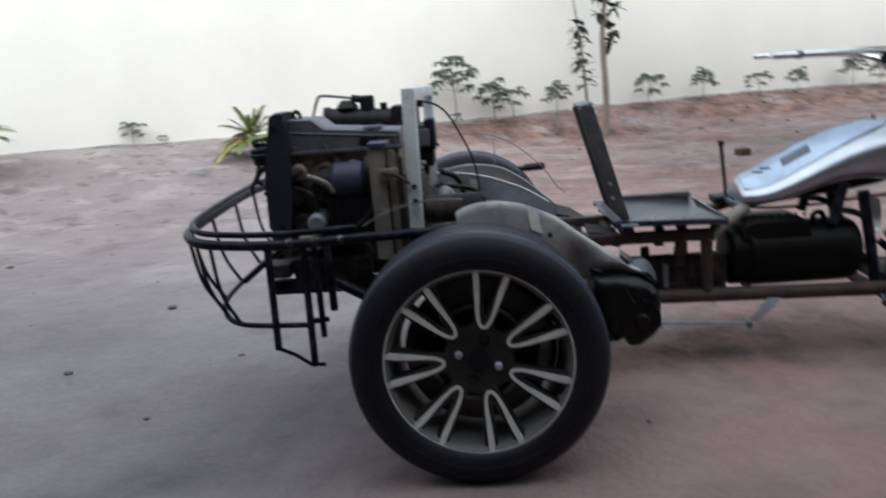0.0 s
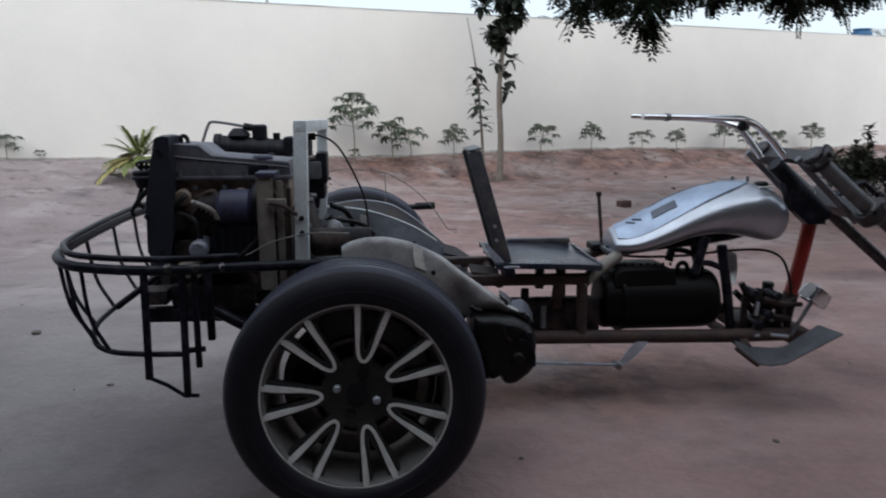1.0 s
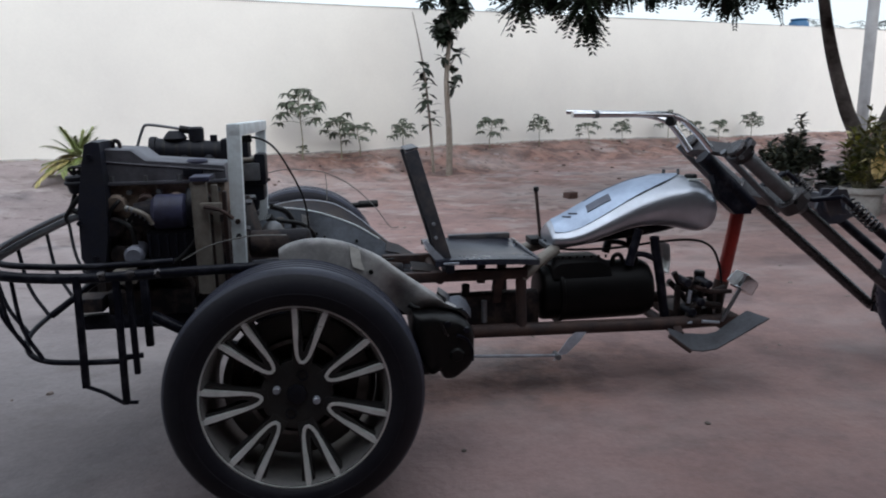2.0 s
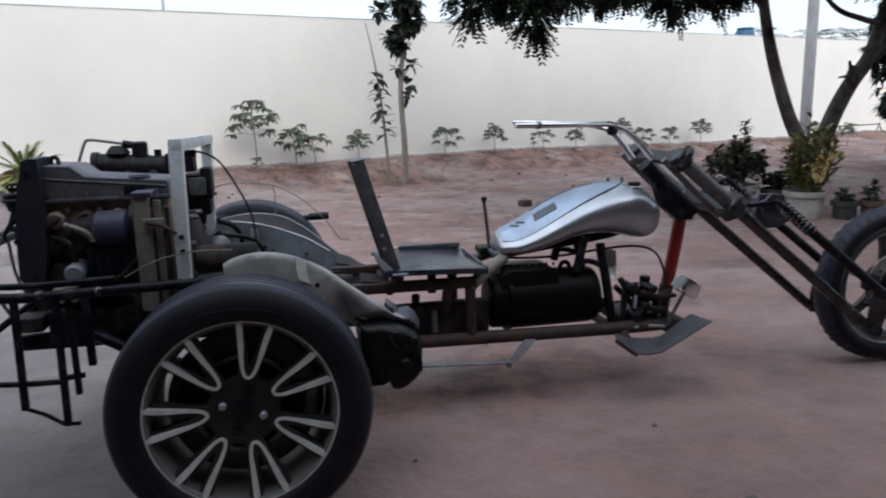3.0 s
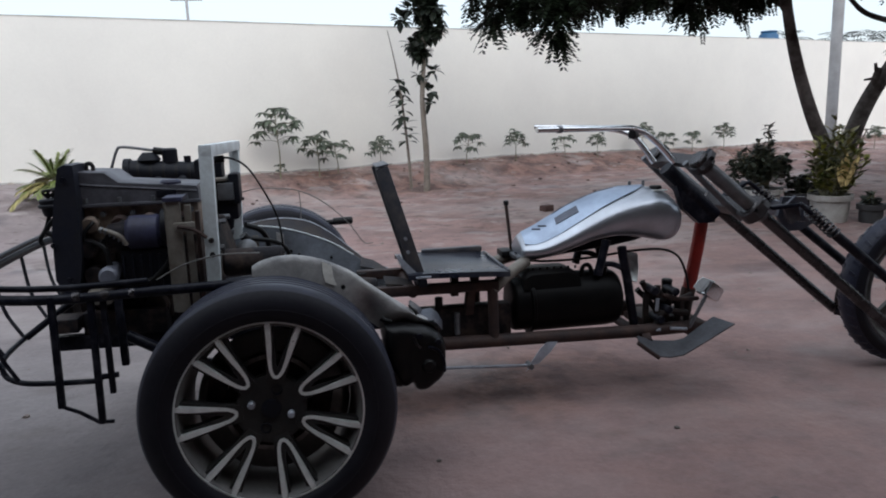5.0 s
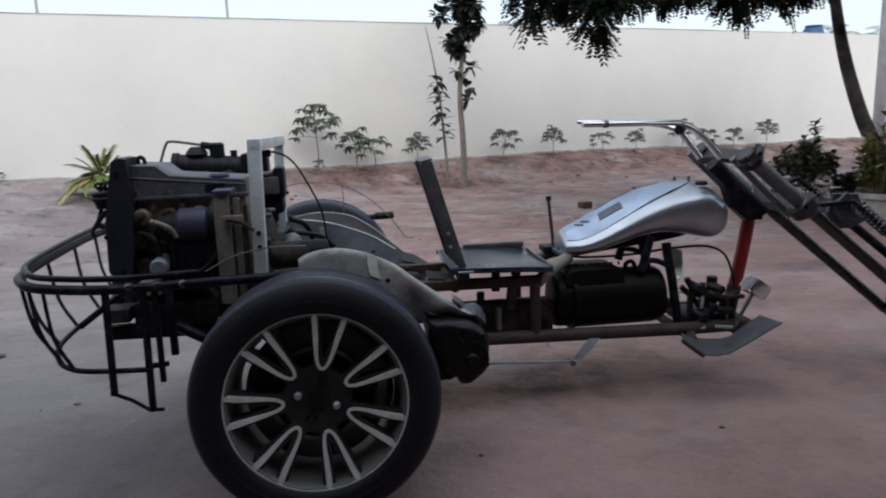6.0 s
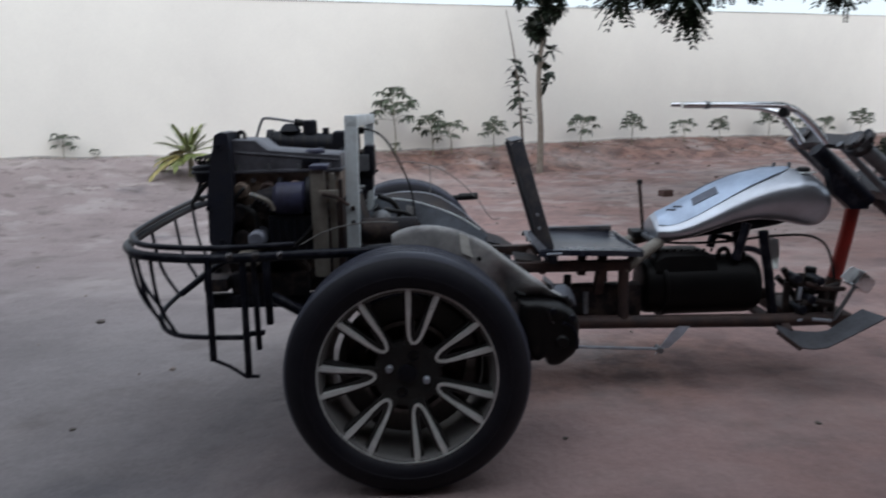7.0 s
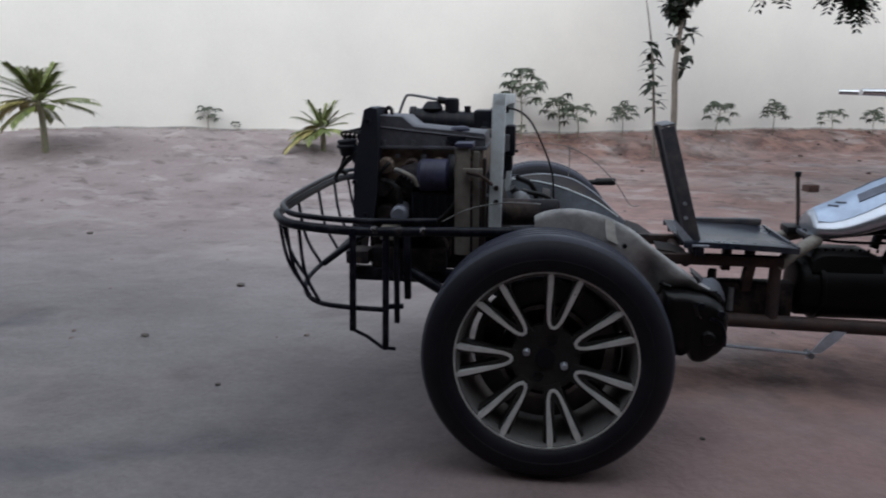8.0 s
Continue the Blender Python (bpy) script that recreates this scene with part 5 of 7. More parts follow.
def build_controls():
    k = part("kick_rod", tube(B(), [(0.50, 0.585, 0.166), (0.845, 0.585, 0.144)], 0.0055, 8), M["pale_steel"], trike, "thin pale linkage rod")
    part("kick_pedal", sheet(B(), [[(0.832, 0.575, 0.128), (0.858, 0.575, 0.150)], [(0.852, 0.578, 0.158), (0.878, 0.578, 0.150)], [(0.890, 0.585, 0.205), (0.925, 0.585, 0.188)], [(0.915, 0.59, 0.222), (0.952, 0.59, 0.220)]], 0.005), M["pale_steel"], k, "pale bent pedal plate")
    part("kick_pin", cyl(B(), (0.848, 0.565, 0.143), (0.848, 0.61, 0.143), 0.010, n=10), M["steel"], k)
    b = part("foot_board", sheet(B(), [[(1.200, 0.47, 0.233), (1.232, 0.55, 0.226)], [(1.236, 0.468, 0.205), (1.290, 0.55, 0.204)], [(1.275, 0.466, 0.174), (1.330, 0.55, 0.199)], [(1.320, 0.466, 0.167), (1.375, 0.55, 0.195)], [(1.367, 0.466, 0.171), (1.412, 0.55, 0.200)], [(1.46, 0.466, 0.217), (1.468, 0.55, 0.238)], [(1.555, 0.466, 0.266), (1.523, 0.55, 0.271)]], 0.005), M["board_sheet"], trike, "bent blue-grey sheet-steel foot board")
    part("board_edge", tube(B(), [(1.195, 0.465, 0.231), (1.232, 0.463, 0.202), (1.272, 0.461, 0.172)], 0.007, 8, 3), M["frame"], b)
    part("board_arm", square_bar(B(), (1.27, 0.54, 0.20), (1.30, 0.64, 0.21), 0.03), M["frame"], b)
    ch = part("chrome_lamp", box(B(), (-0.035, -0.03, -0.028), (0.03, 0.03, 0.028), 0.008), M["chrome"], trike, "small chromed pedal block", m=pose(1.537, 0.60, 0.355, 0, 35, 10))
    part("lamp_face", box(B(), (0.03, -0.024, -0.022), (0.036, 0.024, 0.022), 0.003), M["steel"], ch)
    part("pedal_cover", sheet(B(), [[(1.474, 0.605, 0.372), (1.520, 0.60, 0.330)], [(1.488, 0.60, 0.395), (1.535, 0.597, 0.362)], [(1.505, 0.598, 0.408), (1.550, 0.595, 0.390)]], 0.006), M["white"], trike, "white plastic pedal cover")
    part("lamp_stalk", square_bar(B(), (1.47, 0.62, 0.215), (1.525, 0.60, 0.345), 0.022, 0.01), M["steel"], trike, "bright flat pedal stalk")
    ped = part("pedal_box", box(B(), (1.30, 0.66, 0.22), (1.46, 0.82, 0.26), 0.01), M["frame"], trike, "rusty pedal linkage")
    for p in ([(1.30, 0.66, 0.40), (1.34, 0.66, 0.34), (1.42, 0.66, 0.315), (1.50, 0.66, 0.335)], [(1.30, 0.70, 0.36), (1.36, 0.70, 0.30), (1.40, 0.70, 0.24)], [(1.40, 0.64, 0.37), (1.395, 0.64, 0.30), (1.38, 0.64, 0.23)], [(1.33, 0.62, 0.23), (1.37, 0.62, 0.29), (1.46, 0.62, 0.28)]):
        part("pedal_link", tube(B(), p, 0.011, 10, 3), M["frame_dark"], ped)
    for x, z in ((1.325, 0.375), (1.405, 0.365), (1.38, 0.30), (1.35, 0.265)):
        part("pedal_bush", cyl(B(), (x, 0.60, z), (x, 0.68, z), 0.015, n=16, bevel=0.003), M["frame_black"], ped)
    part("master_cylinder", cyl(B(), (1.335, 0.70, 0.345), (1.425, 0.70, 0.33), 0.017, n=18, bevel=0.004), M["hose"], ped, "black brake master cylinder")
    part("fluid_cup", cyl(B(), (1.412, 0.69, 0.345), (1.414, 0.69, 0.395), 0.018, 0.020, n=18, bevel=0.004), M["hose"], ped)
    for x, z, h in ((1.300, 0.235, 0.12), (1.345, 0.225, 0.16), (1.425, 0.225, 0.11), (1.462, 0.22, 0.10)):
        part("pedal_bracket", box(B(), (x, 0.64, z), (x + 0.020, 0.655, z + h), 0.003), M["frame_dark"], ped)
    # Pale pins added for the glints in the dark pedal clutter
    for a, b in (((1.335, 0.61, 0.30), (1.338, 0.61, 0.345)), ((1.300, 0.60, 0.225), (1.345, 0.60, 0.232)), ((1.385, 0.60, 0.232), (1.45, 0.60, 0.224))):
        part("pedal_pin", tube(B(), [a, b], 0.006, 8), M["pale_steel"], ped, "pale pin standing for a glint")
    part("pedal_tie", tube(B(), [(1.36, 0.62, 0.355), (1.42, 0.62, 0.335), (1.51, 0.64, 0.325)], 0.009, 8, 3), M["frame"], ped)
    part("bright_plate", sheet(B(), [[(1.268, 0.80, 0.487), (1.305, 0.80, 0.482), (1.342, 0.79, 0.468)], [(1.276, 0.74, 0.440), (1.300, 0.74, 0.436), (1.318, 0.73, 0.431)], [(1.278, 0.70, 0.39), (1.288, 0.70, 0.385), (1.295, 0.69, 0.385)]], 0.005), M["machined"], trike, "bright bare metal bracket")
    # cables
    part("cable", tube(B(), [(0.86, 0.72, 0.495), (0.95, 0.70, 0.487), (1.10, 0.68, 0.492), (1.25, 0.67, 0.508), (1.38, 0.68, 0.505), (1.46, 0.70, 0.47), (1.50, 0.71, 0.40), (1.515, 0.71, 0.33)], 0.0045, 8, 5), M["hose"], trike, "thin black control cable")
    part("cable", tube(B(), [(-0.16, 0.62, 0.905), (-0.11, 0.62, 0.908), (-0.06, 0.64, 0.875), (-0.015, 0.68, 0.79), (0.02, 0.73, 0.69), (0.03, 0.76, 0.57)], 0.0033, 8, 6), M["hose"], trike)
    part("cable_end", cyl(B(), (-0.18, 0.62, 0.903), (-0.125, 0.62, 0.907), 0.011, n=12), M["hose"], trike)
    part("wire", tube(B(), [(-0.12, 1.06, 0.755), (-0.07, 1.06, 0.765), (-0.006, 1.06, 0.764), (0.089, 1.06, 0.750), (0.183, 1.06, 0.698), (0.267, 1.06, 0.617), (0.319, 1.06, 0.541), (0.34, 1.06, 0.530), (0.36, 1.06, 0.532)], 0.0019, 6, 6), M["wire"], trike)
    part("wire", tube(B(), [(0.089, 1.06, 0.750), (0.092, 1.06, 0.70), (0.09, 1.06, 0.64)], 0.0017, 6, 4), M["wire"], trike)
    part("wire", tube(B(), [(-0.30, 0.32, 0.60), (-0.22, 0.31, 0.64), (-0.12, 0.31, 0.66), (-0.02, 0.33, 0.655)], 0.0022, 6, 5), M["wire"], trike)
    part("brake_pipe", tube(B(), [(0.10, 0.24, 0.58), (0.20, 0.235, 0.59), (0.27, 0.25, 0.59)], 0.003, 6, 4), M["hose"], trike)
    hb = part("handbrake_lever", tube(B(), [(0.04, 1.40, 0.555), (0.13, 1.42, 0.565), (0.297, 1.42, 0.572)], 0.012, 10), M["hose"], trike, "black lever by the wheel arch")
    part("lever_grip", cyl(B(), (0.22, 1.42, 0.571), (0.305, 1.42, 0.573), 0.016, n=14, bevel=0.004), M["hose"], hb)


build_controls()


def build_fork():
    NEAR, FAR, C = 0.535, 0.855, 0.695
    def clamp(name, x, z, w, h, label):
        q = Matrix.Translation((x, C, z)) @ pose(0, 0, 0, 0, 43.5, 0)
        ys = [NEAR - C - 0.036 + (FAR - NEAR + 0.072) * i / 24 for i in range(25)]
        up, dn = [], []
        for i, y in enumerate(ys):  # a dog-bone plate: broad round lobes at the legs, waisted between them
            e = abs(2 * i / 24 - 1)
            wd = (w * (0.52 + 0.48 * step(0.35, 0.8, e))) * math.sqrt(max(0.0, 1 - (max(0.0, e - 0.80) / 0.2) ** 2 * 0.9))
            up.append((y, wd * 0.52 + (0.014 if e > 0.9 else 0.0)))
            dn.append((y, -wd * 0.48))
        ring = up + dn[::-1]
        bm = loft(B(), [[q @ Vector((a, y * k, n * k)) for y, n in ring] for a, k in ((-h / 2, 0.96), (-h / 2 + 0.003, 1.0), (h / 2 - 0.003, 1.0), (h / 2, 0.96))])
        yk = part(name, bm, M["yoke"], trike, label, smooth=30)
        for y in (NEAR - C + 0.028, FAR - C - 0.018):
            part("clamp_hole", cyl(B(), q @ Vector((-h / 2 - 0.004, y, 0.004)), q @ Vector((-h / 2 + 0.002, y, 0.004)), 0.011, n=16), M["hose"], yk, "dark pinch-bolt hole")
        ax = Vector((0.762, 0, -0.648))
        for y in (NEAR, FAR):
            c = Vector((x, y, z))
            part("clamp_ring", cyl(B(), c - ax * 0.030, c + ax * 0.030, 0.035, n=20, bevel=0.006), M["fork"], yk)
            part("clamp_lug", box(B(), (-0.014, -0.012, 0.026), (0.014, 0.012, 0.056), 0.005, Matrix.Translation(c) @ pose(0, 0, 0, 0, 43.5, 0) @ Matrix.Translation((0, 0, 0.040))), M["frame_black"], yk)
        return yk

    top = clamp("top_yoke", 1.449, 0.826, 0.086, 0.024, "heavy dark welded top yoke")
    low = clamp("lower_yoke", 1.652, 0.650, 0.094, 0.048, "heavy dark welded lower yoke")
    for yk, x, z in ((top, 1.450, 0.828), (low, 1.655, 0.672)):
        for s in (-1, 1):
            part("yoke_bolt", cyl(B(), (x + 0.016 * s, NEAR - 0.036, z + 0.016 * s), (x + 0.016 * s, NEAR - 0.026, z + 0.016 * s), 0.008, n=6), M["steel"], yk)
    part("stem_tube", tube(B(), [(1.40, C, 0.80), (1.60, C, 0.615)], 0.027, 16), M["frame_black"], trike, "dark steering head tube")
    neck = B()
    loft(neck, [[(x, y, z) for x, z in ((1.435, 0.735), (1.475, 0.745), (1.59, 0.63), (1.592, 0.592), (1.53, 0.592), (1.465, 0.65))] for y in (C - 0.02, C + 0.02)])
    part("neck_gusset", neck, M["frame_black"], trike, "dark neck gusset plate")
    for y in (NEAR, FAR):
        leg = part("fork_leg", tube(B(), [(1.440, y, 0.834), (2.264, y, 0.158)], 0.0205, 14), M["fork"], trike, "long raked bare steel fork tube")
        part("leg_sleeve", tube(B(), [(1.444, y, 0.831), (1.69, y, 0.629)], 0.025, 14), M["steel"], leg)
        part("inner_rod", tube(B(), [(1.415, y + 0.05, 0.825), (1.64, y + 0.05, 0.615)], 0.012, 12), M["steel"], leg)
        out, up = (0.49, 0.0) if y < C else (0.80, 0.05)
        arm = part("spring_link", tube(B(), [(1.935, out, 0.563 + up), (2.04, out, 0.482 + up), (2.285, out, 0.292 + up)], 0.018, 12), M["frame_black"], trike, "black springer link tube")
        part("link_rod", tube(B(), [(1.80, out, 0.672 + up), (1.96, out, 0.545 + up)], 0.009, 10), M["frame_black"], arm)
        # coil spring round the rod
        a, b = Vector((1.835, out, 0.645 + up)), Vector((1.945, out, 0.556 + up))
        ax = (b - a).normalized()
        s1 = ax.cross(Vector((0, 1, 0))).normalized()
        pts = [a + (b - a) * (i / 70) + 0.020 * (math.cos(i * 0.63) * s1 + math.sin(i * 0.63) * Vector((0, 1, 0))) for i in range(71)]
        part("coil_spring", tube(B(), pts, 0.0042, 6), M["fork"], arm, "small coil spring")
        part("link_plate", sheet(B(), [[(2.262, out + 0.03, 0.315), (2.315, out + 0.03, 0.31)], [(2.245, out + 0.03, 0.22), (2.33, out + 0.03, 0.25)], [(2.245, out + 0.03, 0.14), (2.30, out + 0.03, 0.135)]], 0.010), M["fork"], arm, "dark axle rocker plate")
        part("rocker_pin", cyl(B(), (2.268, out - 0.0, 0.155), (2.268, out + 0.04, 0.155), 0.02, n=16), M["frame_black"], arm)
        part("upper_link", square_bar(B(), (1.70, out + 0.02, 0.660), (1.80, out + 0.01, 0.668 + up), 0.034, 0.014), M["frame_black"], arm)
        # handlebar half
        s = -1 if y < C else 1
        k = 1.0 if s < 0 else 0.62
        bar = part("handlebar", tube(B(), [(1.385 - k * (1.385 - x), C + s * dy, z - (0 if s < 0 else 0.012)) for x, dy, z in ((1.393, 0.07, 0.828), (1.335, 0.085, 0.884), (1.275, 0.10, 0.929), (1.22, 0.14, 0.947), (1.15, 0.21, 0.956), (1.0, 0.30, 0.961), (0.80, 0.36, 0.966))], 0.0125, 14, 5, r_end=0.0085), M["chrome"], trike, "chromed swept-back handlebar")
        if s < 0:
            part("bar_collar", tube(B(), [(0.885, C + s * 0.335, 0.9640), (0.872, C + s * 0.339, 0.9643)], 0.0112, 12), M["steel"], bar)
            part("bar_clamp", cyl(B(), (1.19, C + s * 0.165, 0.932), (1.215, C + s * 0.14, 0.929), 0.015, n=12, bevel=0.003), M["hose"], bar)
    part("front_axle", cyl(B(), (2.43, NEAR + 0.01, 0.294), (2.43, FAR - 0.03, 0.294), 0.012, n=14), M["steel"], trike)
    part("rocker_arm", square_bar(B(), (2.27, 0.555, 0.24), (2.43, 0.575, 0.294), 0.045, 0.012), M["frame_black"], trike, "dark rocker arm to the axle")
    part("brake_caliper", box(B(), (2.29, 0.585, 0.285), (2.35, 0.625, 0.345), 0.012), M["engine"], trike, "black front brake caliper")
    sm = part("spring_mount", box(B(), (1.888, 0.60, 0.585), (1.922, 0.80, 0.648), 0.010), M["sheet_dark"], trike, "blue-grey spring mount bracket")
    rk = B()
    loft(rk, [[(x, y, z) for x, z in ((1.884, 0.668), (1.982, 0.662), (2.030, 0.565), (1.967, 0.535), (1.900, 0.535), (1.865, 0.595))] for y in (0.70, 0.715)])
    part("spring_plate", rk, M["sheet_dark"], sm, "dark trapezoid plate between the springs")
    part("mount_ear", sheet(B(), [[(1.745, 0.505, 0.66), (1.79, 0.505, 0.70)], [(1.76, 0.505, 0.63), (1.805, 0.505, 0.655)], [(1.775, 0.505, 0.60), (1.815, 0.505, 0.615)]], 0.012), M["sheet_dark"], sm, "blue-grey bracket ear on the fork leg")


build_fork()


def build_front_wheel(m):
    prof = [(0.232, 0.035), (0.245, 0.048), (0.262, 0.052), (0.280, 0.044), (0.292, 0.03), (0.299, 0.012), (0.300, 0.0)]
    prof = prof + [(r, -y) for r, y in prof[::-1][1:]]
    rim = part("front_wheel", lathe(B(), [(0.236, 0.038), (0.228, 0.04), (0.222, 0.034), (0.206, 0.028), (0.200, 0.012), (0.200, -0.012), (0.206, -0.028), (0.222, -0.034), (0.228, -0.04), (0.236, -0.038)], 80), M["front_rim"], trike, "dark cast motorcycle wheel", m)
    part("rim_ring", lathe(B(), [(0.236, -0.040), (0.230, -0.043), (0.226, -0.038), (0.232, -0.034)], 80), M["steel"], rim)
    part("rim_ring", lathe(B(), [(0.209, -0.0295), (0.205, -0.032), (0.201, -0.030), (0.203, -0.026)], 80), M["steel"], rim)
    tyre = part("tyre", lathe(B(), prof, 96, False), M["rubber"], rim, "black ribbed motorcycle tyre")
    tyre.data.materials.append(M["tread"])
    for p in tyre.data.polygons:
        if math.hypot(p.center.x, p.center.z) > 0.285:
            p.material_index = 1
    for k in range(44):
        for s in (-1, 1):
            a = 2 * math.pi * (k + 0.25 * s) / 44
            c = Matrix.Rotation(a, 4, "Y") @ Matrix.Translation((0, s * 0.026, 0.2925)) @ pose(0, 0, 0, -28 * s, 0, 28 * s)
            if k == 0 and s < 0:
                blk = mesh_of("tread_block", box(B(), (-0.007, -0.013, -0.004), (0.007, 0.013, 0.0025), 0), M["tread"], 0)
            part("tread_block", blk, None, rim, m=c)
    for k in range(3):
        a = radians(-8 + 120 * k)
        sec = []
        for r, w, h in ((0.05, 0.030, 0.022), (0.10, 0.021, 0.018), (0.16, 0.018, 0.016), (0.204, 0.026, 0.02)):
            c, t = Vector((math.sin(a), 0, math.cos(a))) * r, Vector((math.cos(a), 0, -math.sin(a)))
            y = Vector((0, 1, 0))
            sec.append([c - t * w - y * h * 0.5, c - t * w * 0.5 - y * h, c + t * w * 0.5 - y * h, c + t * w - y * h * 0.5, c + t * w + y * h * 0.5, c + t * w * 0.5 + y * h, c - t * w * 0.5 + y * h, c - t * w + y * h * 0.5])
        part("spoke", loft(B(), sec), M["front_rim"], rim)
    part("hub", lathe(B(), [(0.012, -0.06), (0.04, -0.06), (0.062, -0.045), (0.066, 0.0), (0.062, 0.045), (0.04, 0.06), (0.012, 0.06)], 32), M["frame_black"], rim)
    part("brake_disc", lathe(B(), [(0.075, -0.052), (0.132, -0.052), (0.134, -0.049), (0.132, -0.046), (0.075, -0.046)], 48), M["disc"], rim, "thin steel brake disc")
    part("disc_carrier", lathe(B(), [(0.03, -0.050), (0.080, -0.050), (0.080, -0.046), (0.03, -0.046)], 32), M["frame_black"], rim)
    for k in range(6):
        a = 2 * math.pi * k / 6 + 0.3
        part("disc_bolt", cyl(B(), (0.062 * math.sin(a), -0.058, 0.062 * math.cos(a)), (0.062 * math.sin(a), -0.048, 0.062 * math.cos(a)), 0.008, n=8), M["chrome"], rim)
    for k in range(14):
        a = 2 * math.pi * k / 14
        part("disc_hole", cyl(B(), (0.098 * math.sin(a), -0.0528, 0.098 * math.cos(a)), (0.098 * math.sin(a), -0.0515, 0.098 * math.cos(a)), 0.006, n=10), M["hose"], rim)
    part("axle_nut", cyl(B(), (0, -0.075, 0), (0, -0.058, 0), 0.017, n=6), M["plate"], rim)


build_front_wheel(pose(2.441, 0.66, 0.289, 0, 0, 0) @ Matrix.Scale(1.03, 4))

# the weight of tank, seat and engine presses the body down on its wheels
SAG = {"seat_pan": 0.011, "hinge_plate": 0.011, "upper_rail": 0.009, "cross_member": 0.009,
       "seat_strut": 0.009, "frame_upright": 0.009, "short_strut": 0.009, "backbone": 0.008, "pedal_box": 0.006}
for ob in trike.children:
    ob.location.z -= SAG.get(ob.name.split(".")[0], 0.0)

# ---- plants ----
def leaf(verts, faces, at, d, up, length, width, droop=0.3, fold=0.25, n=3):
    """One leaf blade: a folded, drooping strip."""
    d, side = d.normalized(), d.cross(up)
    side = side.normalized() if side.length > 1e-4 else Vector((1, 0, 0))
    nrm = side.cross(d).normalized()
    base = len(verts)
    for i in range(n + 1):
        t = i / n
        c = at + d * (length * t) - Vector((0, 0, 1)) * (droop * length * t * t)
        w = width * math.sin(math.pi * (0.08 + 0.90 * t) ** 0.8) * 0.5
        verts += [c - side * w + nrm * w * fold, c, c + side * w + nrm * w * fold]
    for i in range(n):
        a = base + 3 * i
        faces += [(a, a + 1, a + 4, a + 3), (a + 1, a + 2, a + 5, a + 4)]


def leaves_mesh(name, verts, faces, material):
    me = bpy.data.meshes.new(name)
    me.from_pydata([tuple(v) for v in verts], [], faces)
    me.materials.append(material)
    return me


def rnd(a, b):
    return random.uniform(a, b)


def seedling(seed, height, leaves):
    """A papaya-like seedling: one thin stem and umbrellas of drooping leaflets."""
    random.seed(seed)
    p = thing("seedling", "young green seedling with umbrella-like drooping leaves by the wall", "plant", group="seedlings along the wall")
    top = Vector((rnd(-0.06, 0.06), rnd(-0.03, 0.03), height * 0.88))
    st = [Vector((0, 0, -0.05)), Vector((rnd(-0.015, 0.015), 0, height * 0.3)), Vector((top.x * 0.7, top.y * 0.6, height * 0.62)), top]
    part("stem", tube(B(), st, 0.008, 6, 3, r_end=0.004), M["stem"], p)
    blade = 0.062 + 0.026 * height
    for k in range(leaves):
        a = 2.4 * k + rnd(-0.4, 0.4)
        t = 1 - 0.75 * k / leaves
        o = st[1].lerp(st[3], 0.05 + 0.95 * t)
        reach = 0.035 + 0.17 * (1 - t) ** 0.6 + rnd(0, 0.10)
        tip = o + Vector((math.cos(a) * reach, math.sin(a) * reach * 0.7, rnd(-0.02, 0.10)))
        v, f = [], []
        for j in range(9):
            b = a + (j - 4) * 0.68
            leaf(v, f, tip, Vector((math.cos(b), math.sin(b), rnd(-0.35, 0.25))), Vector((0, 0, 1)), blade * rnd(0.85, 1.35), blade * rnd(0.46, 0.62), rnd(0.2, 0.8))
        w = part("leaf", leaves_mesh("leaf", v, f, M["leaf"]), None, p)
        part("leaf_stalk", tube(B(), [o, (o + tip) / 2 + Vector((0, 0, 0.02)), tip], 0.003, 5, 2), M["stem"], w)
    return p


kinds = [(seedling(11, 0.8, 24), 0.8), (seedling(12, 0.55, 17), 0.55), (seedling(13, 0.42, 13), 0.42)]
used = set()
# place along the wall (x on the wall's line), distance in front of it, height
SEEDLINGS = [(-0.35, 0.40, 0.86, 0), (0.13, 0.35, 0.56, 1), (0.93, 0.33, 0.46, 1), (2.16, 0.33, 0.44, 2), (2.94, 0.33, 0.46, 1), (3.79, 0.33, 0.33, 2), (4.40, 0.33, 0.38, 1), (5.31, 0.33, 0.48, 1), (5.78, 0.33, 0.36, 2), (6.40, 0.33, 0.36, 2), (7.15, 0.33, 0.48, 1), (10.4, 0.33, 0.32, 2), (11.5, 0.4, 0.26, 2), (-3.70, 0.12, 0.27, 2), (-3.43, 0.10, 0.11, 2), (-0.30, 0.28, 0.16, 2), (0.36, 0.35, 0.40, 2)]
for i, (u, d, h, kd) in enumerate(SEEDLINGS):
    ob, h0 = kinds[kd]
    p = wall_at(u, d)
    m = pose(p.x, p.y, lay(p.x, p.y), 0, 0, 67 * i)
    if kd not in used:
        used.add(kd)
        s = ob
        s.matrix_basis = m
    else:
        s = copy_thing(ob, m)
    s.scale = (h / h0,) * 3


for x, y, k in ((10.9, 9.4, 0.85), (10.2, 9.8, 0.7)):  # two by the mound, away from the row
    s = copy_thing(kinds[1][0], pose(x, y, lay(x, y), 0, 0, 40 * x))
    s.scale = (k, k, k)


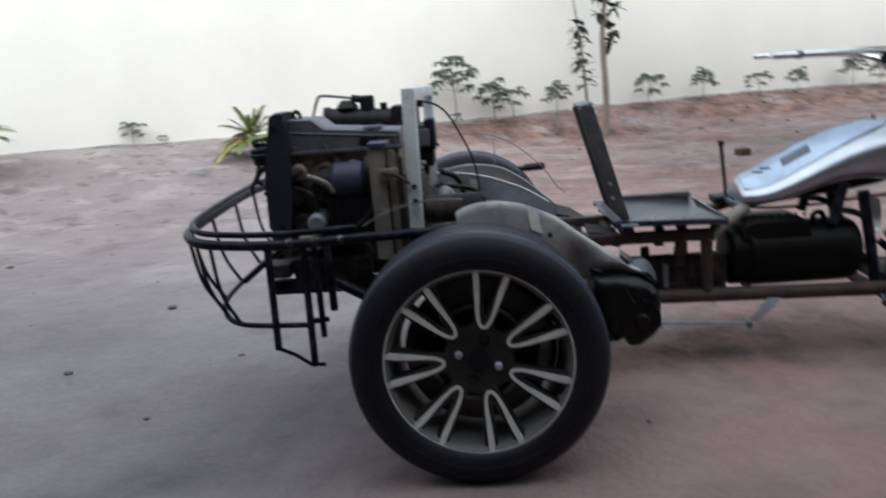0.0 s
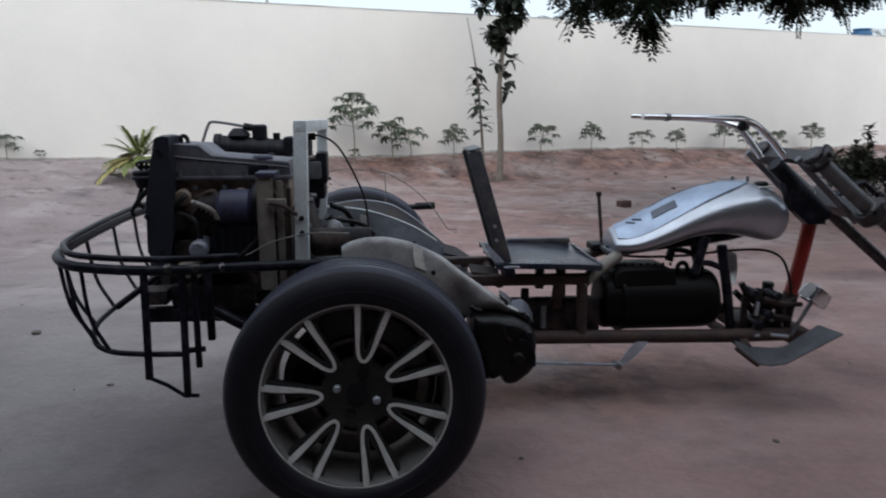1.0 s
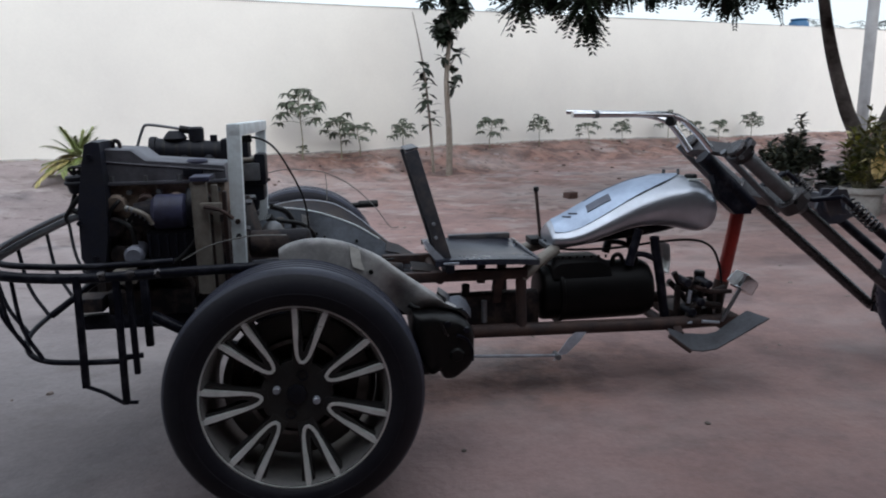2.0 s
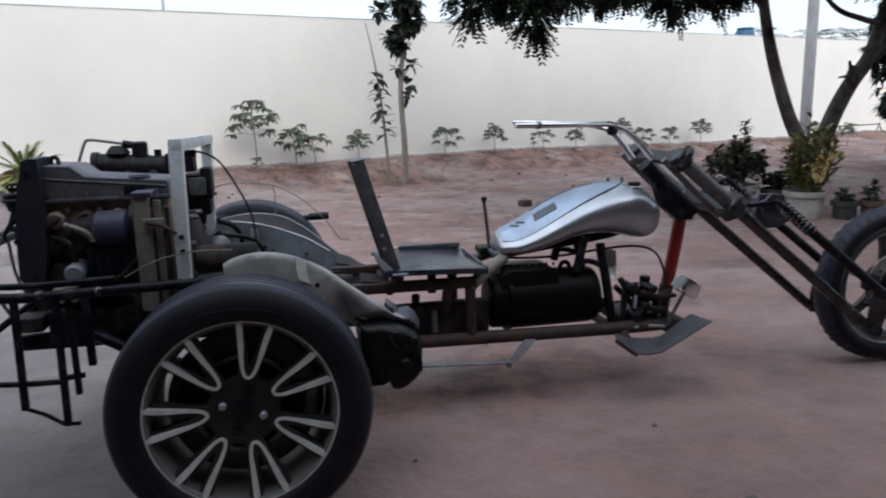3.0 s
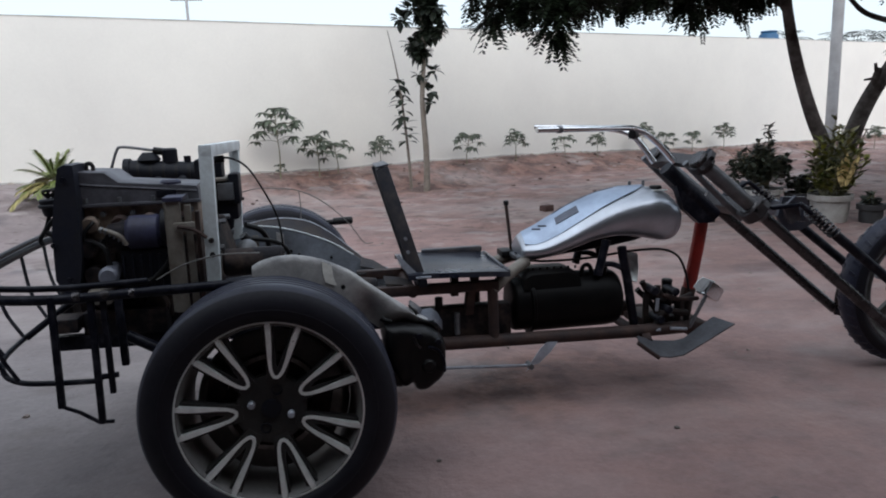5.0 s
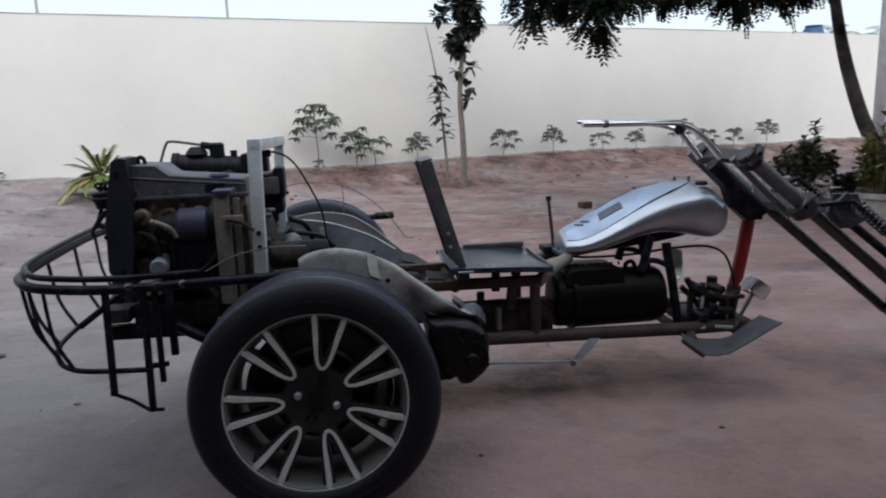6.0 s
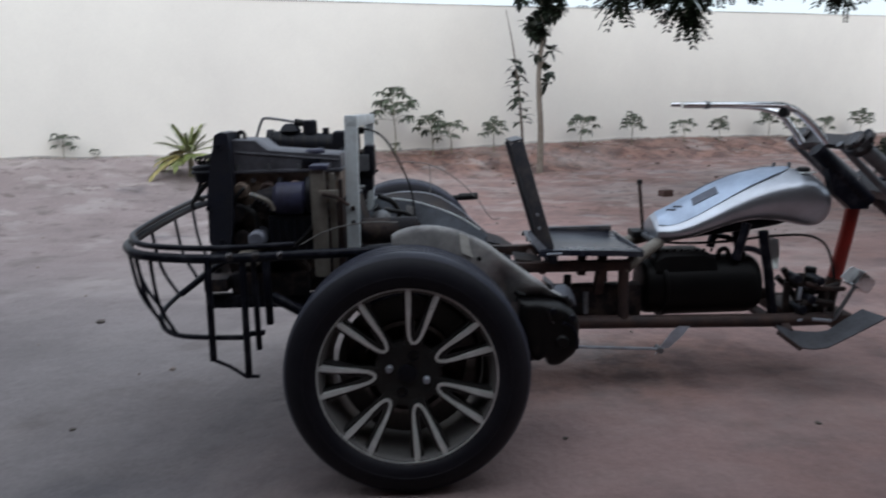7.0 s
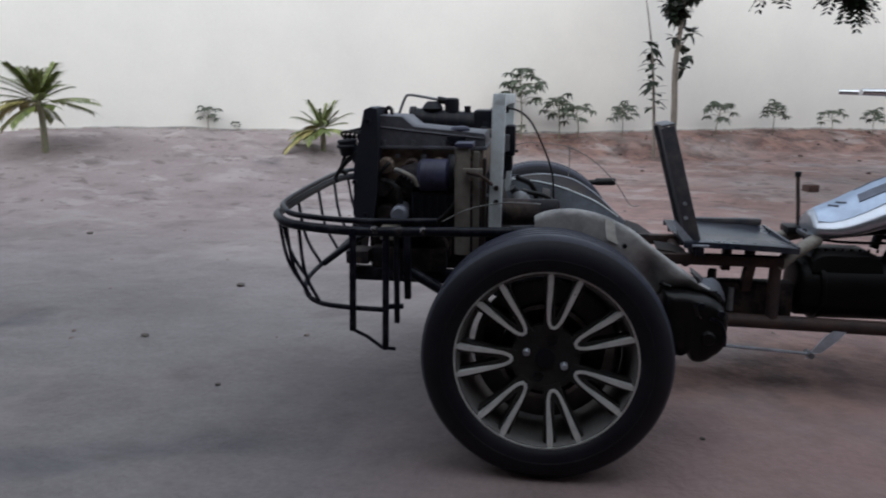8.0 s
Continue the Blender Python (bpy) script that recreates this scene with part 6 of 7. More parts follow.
def sapling():
    random.seed(5)
    x, y = 1.52, 6.92
    z = lay(x, y)
    t = thing("sapling", "slim young tree with grey stem and clumps of dark oval leaves", "tree", (x, y, z))
    trunk = [(x, y, z - 0.1), (x + 0.01, y, z + 0.5), (x - 0.015, y, z + 1.1), (x + 0.03, y, z + 1.7), (x - 0.02, y, z + 2.4), (x, y, z + 3.0)]
    part("trunk", tube(B(), trunk, 0.042, 10, 4, r_end=0.012), M["bark_pale"], t)
    x2, y2 = 1.36, 7.05
    thin = [(x2, y2, z - 0.1), (x2 - 0.04, y2, z + 0.6), (x2 - 0.09, y2, z + 1.15), (x2 - 0.15, y2, z + 1.55), (x2 - 0.22, y2, z + 1.9)]
    part("stem", tube(B(), thin, 0.020, 8, 4, r_end=0.004), M["bark_pale"], t)
    v, f = [], []
    clumps = [(x + 0.07, y, z + 1.05, 0.06, 10), (x + 0.10, y, z + 1.18, 0.05, 8), (x + 0.12, y, z + 1.42, 0.07, 16), (x + 0.03, y, z + 1.30, 0.05, 8), (x - 0.04, y, z + 1.38, 0.04, 6)]
    for k in range(46):
        h = rnd(1.62, 3.0)
        a, q = rnd(0, 6.28), rnd(0.0, 0.29)
        clumps.append((x + math.cos(a) * q, y + math.sin(a) * q, z + h, rnd(0.07, 0.11), 28))
    for cx, cy, cz, r, n in clumps:
        for k in range(n):
            d = Vector((random.gauss(0, 1), random.gauss(0, 1), random.gauss(0, 0.8))).normalized()
            leaf(v, f, Vector((cx, cy, cz)) + d * r * rnd(0.1, 0.8), d + Vector((0, 0, rnd(-0.4, 0.4))), Vector((0, 0, 1)), rnd(0.085, 0.12), rnd(0.07, 0.095), rnd(0.0, 0.4), 0.15)
    br = B()
    for cx, cy, cz, r, n in clumps[:4]:
        tube(br, [(x, y, cz - 0.2), ((x + cx) / 2, y, cz - 0.1), (cx, cy, cz)], 0.008, 6, r_end=0.004)
    part("twig", br, M["bark_pale"], t)["kind"] = "stuff"
    part("crown", leaves_mesh("crown", v, f, M["leaf_sap"]), None, t)
    v, f = [], []
    for p in smooth_path(thin, 8):
        if 0.55 < p.z - z < 1.35:
            for k in range(4):
                a = rnd(0, 6.28)
                leaf(v, f, Vector(p) + Vector((math.cos(a) * 0.03, math.sin(a) * 0.03, 0)), Vector((math.cos(a), math.sin(a), rnd(-0.6, 0.5))), Vector((0, 0, 1)), rnd(0.10, 0.16), rnd(0.07, 0.10), 0.3, 0.15)
    part("stem_leaves", leaves_mesh("stem_leaves", v, f, M["leaf_sap"]), None, t)


sapling()


def branch_tree(name, label, base, limbs, clumps, seed, leaf_n, leaf_len, material):
    """limbs: (points, radius, end radius); clumps: (centre, radius)."""
    random.seed(seed)
    t = thing(name, label, "tree", base)
    for k, (pts, r0, r1) in enumerate(limbs):
        part("trunk" if k == 0 else "limb", tube(B(), pts, r0, 12, 5, r_end=r1), M["bark"], t)
    v, f = [], []
    twigs = B()
    for c, r in clumps:
        c = Vector(c)
        for k in range(leaf_n):
            d = Vector((random.gauss(0, 1), random.gauss(0, 1), random.gauss(0, 1))).normalized()
            o = c + Vector((d.x * r, d.y * r, d.z * r * 0.7)) * (rnd(0.15, 1.0) ** 0.5)
            # a rosette of drooping leaves at a twig's end
            for j in range(5):
                b = rnd(0, 6.28)
                leaf(v, f, o, Vector((math.cos(b), math.sin(b), rnd(-0.9, 0.1))) + d * 0.4, Vector((0, 0, 1)), leaf_len * rnd(0.7, 1.2), leaf_len * rnd(0.36, 0.48), rnd(0.2, 0.6), n=2)
            if k % 4 == 0:
                tube(twigs, [c, (c + o) / 2 + Vector((0, 0, 0.05)), o], 0.010, 4, r_end=0.004)
    part("twigs", twigs, M["bark"], t)["kind"] = "stuff"
    part("crown", leaves_mesh("crown", v, f, material), None, t)
    return t


def spray(v, f, o, d, length, pairs, lw):
    """A drooping feather leaf: pairs of small leaflets along a rib."""
    d = d.normalized()
    side = d.cross(Vector((0, 0, 1)))
    side = side.normalized() if side.length > 1e-3 else Vector((1, 0, 0))
    for i in range(pairs):
        t = (i + 0.6) / pairs
        c = o + d * (length * t) - Vector((0, 0, 1)) * (0.3 * length * t * t)
        ll = length * 0.46 * (1 - 0.6 * abs(t - 0.4))
        for s in (-1, 1):
            e = (side * s + d * 0.45 + Vector((0, 0, rnd(-0.5, 0.1)))).normalized() * ll
            n = e.cross(d).cross(e).normalized() * lw
            b = len(v)
            v.extend([c, c + e * 0.45 + n, c + e, c + e * 0.5 - n])
            f.append((b, b + 1, b + 2, b + 3))


TX, TY = 5.68, 5.2
TZ = lay(TX, TY)
limbs = [
    ([(5.68, 5.2, TZ - 0.2), (5.62, 5.2, 0.35), (5.54, 5.2, 0.58), (5.42, 5.2, 0.80), (5.255, 5.2, 1.197), (5.10, 5.15, 1.55), (4.975, 5.1, 1.90), (4.7, 4.9, 2.5), (4.2, 4.6, 3.0)], 0.088, 0.04),
    ([(5.74, 5.2, TZ - 0.2), (5.80, 5.2, 0.35), (5.88, 5.2, 0.565), (5.99, 5.2, 0.84), (6.15, 5.2, 1.12), (6.37, 5.2, 1.42), (6.50, 5.2, 1.85), (6.60, 5.15, 2.2), (6.9, 5.0, 3.0)], 0.105, 0.055),
    ([(6.40, 5.2, 1.45), (6.75, 5.25, 1.65), (7.3, 5.3, 1.8), (8.0, 5.3, 2.2)], 0.06, 0.03),
    ([(6.14, 5.15, 1.10), (6.05, 5.10, 1.19), (6.07, 5.08, 1.31)], 0.045, 0.034),
    ([(6.06, 5.10, 1.20), (5.98, 5.08, 1.20), (5.90, 5.08, 1.19)], 0.02, 0.010),
    ([(6.06, 5.09, 1.24), (6.02, 5.07, 1.30), (6.01, 5.07, 1.36)], 0.022, 0.014),
    ([(6.46, 5.2, 1.75), (6.2, 5.15, 1.79), (5.79, 5.05, 1.88), (5.4, 4.9, 2.1)], 0.035, 0.02),
    ([(4.95, 5.1, 1.95), (4.0, 4.6, 2.15), (3.0, 4.1, 2.05), (2.2, 3.7, 1.8)], 0.045, 0.012),
    ([(4.9, 5.1, 2.1), (4.2, 4.0, 2.2), (3.5, 3.2, 2.05)], 0.04, 0.012)]
random.seed(21)
tree = thing("shade_tree", "spreading dark feathery-leaved shade tree with forked trunk and low canopy", "tree", (TX, TY, TZ))
for k, (pts, r0, r1) in enumerate(limbs):
    part("trunk" if k == 0 else "limb", tube(B(), pts, r0, 12, 5, r_end=r1), M["bark"], tree)
v, f = [], []
twigs = B()
# bunches: hanging tips at the rim, then the body of the canopy
bunches = [((1.98, 3.58, 1.68), 0.13, 40), ((2.0, 3.6, 1.56), 0.08, 24), ((2.05, 3.65, 1.84), 0.24, 60), ((1.58, 3.8, 1.71), 0.10, 26), ((1.66, 3.9, 1.88), 0.20, 50), ((2.45, 3.9, 1.95), 0.22, 60), ((3.22, 3.9, 1.79), 0.11, 28), ((3.4, 4.0, 1.98), 0.24, 60), ((4.0, 4.2, 1.97), 0.2, 50), ((2.85, 3.8, 1.97), 0.22, 60)]
for k in range(190):
    a, q = rnd(0, 6.28), rnd(0, 1) ** 0.5
    x, y = 4.95 + math.cos(a) * q * 3.35, 4.5 + math.sin(a) * q * 1.5
    s = x - 0.67 * (y - 4.2)
    lift = 0.42 * step(4.0, 4.3, s) * (1 - 0.6 * step(5.2, 5.6, s))  # the open gap above the fork
    bunches.append(((x, y, 2.10 + lift + 0.12 * noise.noise((x, y, 2.0)) + rnd(0, 0.32)), rnd(0.22, 0.34), 44))
for k in range(200):  # upper crown out of view, added to shade the ground
    bunches.append(((rnd(4.6, 11.0), rnd(0.4, 4.2), rnd(2.75, 3.5)), rnd(0.36, 0.50), 40))
for c, r, n in bunches:
    c = Vector(c)
    for k in range(n):
        d = Vector((random.gauss(0, 1), random.gauss(0, 1), random.gauss(0, 0.8))).normalized()
        o = c + d * r * rnd(0.1, 0.85)
        spray(v, f, o, Vector((d.x + rnd(-0.4, 0.4), d.y + rnd(-0.4, 0.4), d.z * 0.3 - rnd(0.0, 1.0))), rnd(0.11, 0.19), 8, 0.0125)
    tube(twigs, [c + Vector((0.1, 0.15, 0.5)), c + Vector((0.03, 0.05, 0.2)), c - Vector((0, 0, r * 0.6))], 0.010, 4, r_end=0.003)
# fingers: drooping shoots hung with feather leaves along the near rim
for k in range(60):
    x, y = rnd(1.55, 4.15), rnd(3.4, 4.5)
    o = Vector((x, y, rnd(1.98, 2.12) + 0.16 * step(2.2, 2.7, x)))
    lean, ln = Vector((rnd(-0.7, 0.2), rnd(-0.4, 0.3), -1)).normalized(), rnd(0.12, 0.34)
    tube(twigs, [o + Vector((0.1, 0.1, 0.2)), o, o + lean * ln], 0.006, 4, r_end=0.002)
    for i in range(9):
        d = Vector((rnd(-1, 1), rnd(-1, 1), rnd(-1.2, -0.1)))
        spray(v, f, o + lean * (ln * i / 8), d, rnd(0.09, 0.15), 7, 0.0125)
part("twigs", twigs, M["bark"], tree)["kind"] = "stuff"
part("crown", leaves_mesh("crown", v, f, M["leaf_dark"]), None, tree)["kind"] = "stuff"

BX, BY = 8.95, 6.15
limbs = [([(BX, BY, -0.1), (BX + 0.1, BY, 0.8), (BX - 0.1, BY, 1.8), (BX, BY, 3.0)], 0.12, 0.04), ([(BX, BY, 0.7), (BX - 0.4, BY, 1.2), (BX - 0.8, BY, 1.7)], 0.05, 0.02)]
clumps = []
for k in range(150):
    a, q, h = rnd(0, 6.28), rnd(0, 1) ** 0.5, rnd(0.75, 2.6)
    w = 1.05 * (0.75 + 0.25 * step(0.7, 1.3, h))
    clumps.append(((BX + math.cos(a) * q * w, BY + math.sin(a) * q * w, h), rnd(0.26, 0.40)))
for k in range(84):
    a, q = rnd(0, 6.28), rnd(0, 1) ** 0.5
    clumps.append(((BX + 0.05 + math.cos(a) * q * 0.78, BY + math.sin(a) * q * 0.70, rnd(0.05, 0.62)), rnd(0.20, 0.30)))
branch_tree("dark_tree", "dense dark green tree leafy down to the ground", (BX, BY, 0), limbs, clumps, 23, 52, 0.14, M["leaf_dense"])


# ---- pots ----
def pot(name, label, x, y, r_top, r_bot, h, material):
    t = thing(name, label, "plant pot", (x, y, lay(x, y)), group="pots under the tree")
    z = lay(x, y) - 0.01
    prof = [(0.001, 0), (r_bot, 0), (r_bot + (r_top - r_bot) * 0.5, h * 0.5), (r_top - 0.01, h - 0.05), (r_top + 0.012, h - 0.045), (r_top + 0.014, h), (r_top - 0.012, h), (r_top - 0.02, h - 0.05), (0.001, h - 0.05)]
    part("pot_body", lathe(B(), prof, 40, False), material, t, m=Matrix.Translation((x, y, z)) @ pose(0, 0, 0, 90, 0, 0))
    part("soil", cyl(B(), (x, y, z + h - 0.06), (x, y, z + h - 0.04), r_top - 0.015, n=24), M["soil"], t)
    return t, z + h - 0.04


def croton(t, x, y, z, h, w, n, material, seed, lw=0.05, size=1.0):
    random.seed(seed)
    stems = B()
    v, f = [], []
    for k in range(n):
        a, q = rnd(0, 6.28), rnd(0.1, 1)
        tip = Vector((x + math.cos(a) * w * q, y + math.sin(a) * w * q, z + h * rnd(0.45, 1.0) * (1.1 - 0.4 * q)))
        tube(stems, [(x + math.cos(a) * 0.03, y + math.sin(a) * 0.03, z - 0.03), ((x + tip.x) / 2, (y + tip.y) / 2, z + (tip.z - z) * 0.6), tip], 0.006, 5, r_end=0.003)
        for j in range(9):
            b = rnd(0, 6.28)
            o = tip - Vector((0, 0, rnd(0, 0.14)))
            leaf(v, f, o, Vector((math.cos(b), math.sin(b), rnd(0.0, 1.2))), Vector((0, 0, 1)), size * rnd(0.10, 0.2), lw * rnd(0.7, 1.2), rnd(0.1, 0.5))
    part("stem_clump", stems, M["stem"], t)["kind"] = "stuff"
    part("foliage", leaves_mesh("foliage", v, f, material), None, t)


def fan_plant(t, x, y, z, seed):
    """Upright variegated fronds fanning out of one pot, some with pale centres."""
    random.seed(seed)
    stems = B()
    v, f, pv, pf = [], [], [], []
    for k in range(42):
        a = 2.4 * k
        q = (k / 41.0) ** 0.6
        tip = Vector((x + 0.04 + math.cos(a) * 0.25 * q, y + math.sin(a) * 0.20 * q, z + (0.74 - 0.38 * q) * rnd(0.7, 1.05)))
        low = Vector((x + math.cos(a) * 0.05, y + math.sin(a) * 0.05, z - 0.03))
        rib = [low, low.lerp(tip, 0.45) + Vector((math.cos(a), math.sin(a), 0)) * 0.02 * q, tip]
        tube(stems, rib, 0.006, 5, 3, r_end=0.003)
        line = smooth_path(rib, 8)
        pale = k % 6 == 4
        for j, p in enumerate(line[int(len(line) * 0.30)::2]):
            for s in (-1, 1):
                b = a + s * rnd(0.9, 1.5)
                d = Vector((math.cos(b), math.sin(b), rnd(0.1, 1.0)))
                leaf(pv if pale and j < 7 else v, pf if pale and j < 7 else f, Vector(p), d, Vector((0, 0, 1)), rnd(0.08, 0.16), rnd(0.034, 0.054), rnd(0.0, 0.35), n=2)
    part("stem_clump", stems, M["stem"], t)["kind"] = "stuff"
    part("foliage", leaves_mesh("foliage", v, f, M["leaf_yellow"]), None, t)
    v2, f2 = [], []
    for k in range(6):
        leaf(v2, f2, Vector((x - 0.01 + 0.012 * k, y - 0.14, z + 0.12 + 0.05 * (k % 3))), Vector((0.25 * (k - 2.5), -0.2, 1.6)), Vector((0, -1, 0)), 0.20, 0.065, 0.1, n=3)
    part("flower_bract", leaves_mesh("flower_bract", v2, f2, M["bract"]), None, t, "pale peach flower bract")
    part("pale_leaves", leaves_mesh("pale_leaves", pv, pf, M["leaf_pale"]), None, t, "cream variegated leaves")


t, z = pot("white_flower_pot", "round off-white concrete flower pot with yellow-green croton", 4.485, 3.70, 0.165, 0.14, 0.235, M["pot_white"])
fan_plant(t, 4.485, 3.70, z, 31)
t, z = pot("grey_flower_pot", "grey concrete flower pot with bushy dark shrub", 4.125, 4.15, 0.18, 0.15, 0.26, M["pot_grey"])
croton(t, 4.115, 4.15, z + 0.05, 0.41, 0.26, 170, M["leaf_shrub"], 32, 0.045, 0.42)
croton(t, 4.21, 4.17, z, 0.66, 0.07, 6, M["leaf_shrub"], 39, 0.05, 0.6)
t, z = pot("black_flower_pot", "black plastic pot with small dark plant", 4.46, 4.02, 0.14, 0.11, 0.22, M["pot_black"])
croton(t, 4.46, 4.02, z, 0.22, 0.14, 26, M["leaf_shrub"], 33, 0.06, 0.5)
t, z = pot("small_black_pot", "small black pot with low dark plant", 4.72, 3.50, 0.10, 0.085, 0.17, M["pot_black"])
croton(t, 4.72, 3.50, z, 0.20, 0.07, 9, M["leaf_shrub"], 34, 0.055, 0.42)
t, z = pot("clay_flower_pot", "small reddish clay pot with low dark plant", 4.91, 3.42, 0.085, 0.07, 0.17, M["pot_clay"])
croton(t, 4.91, 3.42, z, 0.22, 0.07, 9, M["leaf_shrub"], 35, 0.055, 0.42)


def build_trestle():
    """A rusty bar laid on two crossed sticks close to the wall."""
    a, b = wall_at(11.25, 0.35), wall_at(12.7, 0.35)
    za, zb = lay(a.x, a.y) + 0.18, lay(b.x, b.y) + 0.18
    t = thing("trestle", "low rusty bar on crossed sticks beside the wall", "trestle", (a.x, a.y, za - 0.18))
    part("bar", tube(B(), [(a.x - 0.10, a.y, za), (b.x, b.y, zb)], 0.011, 8), M["frame"], t)
    for p, z in ((a, za), (b, zb)):
        for k in (-1, 1):
            part("leg", tube(B(), [(p.x - 0.09 * k, p.y + 0.02 * k, z - 0.22), (p.x + 0.02 * k, p.y, z + 0.02)], 0.013, 8), M["bark"], t)


build_trestle()


def small_palm(x, y, h, n, seed, label, yellow, crown, reach):
    """crown: height of the growing point as a part of h; reach: length of the fronds as a part of h."""
    random.seed(seed)
    z = lay(x, y)
    t = thing("small_palm", label, "plant", (x, y, z))
    part("trunk", tube(B(), [(x, y, z - 0.05), (x + 0.01, y, z + h * crown * 0.5), (x, y, z + h * crown)], 0.032, 8, 3, r_end=0.026), M["stem"], t)
    for k in range(n):
        low = k < yellow
        a = rnd(2.2, 4.1) if low else 2.4 * k + rnd(-0.4, 0.4)
        up = rnd(-0.15, 0.5) if low else rnd(0.2, 2.6) if k % (5 if h < 0.8 else 9) else rnd(-0.3, 0.2)
        d = Vector((math.cos(a), math.sin(a), up)).normalized()
        o = Vector((x, y, z + h * crown * rnd(0.92, 1.05)))
        Ln = h * reach * rnd(0.65, 1.15)
        v, f = [], []
        spine = [o + d * (Ln * s / 15) - Vector((0, 0, 1)) * ((0.45 if low else 0.20) * Ln * (s / 15) ** 2) for s in range(16)]
        for s in range(3, 16):
            dd = (spine[s] - spine[s - 1]).normalized()
            side = dd.cross(Vector((0, 0, 1))).normalized()
            for sg in (-1, 1):
                leaf(v, f, spine[s], dd * 1.1 + side * sg * 0.8, Vector((0, 0, 1)), Ln * rnd(0.22, 0.34), 0.011 + 0.017 * h, 0.3, n=2)
        w = part("frond", leaves_mesh("frond", v, f, M["leaf_dry"] if low else M["leaf_palm"]), None, t)
        part("rib", tube(B(), spine, 0.004, 5, r_end=0.002), M["stem"], w)


small_palm(-2.20, 5.55, 0.64, 36, 41, "small bushy palm with yellowing lower fronds", 8, 0.34, 0.52)
small_palm(-4.62, 4.62, 0.97, 46, 42, "young palm with green fronds and yellow dead ones at its foot", 10, 0.48, 0.46)


# ---- behind the wall ----
def utility_pole(x, y, z, h, name, label, arm):
    t = thing(name, label, "pole", (x, y, z))
    part("post", tube(B(), [(x, y, z - 0.3), (x, y, z + h)], 0.092, 14, r_end=0.078), M["concrete"], t)
    if arm:
        part("cross_arm", box(B(), (x - 0.9, y - 0.05, z + h - 0.45), (x + 0.9, y + 0.05, z + h - 0.35), 0.01), M["concrete"], t)
        for k in (-0.8, -0.3, 0.3, 0.8):
            part("insulator", cyl(B(), (x + k, y, z + h - 0.35), (x + k, y, z + h - 0.18), 0.045, n=10), M["stone"], t)
    return t


utility_pole(8.6, 8.94, 0.1, 7.0, "lamp_post", "plain round grey concrete post in front of the wall", False)
utility_pole(-6.35, 45.0, 0, 8.3, "power_pole", "distant concrete power pole with cross arm", True)
utility_pole(-17.1, 45.0, 0, 9.6, "power_pole", "distant concrete power pole", False)
for k in range(3):
    a, b = Vector((-40 + 0.5 * k, 50, 9.9)), Vector((-7.15 + 0.8 * k, 45, 8.1))
    w = new("power_line", mesh_of("power_line", tube(B(), [a, (a + b) / 2 - Vector((0, 0, 0.5)), b], 0.02, 5, 8), M["hose"]))
    tagged(w, "thin dark overhead power line", "cable", group="power lines")

t = thing("water_tank", "blue plastic roof water tank beyond the wall", "water tank", (21.7, 30.0, 0))
part("tank_stand", tube(B(), [(21.7, 30, 0), (21.7, 30, 3.45)], 0.3, 12), M["concrete"], t)
part("tank_body", cyl(B(), (21.7, 30, 3.45), (21.7, 30, 4.05), 0.5, 0.42, n=24, bevel=0.1), M["blue_tank"], t)
part("tank_lid", cyl(B(), (21.7, 30, 4.05), (21.7, 30, 4.13), 0.38, n=24, bevel=0.05), M["blue_tank"], t)


def far_palm(x, y, h, seed, reach=1.4):
    random.seed(seed)
    t = thing("palm_tree", "distant palm tree beyond the wall", "tree", (x, y, 0), group="distant palms")
    part("trunk", tube(B(), [(x, y, -0.2), (x + 0.15, y, h * 0.5), (x, y, h)], 0.16, 8, 4, r_end=0.1), M["bark_pale"], t)
    v, f = [], []
    for k in range(22):
        a, up = 2.4 * k, rnd(-0.2, 1.6)
        d = Vector((math.cos(a), math.sin(a), up)).normalized()
        sp = [Vector((x, y, h)) + d * (reach * s / 6) - Vector((0, 0, 1)) * (0.4 * reach * (s / 6) ** 2) for s in range(7)]
        for s in range(1, 7):
            dd = (sp[s] - sp[s - 1]).normalized()
            side = dd.cross(Vector((0, 0, 1))).normalized()
            for sg in (-1, 1):
                leaf(v, f, sp[s], dd + side * sg, Vector((0, 0, 1)), 0.3 * reach, 0.05 * reach + 0.01, 0.4, n=2)
    part("crown", leaves_mesh("crown", v, f, M["leaf_sap"]), None, t)


far_palm(7.6, 30.0, 4.28, 51, 0.75)
far_palm(23.4, 31.0, 3.75, 52, 1.1)
far_palm(27.5, 30.0, 3.5, 53)
far_palm(25.4, 30.0, 3.5, 54, 1.2)


# ---- litter on the sand ----
def stone(x, y, s, seed, name="stone", label="small dark stone lying on the sand", material="stone"):
    random.seed(seed)
    bm = B()
    bmesh.ops.create_icosphere(bm, subdivisions=2, radius=s)
    for v in bm.verts:
        v.co *= 1 + 0.35 * noise.noise(v.co * (1.3 / s) + Vector((seed, 0, 0)))
        v.co.z *= 0.45
    ob = new(name, mesh_of(name, bm, M[material]))
    ob.matrix_basis = pose(x, y, lay(x, y) + s * 0.3, 0, 0, rnd(0, 360))
    return tagged(ob, label, "stone", group="stones on the sand")


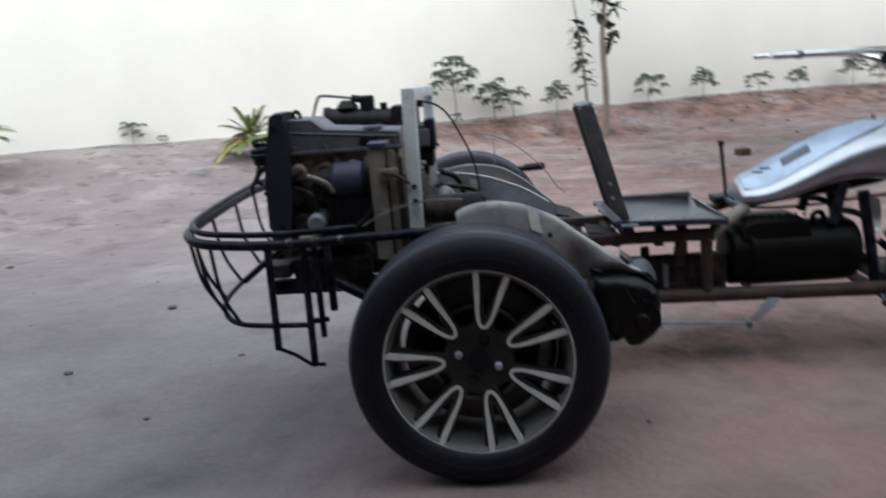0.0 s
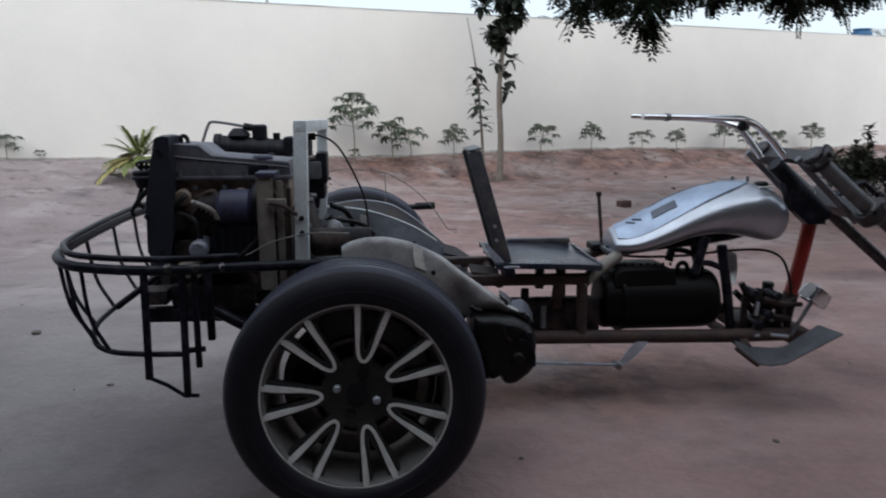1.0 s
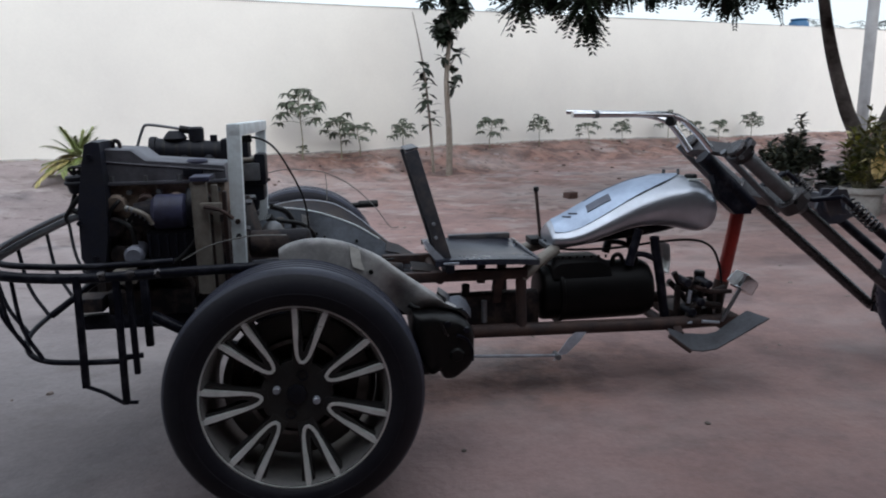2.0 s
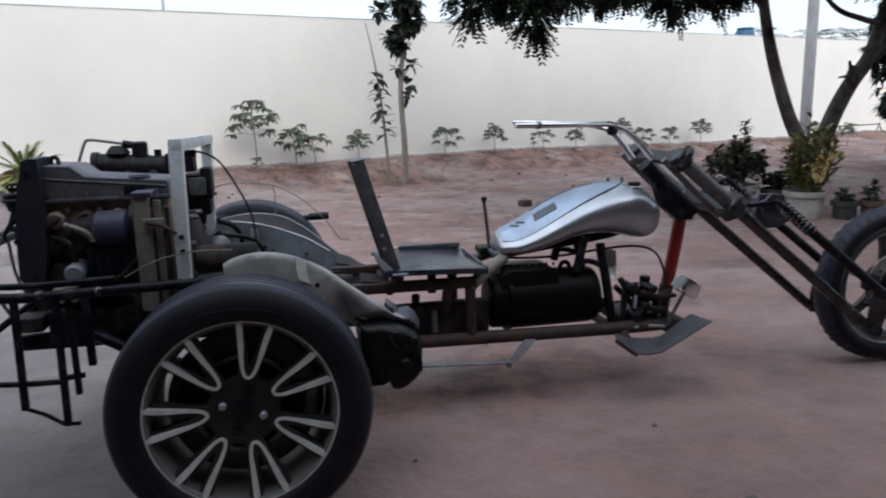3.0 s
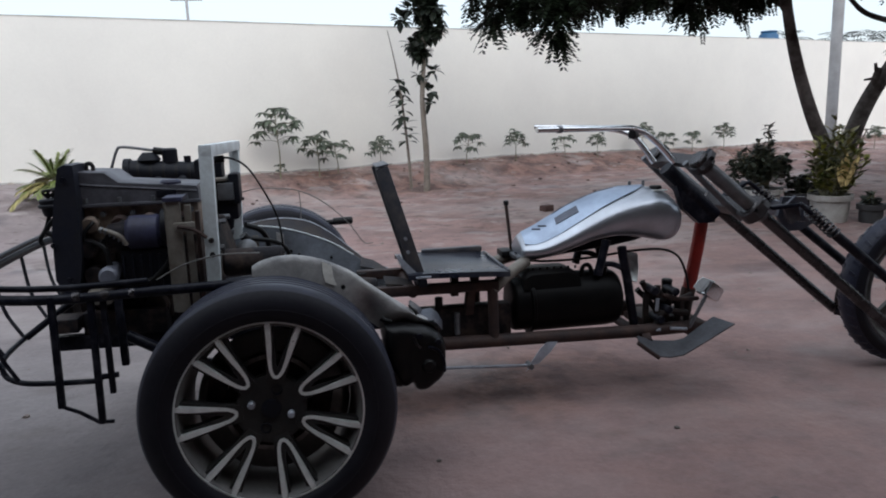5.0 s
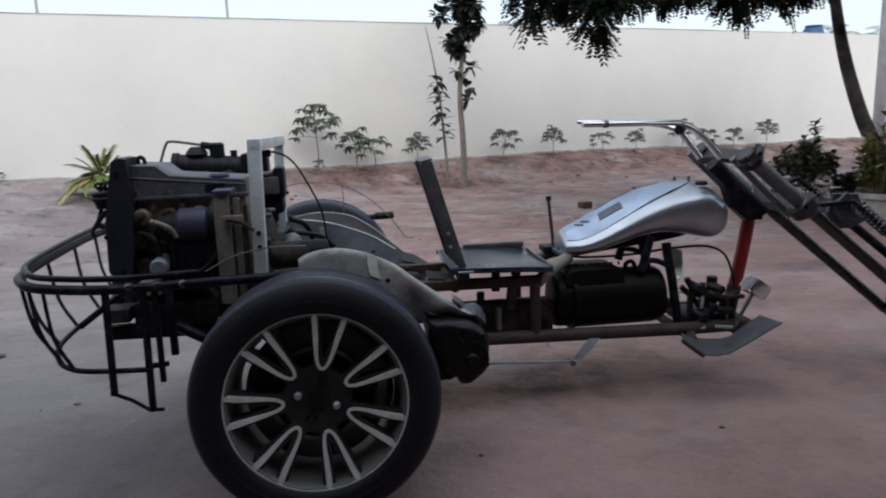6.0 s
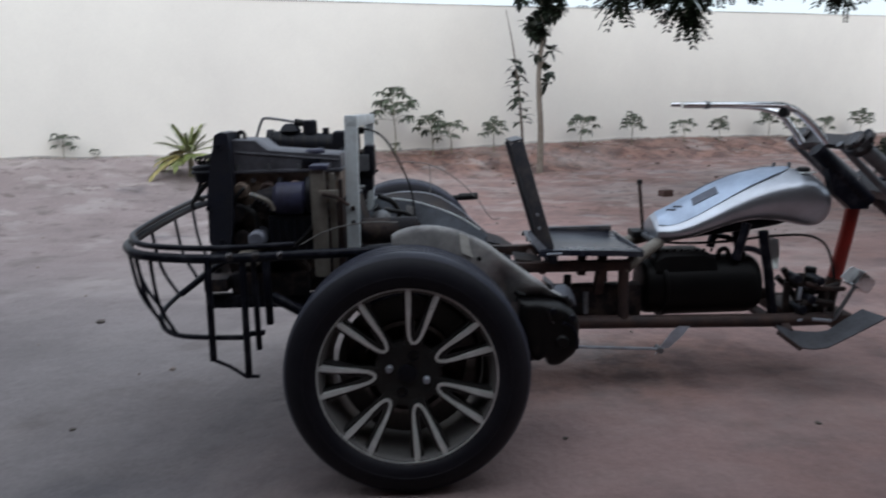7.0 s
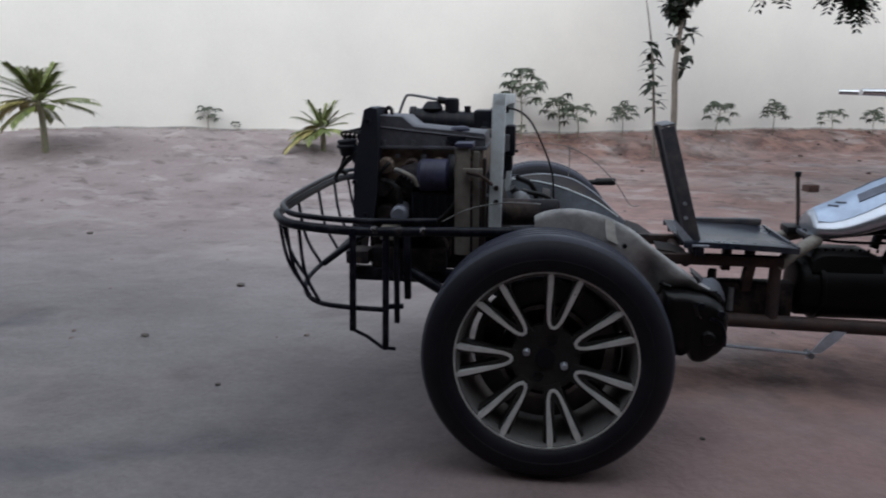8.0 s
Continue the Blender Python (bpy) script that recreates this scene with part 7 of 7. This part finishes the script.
b = B()
box(b, (-0.06, -0.04, -0.01), (0.06, 0.04, 0.058), 0.008)
for k in (-0.035, 0.035):
    box(b, (k - 0.016, -0.043, 0.015), (k + 0.016, -0.039, 0.042), 0.002)
br = new("brick", mesh_of("brick", b, M["brick"]))
br.matrix_basis = pose(2.36, 4.9, lay(2.36, 4.9), 0, 0, 25)
tagged(br, "broken clay brick lying on the sand", "brick")

for i, (x, y, s) in enumerate([(-1.578, 0.87, 0.017), (-1.091, 0.465, 0.011), (-1.509, 1.673, 0.022), (-2.897, 2.568, 0.02), (1.28, -0.18, 0.016), (1.252, 0.29, 0.010), (0.46, 0.26, 0.008), (1.9, 1.9, 0.02)]):
    stone(x, y, s, 60 + i)


def scatter(name, label, category, n, spot, size, material, seed):
    """Many small lumps as one joined object."""
    random.seed(seed)
    verts, faces = [], []
    for i in range(n):
        x, y = spot()
        s = size()
        z = lay(x, y)
        base = len(verts)
        ring = 6
        for lev, (rr, hh) in enumerate(((1.0, -0.3), (0.95, 0.25), (0.55, 0.62))):
            for j in range(ring):
                a = 2 * math.pi * j / ring + 0.3 * lev
                k = s * rr * rnd(0.7, 1.25)
                verts.append((x + k * math.cos(a), y + k * math.sin(a), z + s * hh * rnd(0.7, 1.2)))
        for lev in range(2):
            for j in range(ring):
                a, b = base + lev * ring + j, base + lev * ring + (j + 1) % ring
                faces.append((a, b, b + ring, a + ring))
        faces.append(tuple(base + 2 * ring + j for j in range(ring)))
    me = bpy.data.meshes.new(name)
    me.from_pydata(verts, [], faces)
    me.materials.append(M[material])
    tagged(new(name, me), label, category, kind="stuff")


def at_foot():
    p = wall_at(rnd(-6, 12), rnd(0.0, 0.12))
    return p.x, p.y


def on_bank():
    p = wall_at(rnd(-1, 9), abs(random.gauss(0, 0.9)) + 0.05)
    return p.x, p.y


def on_sand():
    while True:
        x, y = rnd(-6, 6), rnd(0.8, 7.0)
        if before_wall(x, y) > 0.8:
            return x, y


scatter("rubble", "pale mortar rubble along the foot of the wall", "rubble", 340, at_foot, lambda: rnd(0.008, 0.035), "rubble", 71)
scatter("earth_clods", "dark reddish clods of earth on the bank", "earth", 260, on_bank, lambda: 0.005 + 0.028 * rnd(0, 1) ** 5, "clod", 72)
scatter("sand_lumps", "small lumps of sand and grit in the yard", "sand", 260, on_sand, lambda: 0.004 + 0.014 * rnd(0, 1) ** 3, "sandlump", 73)
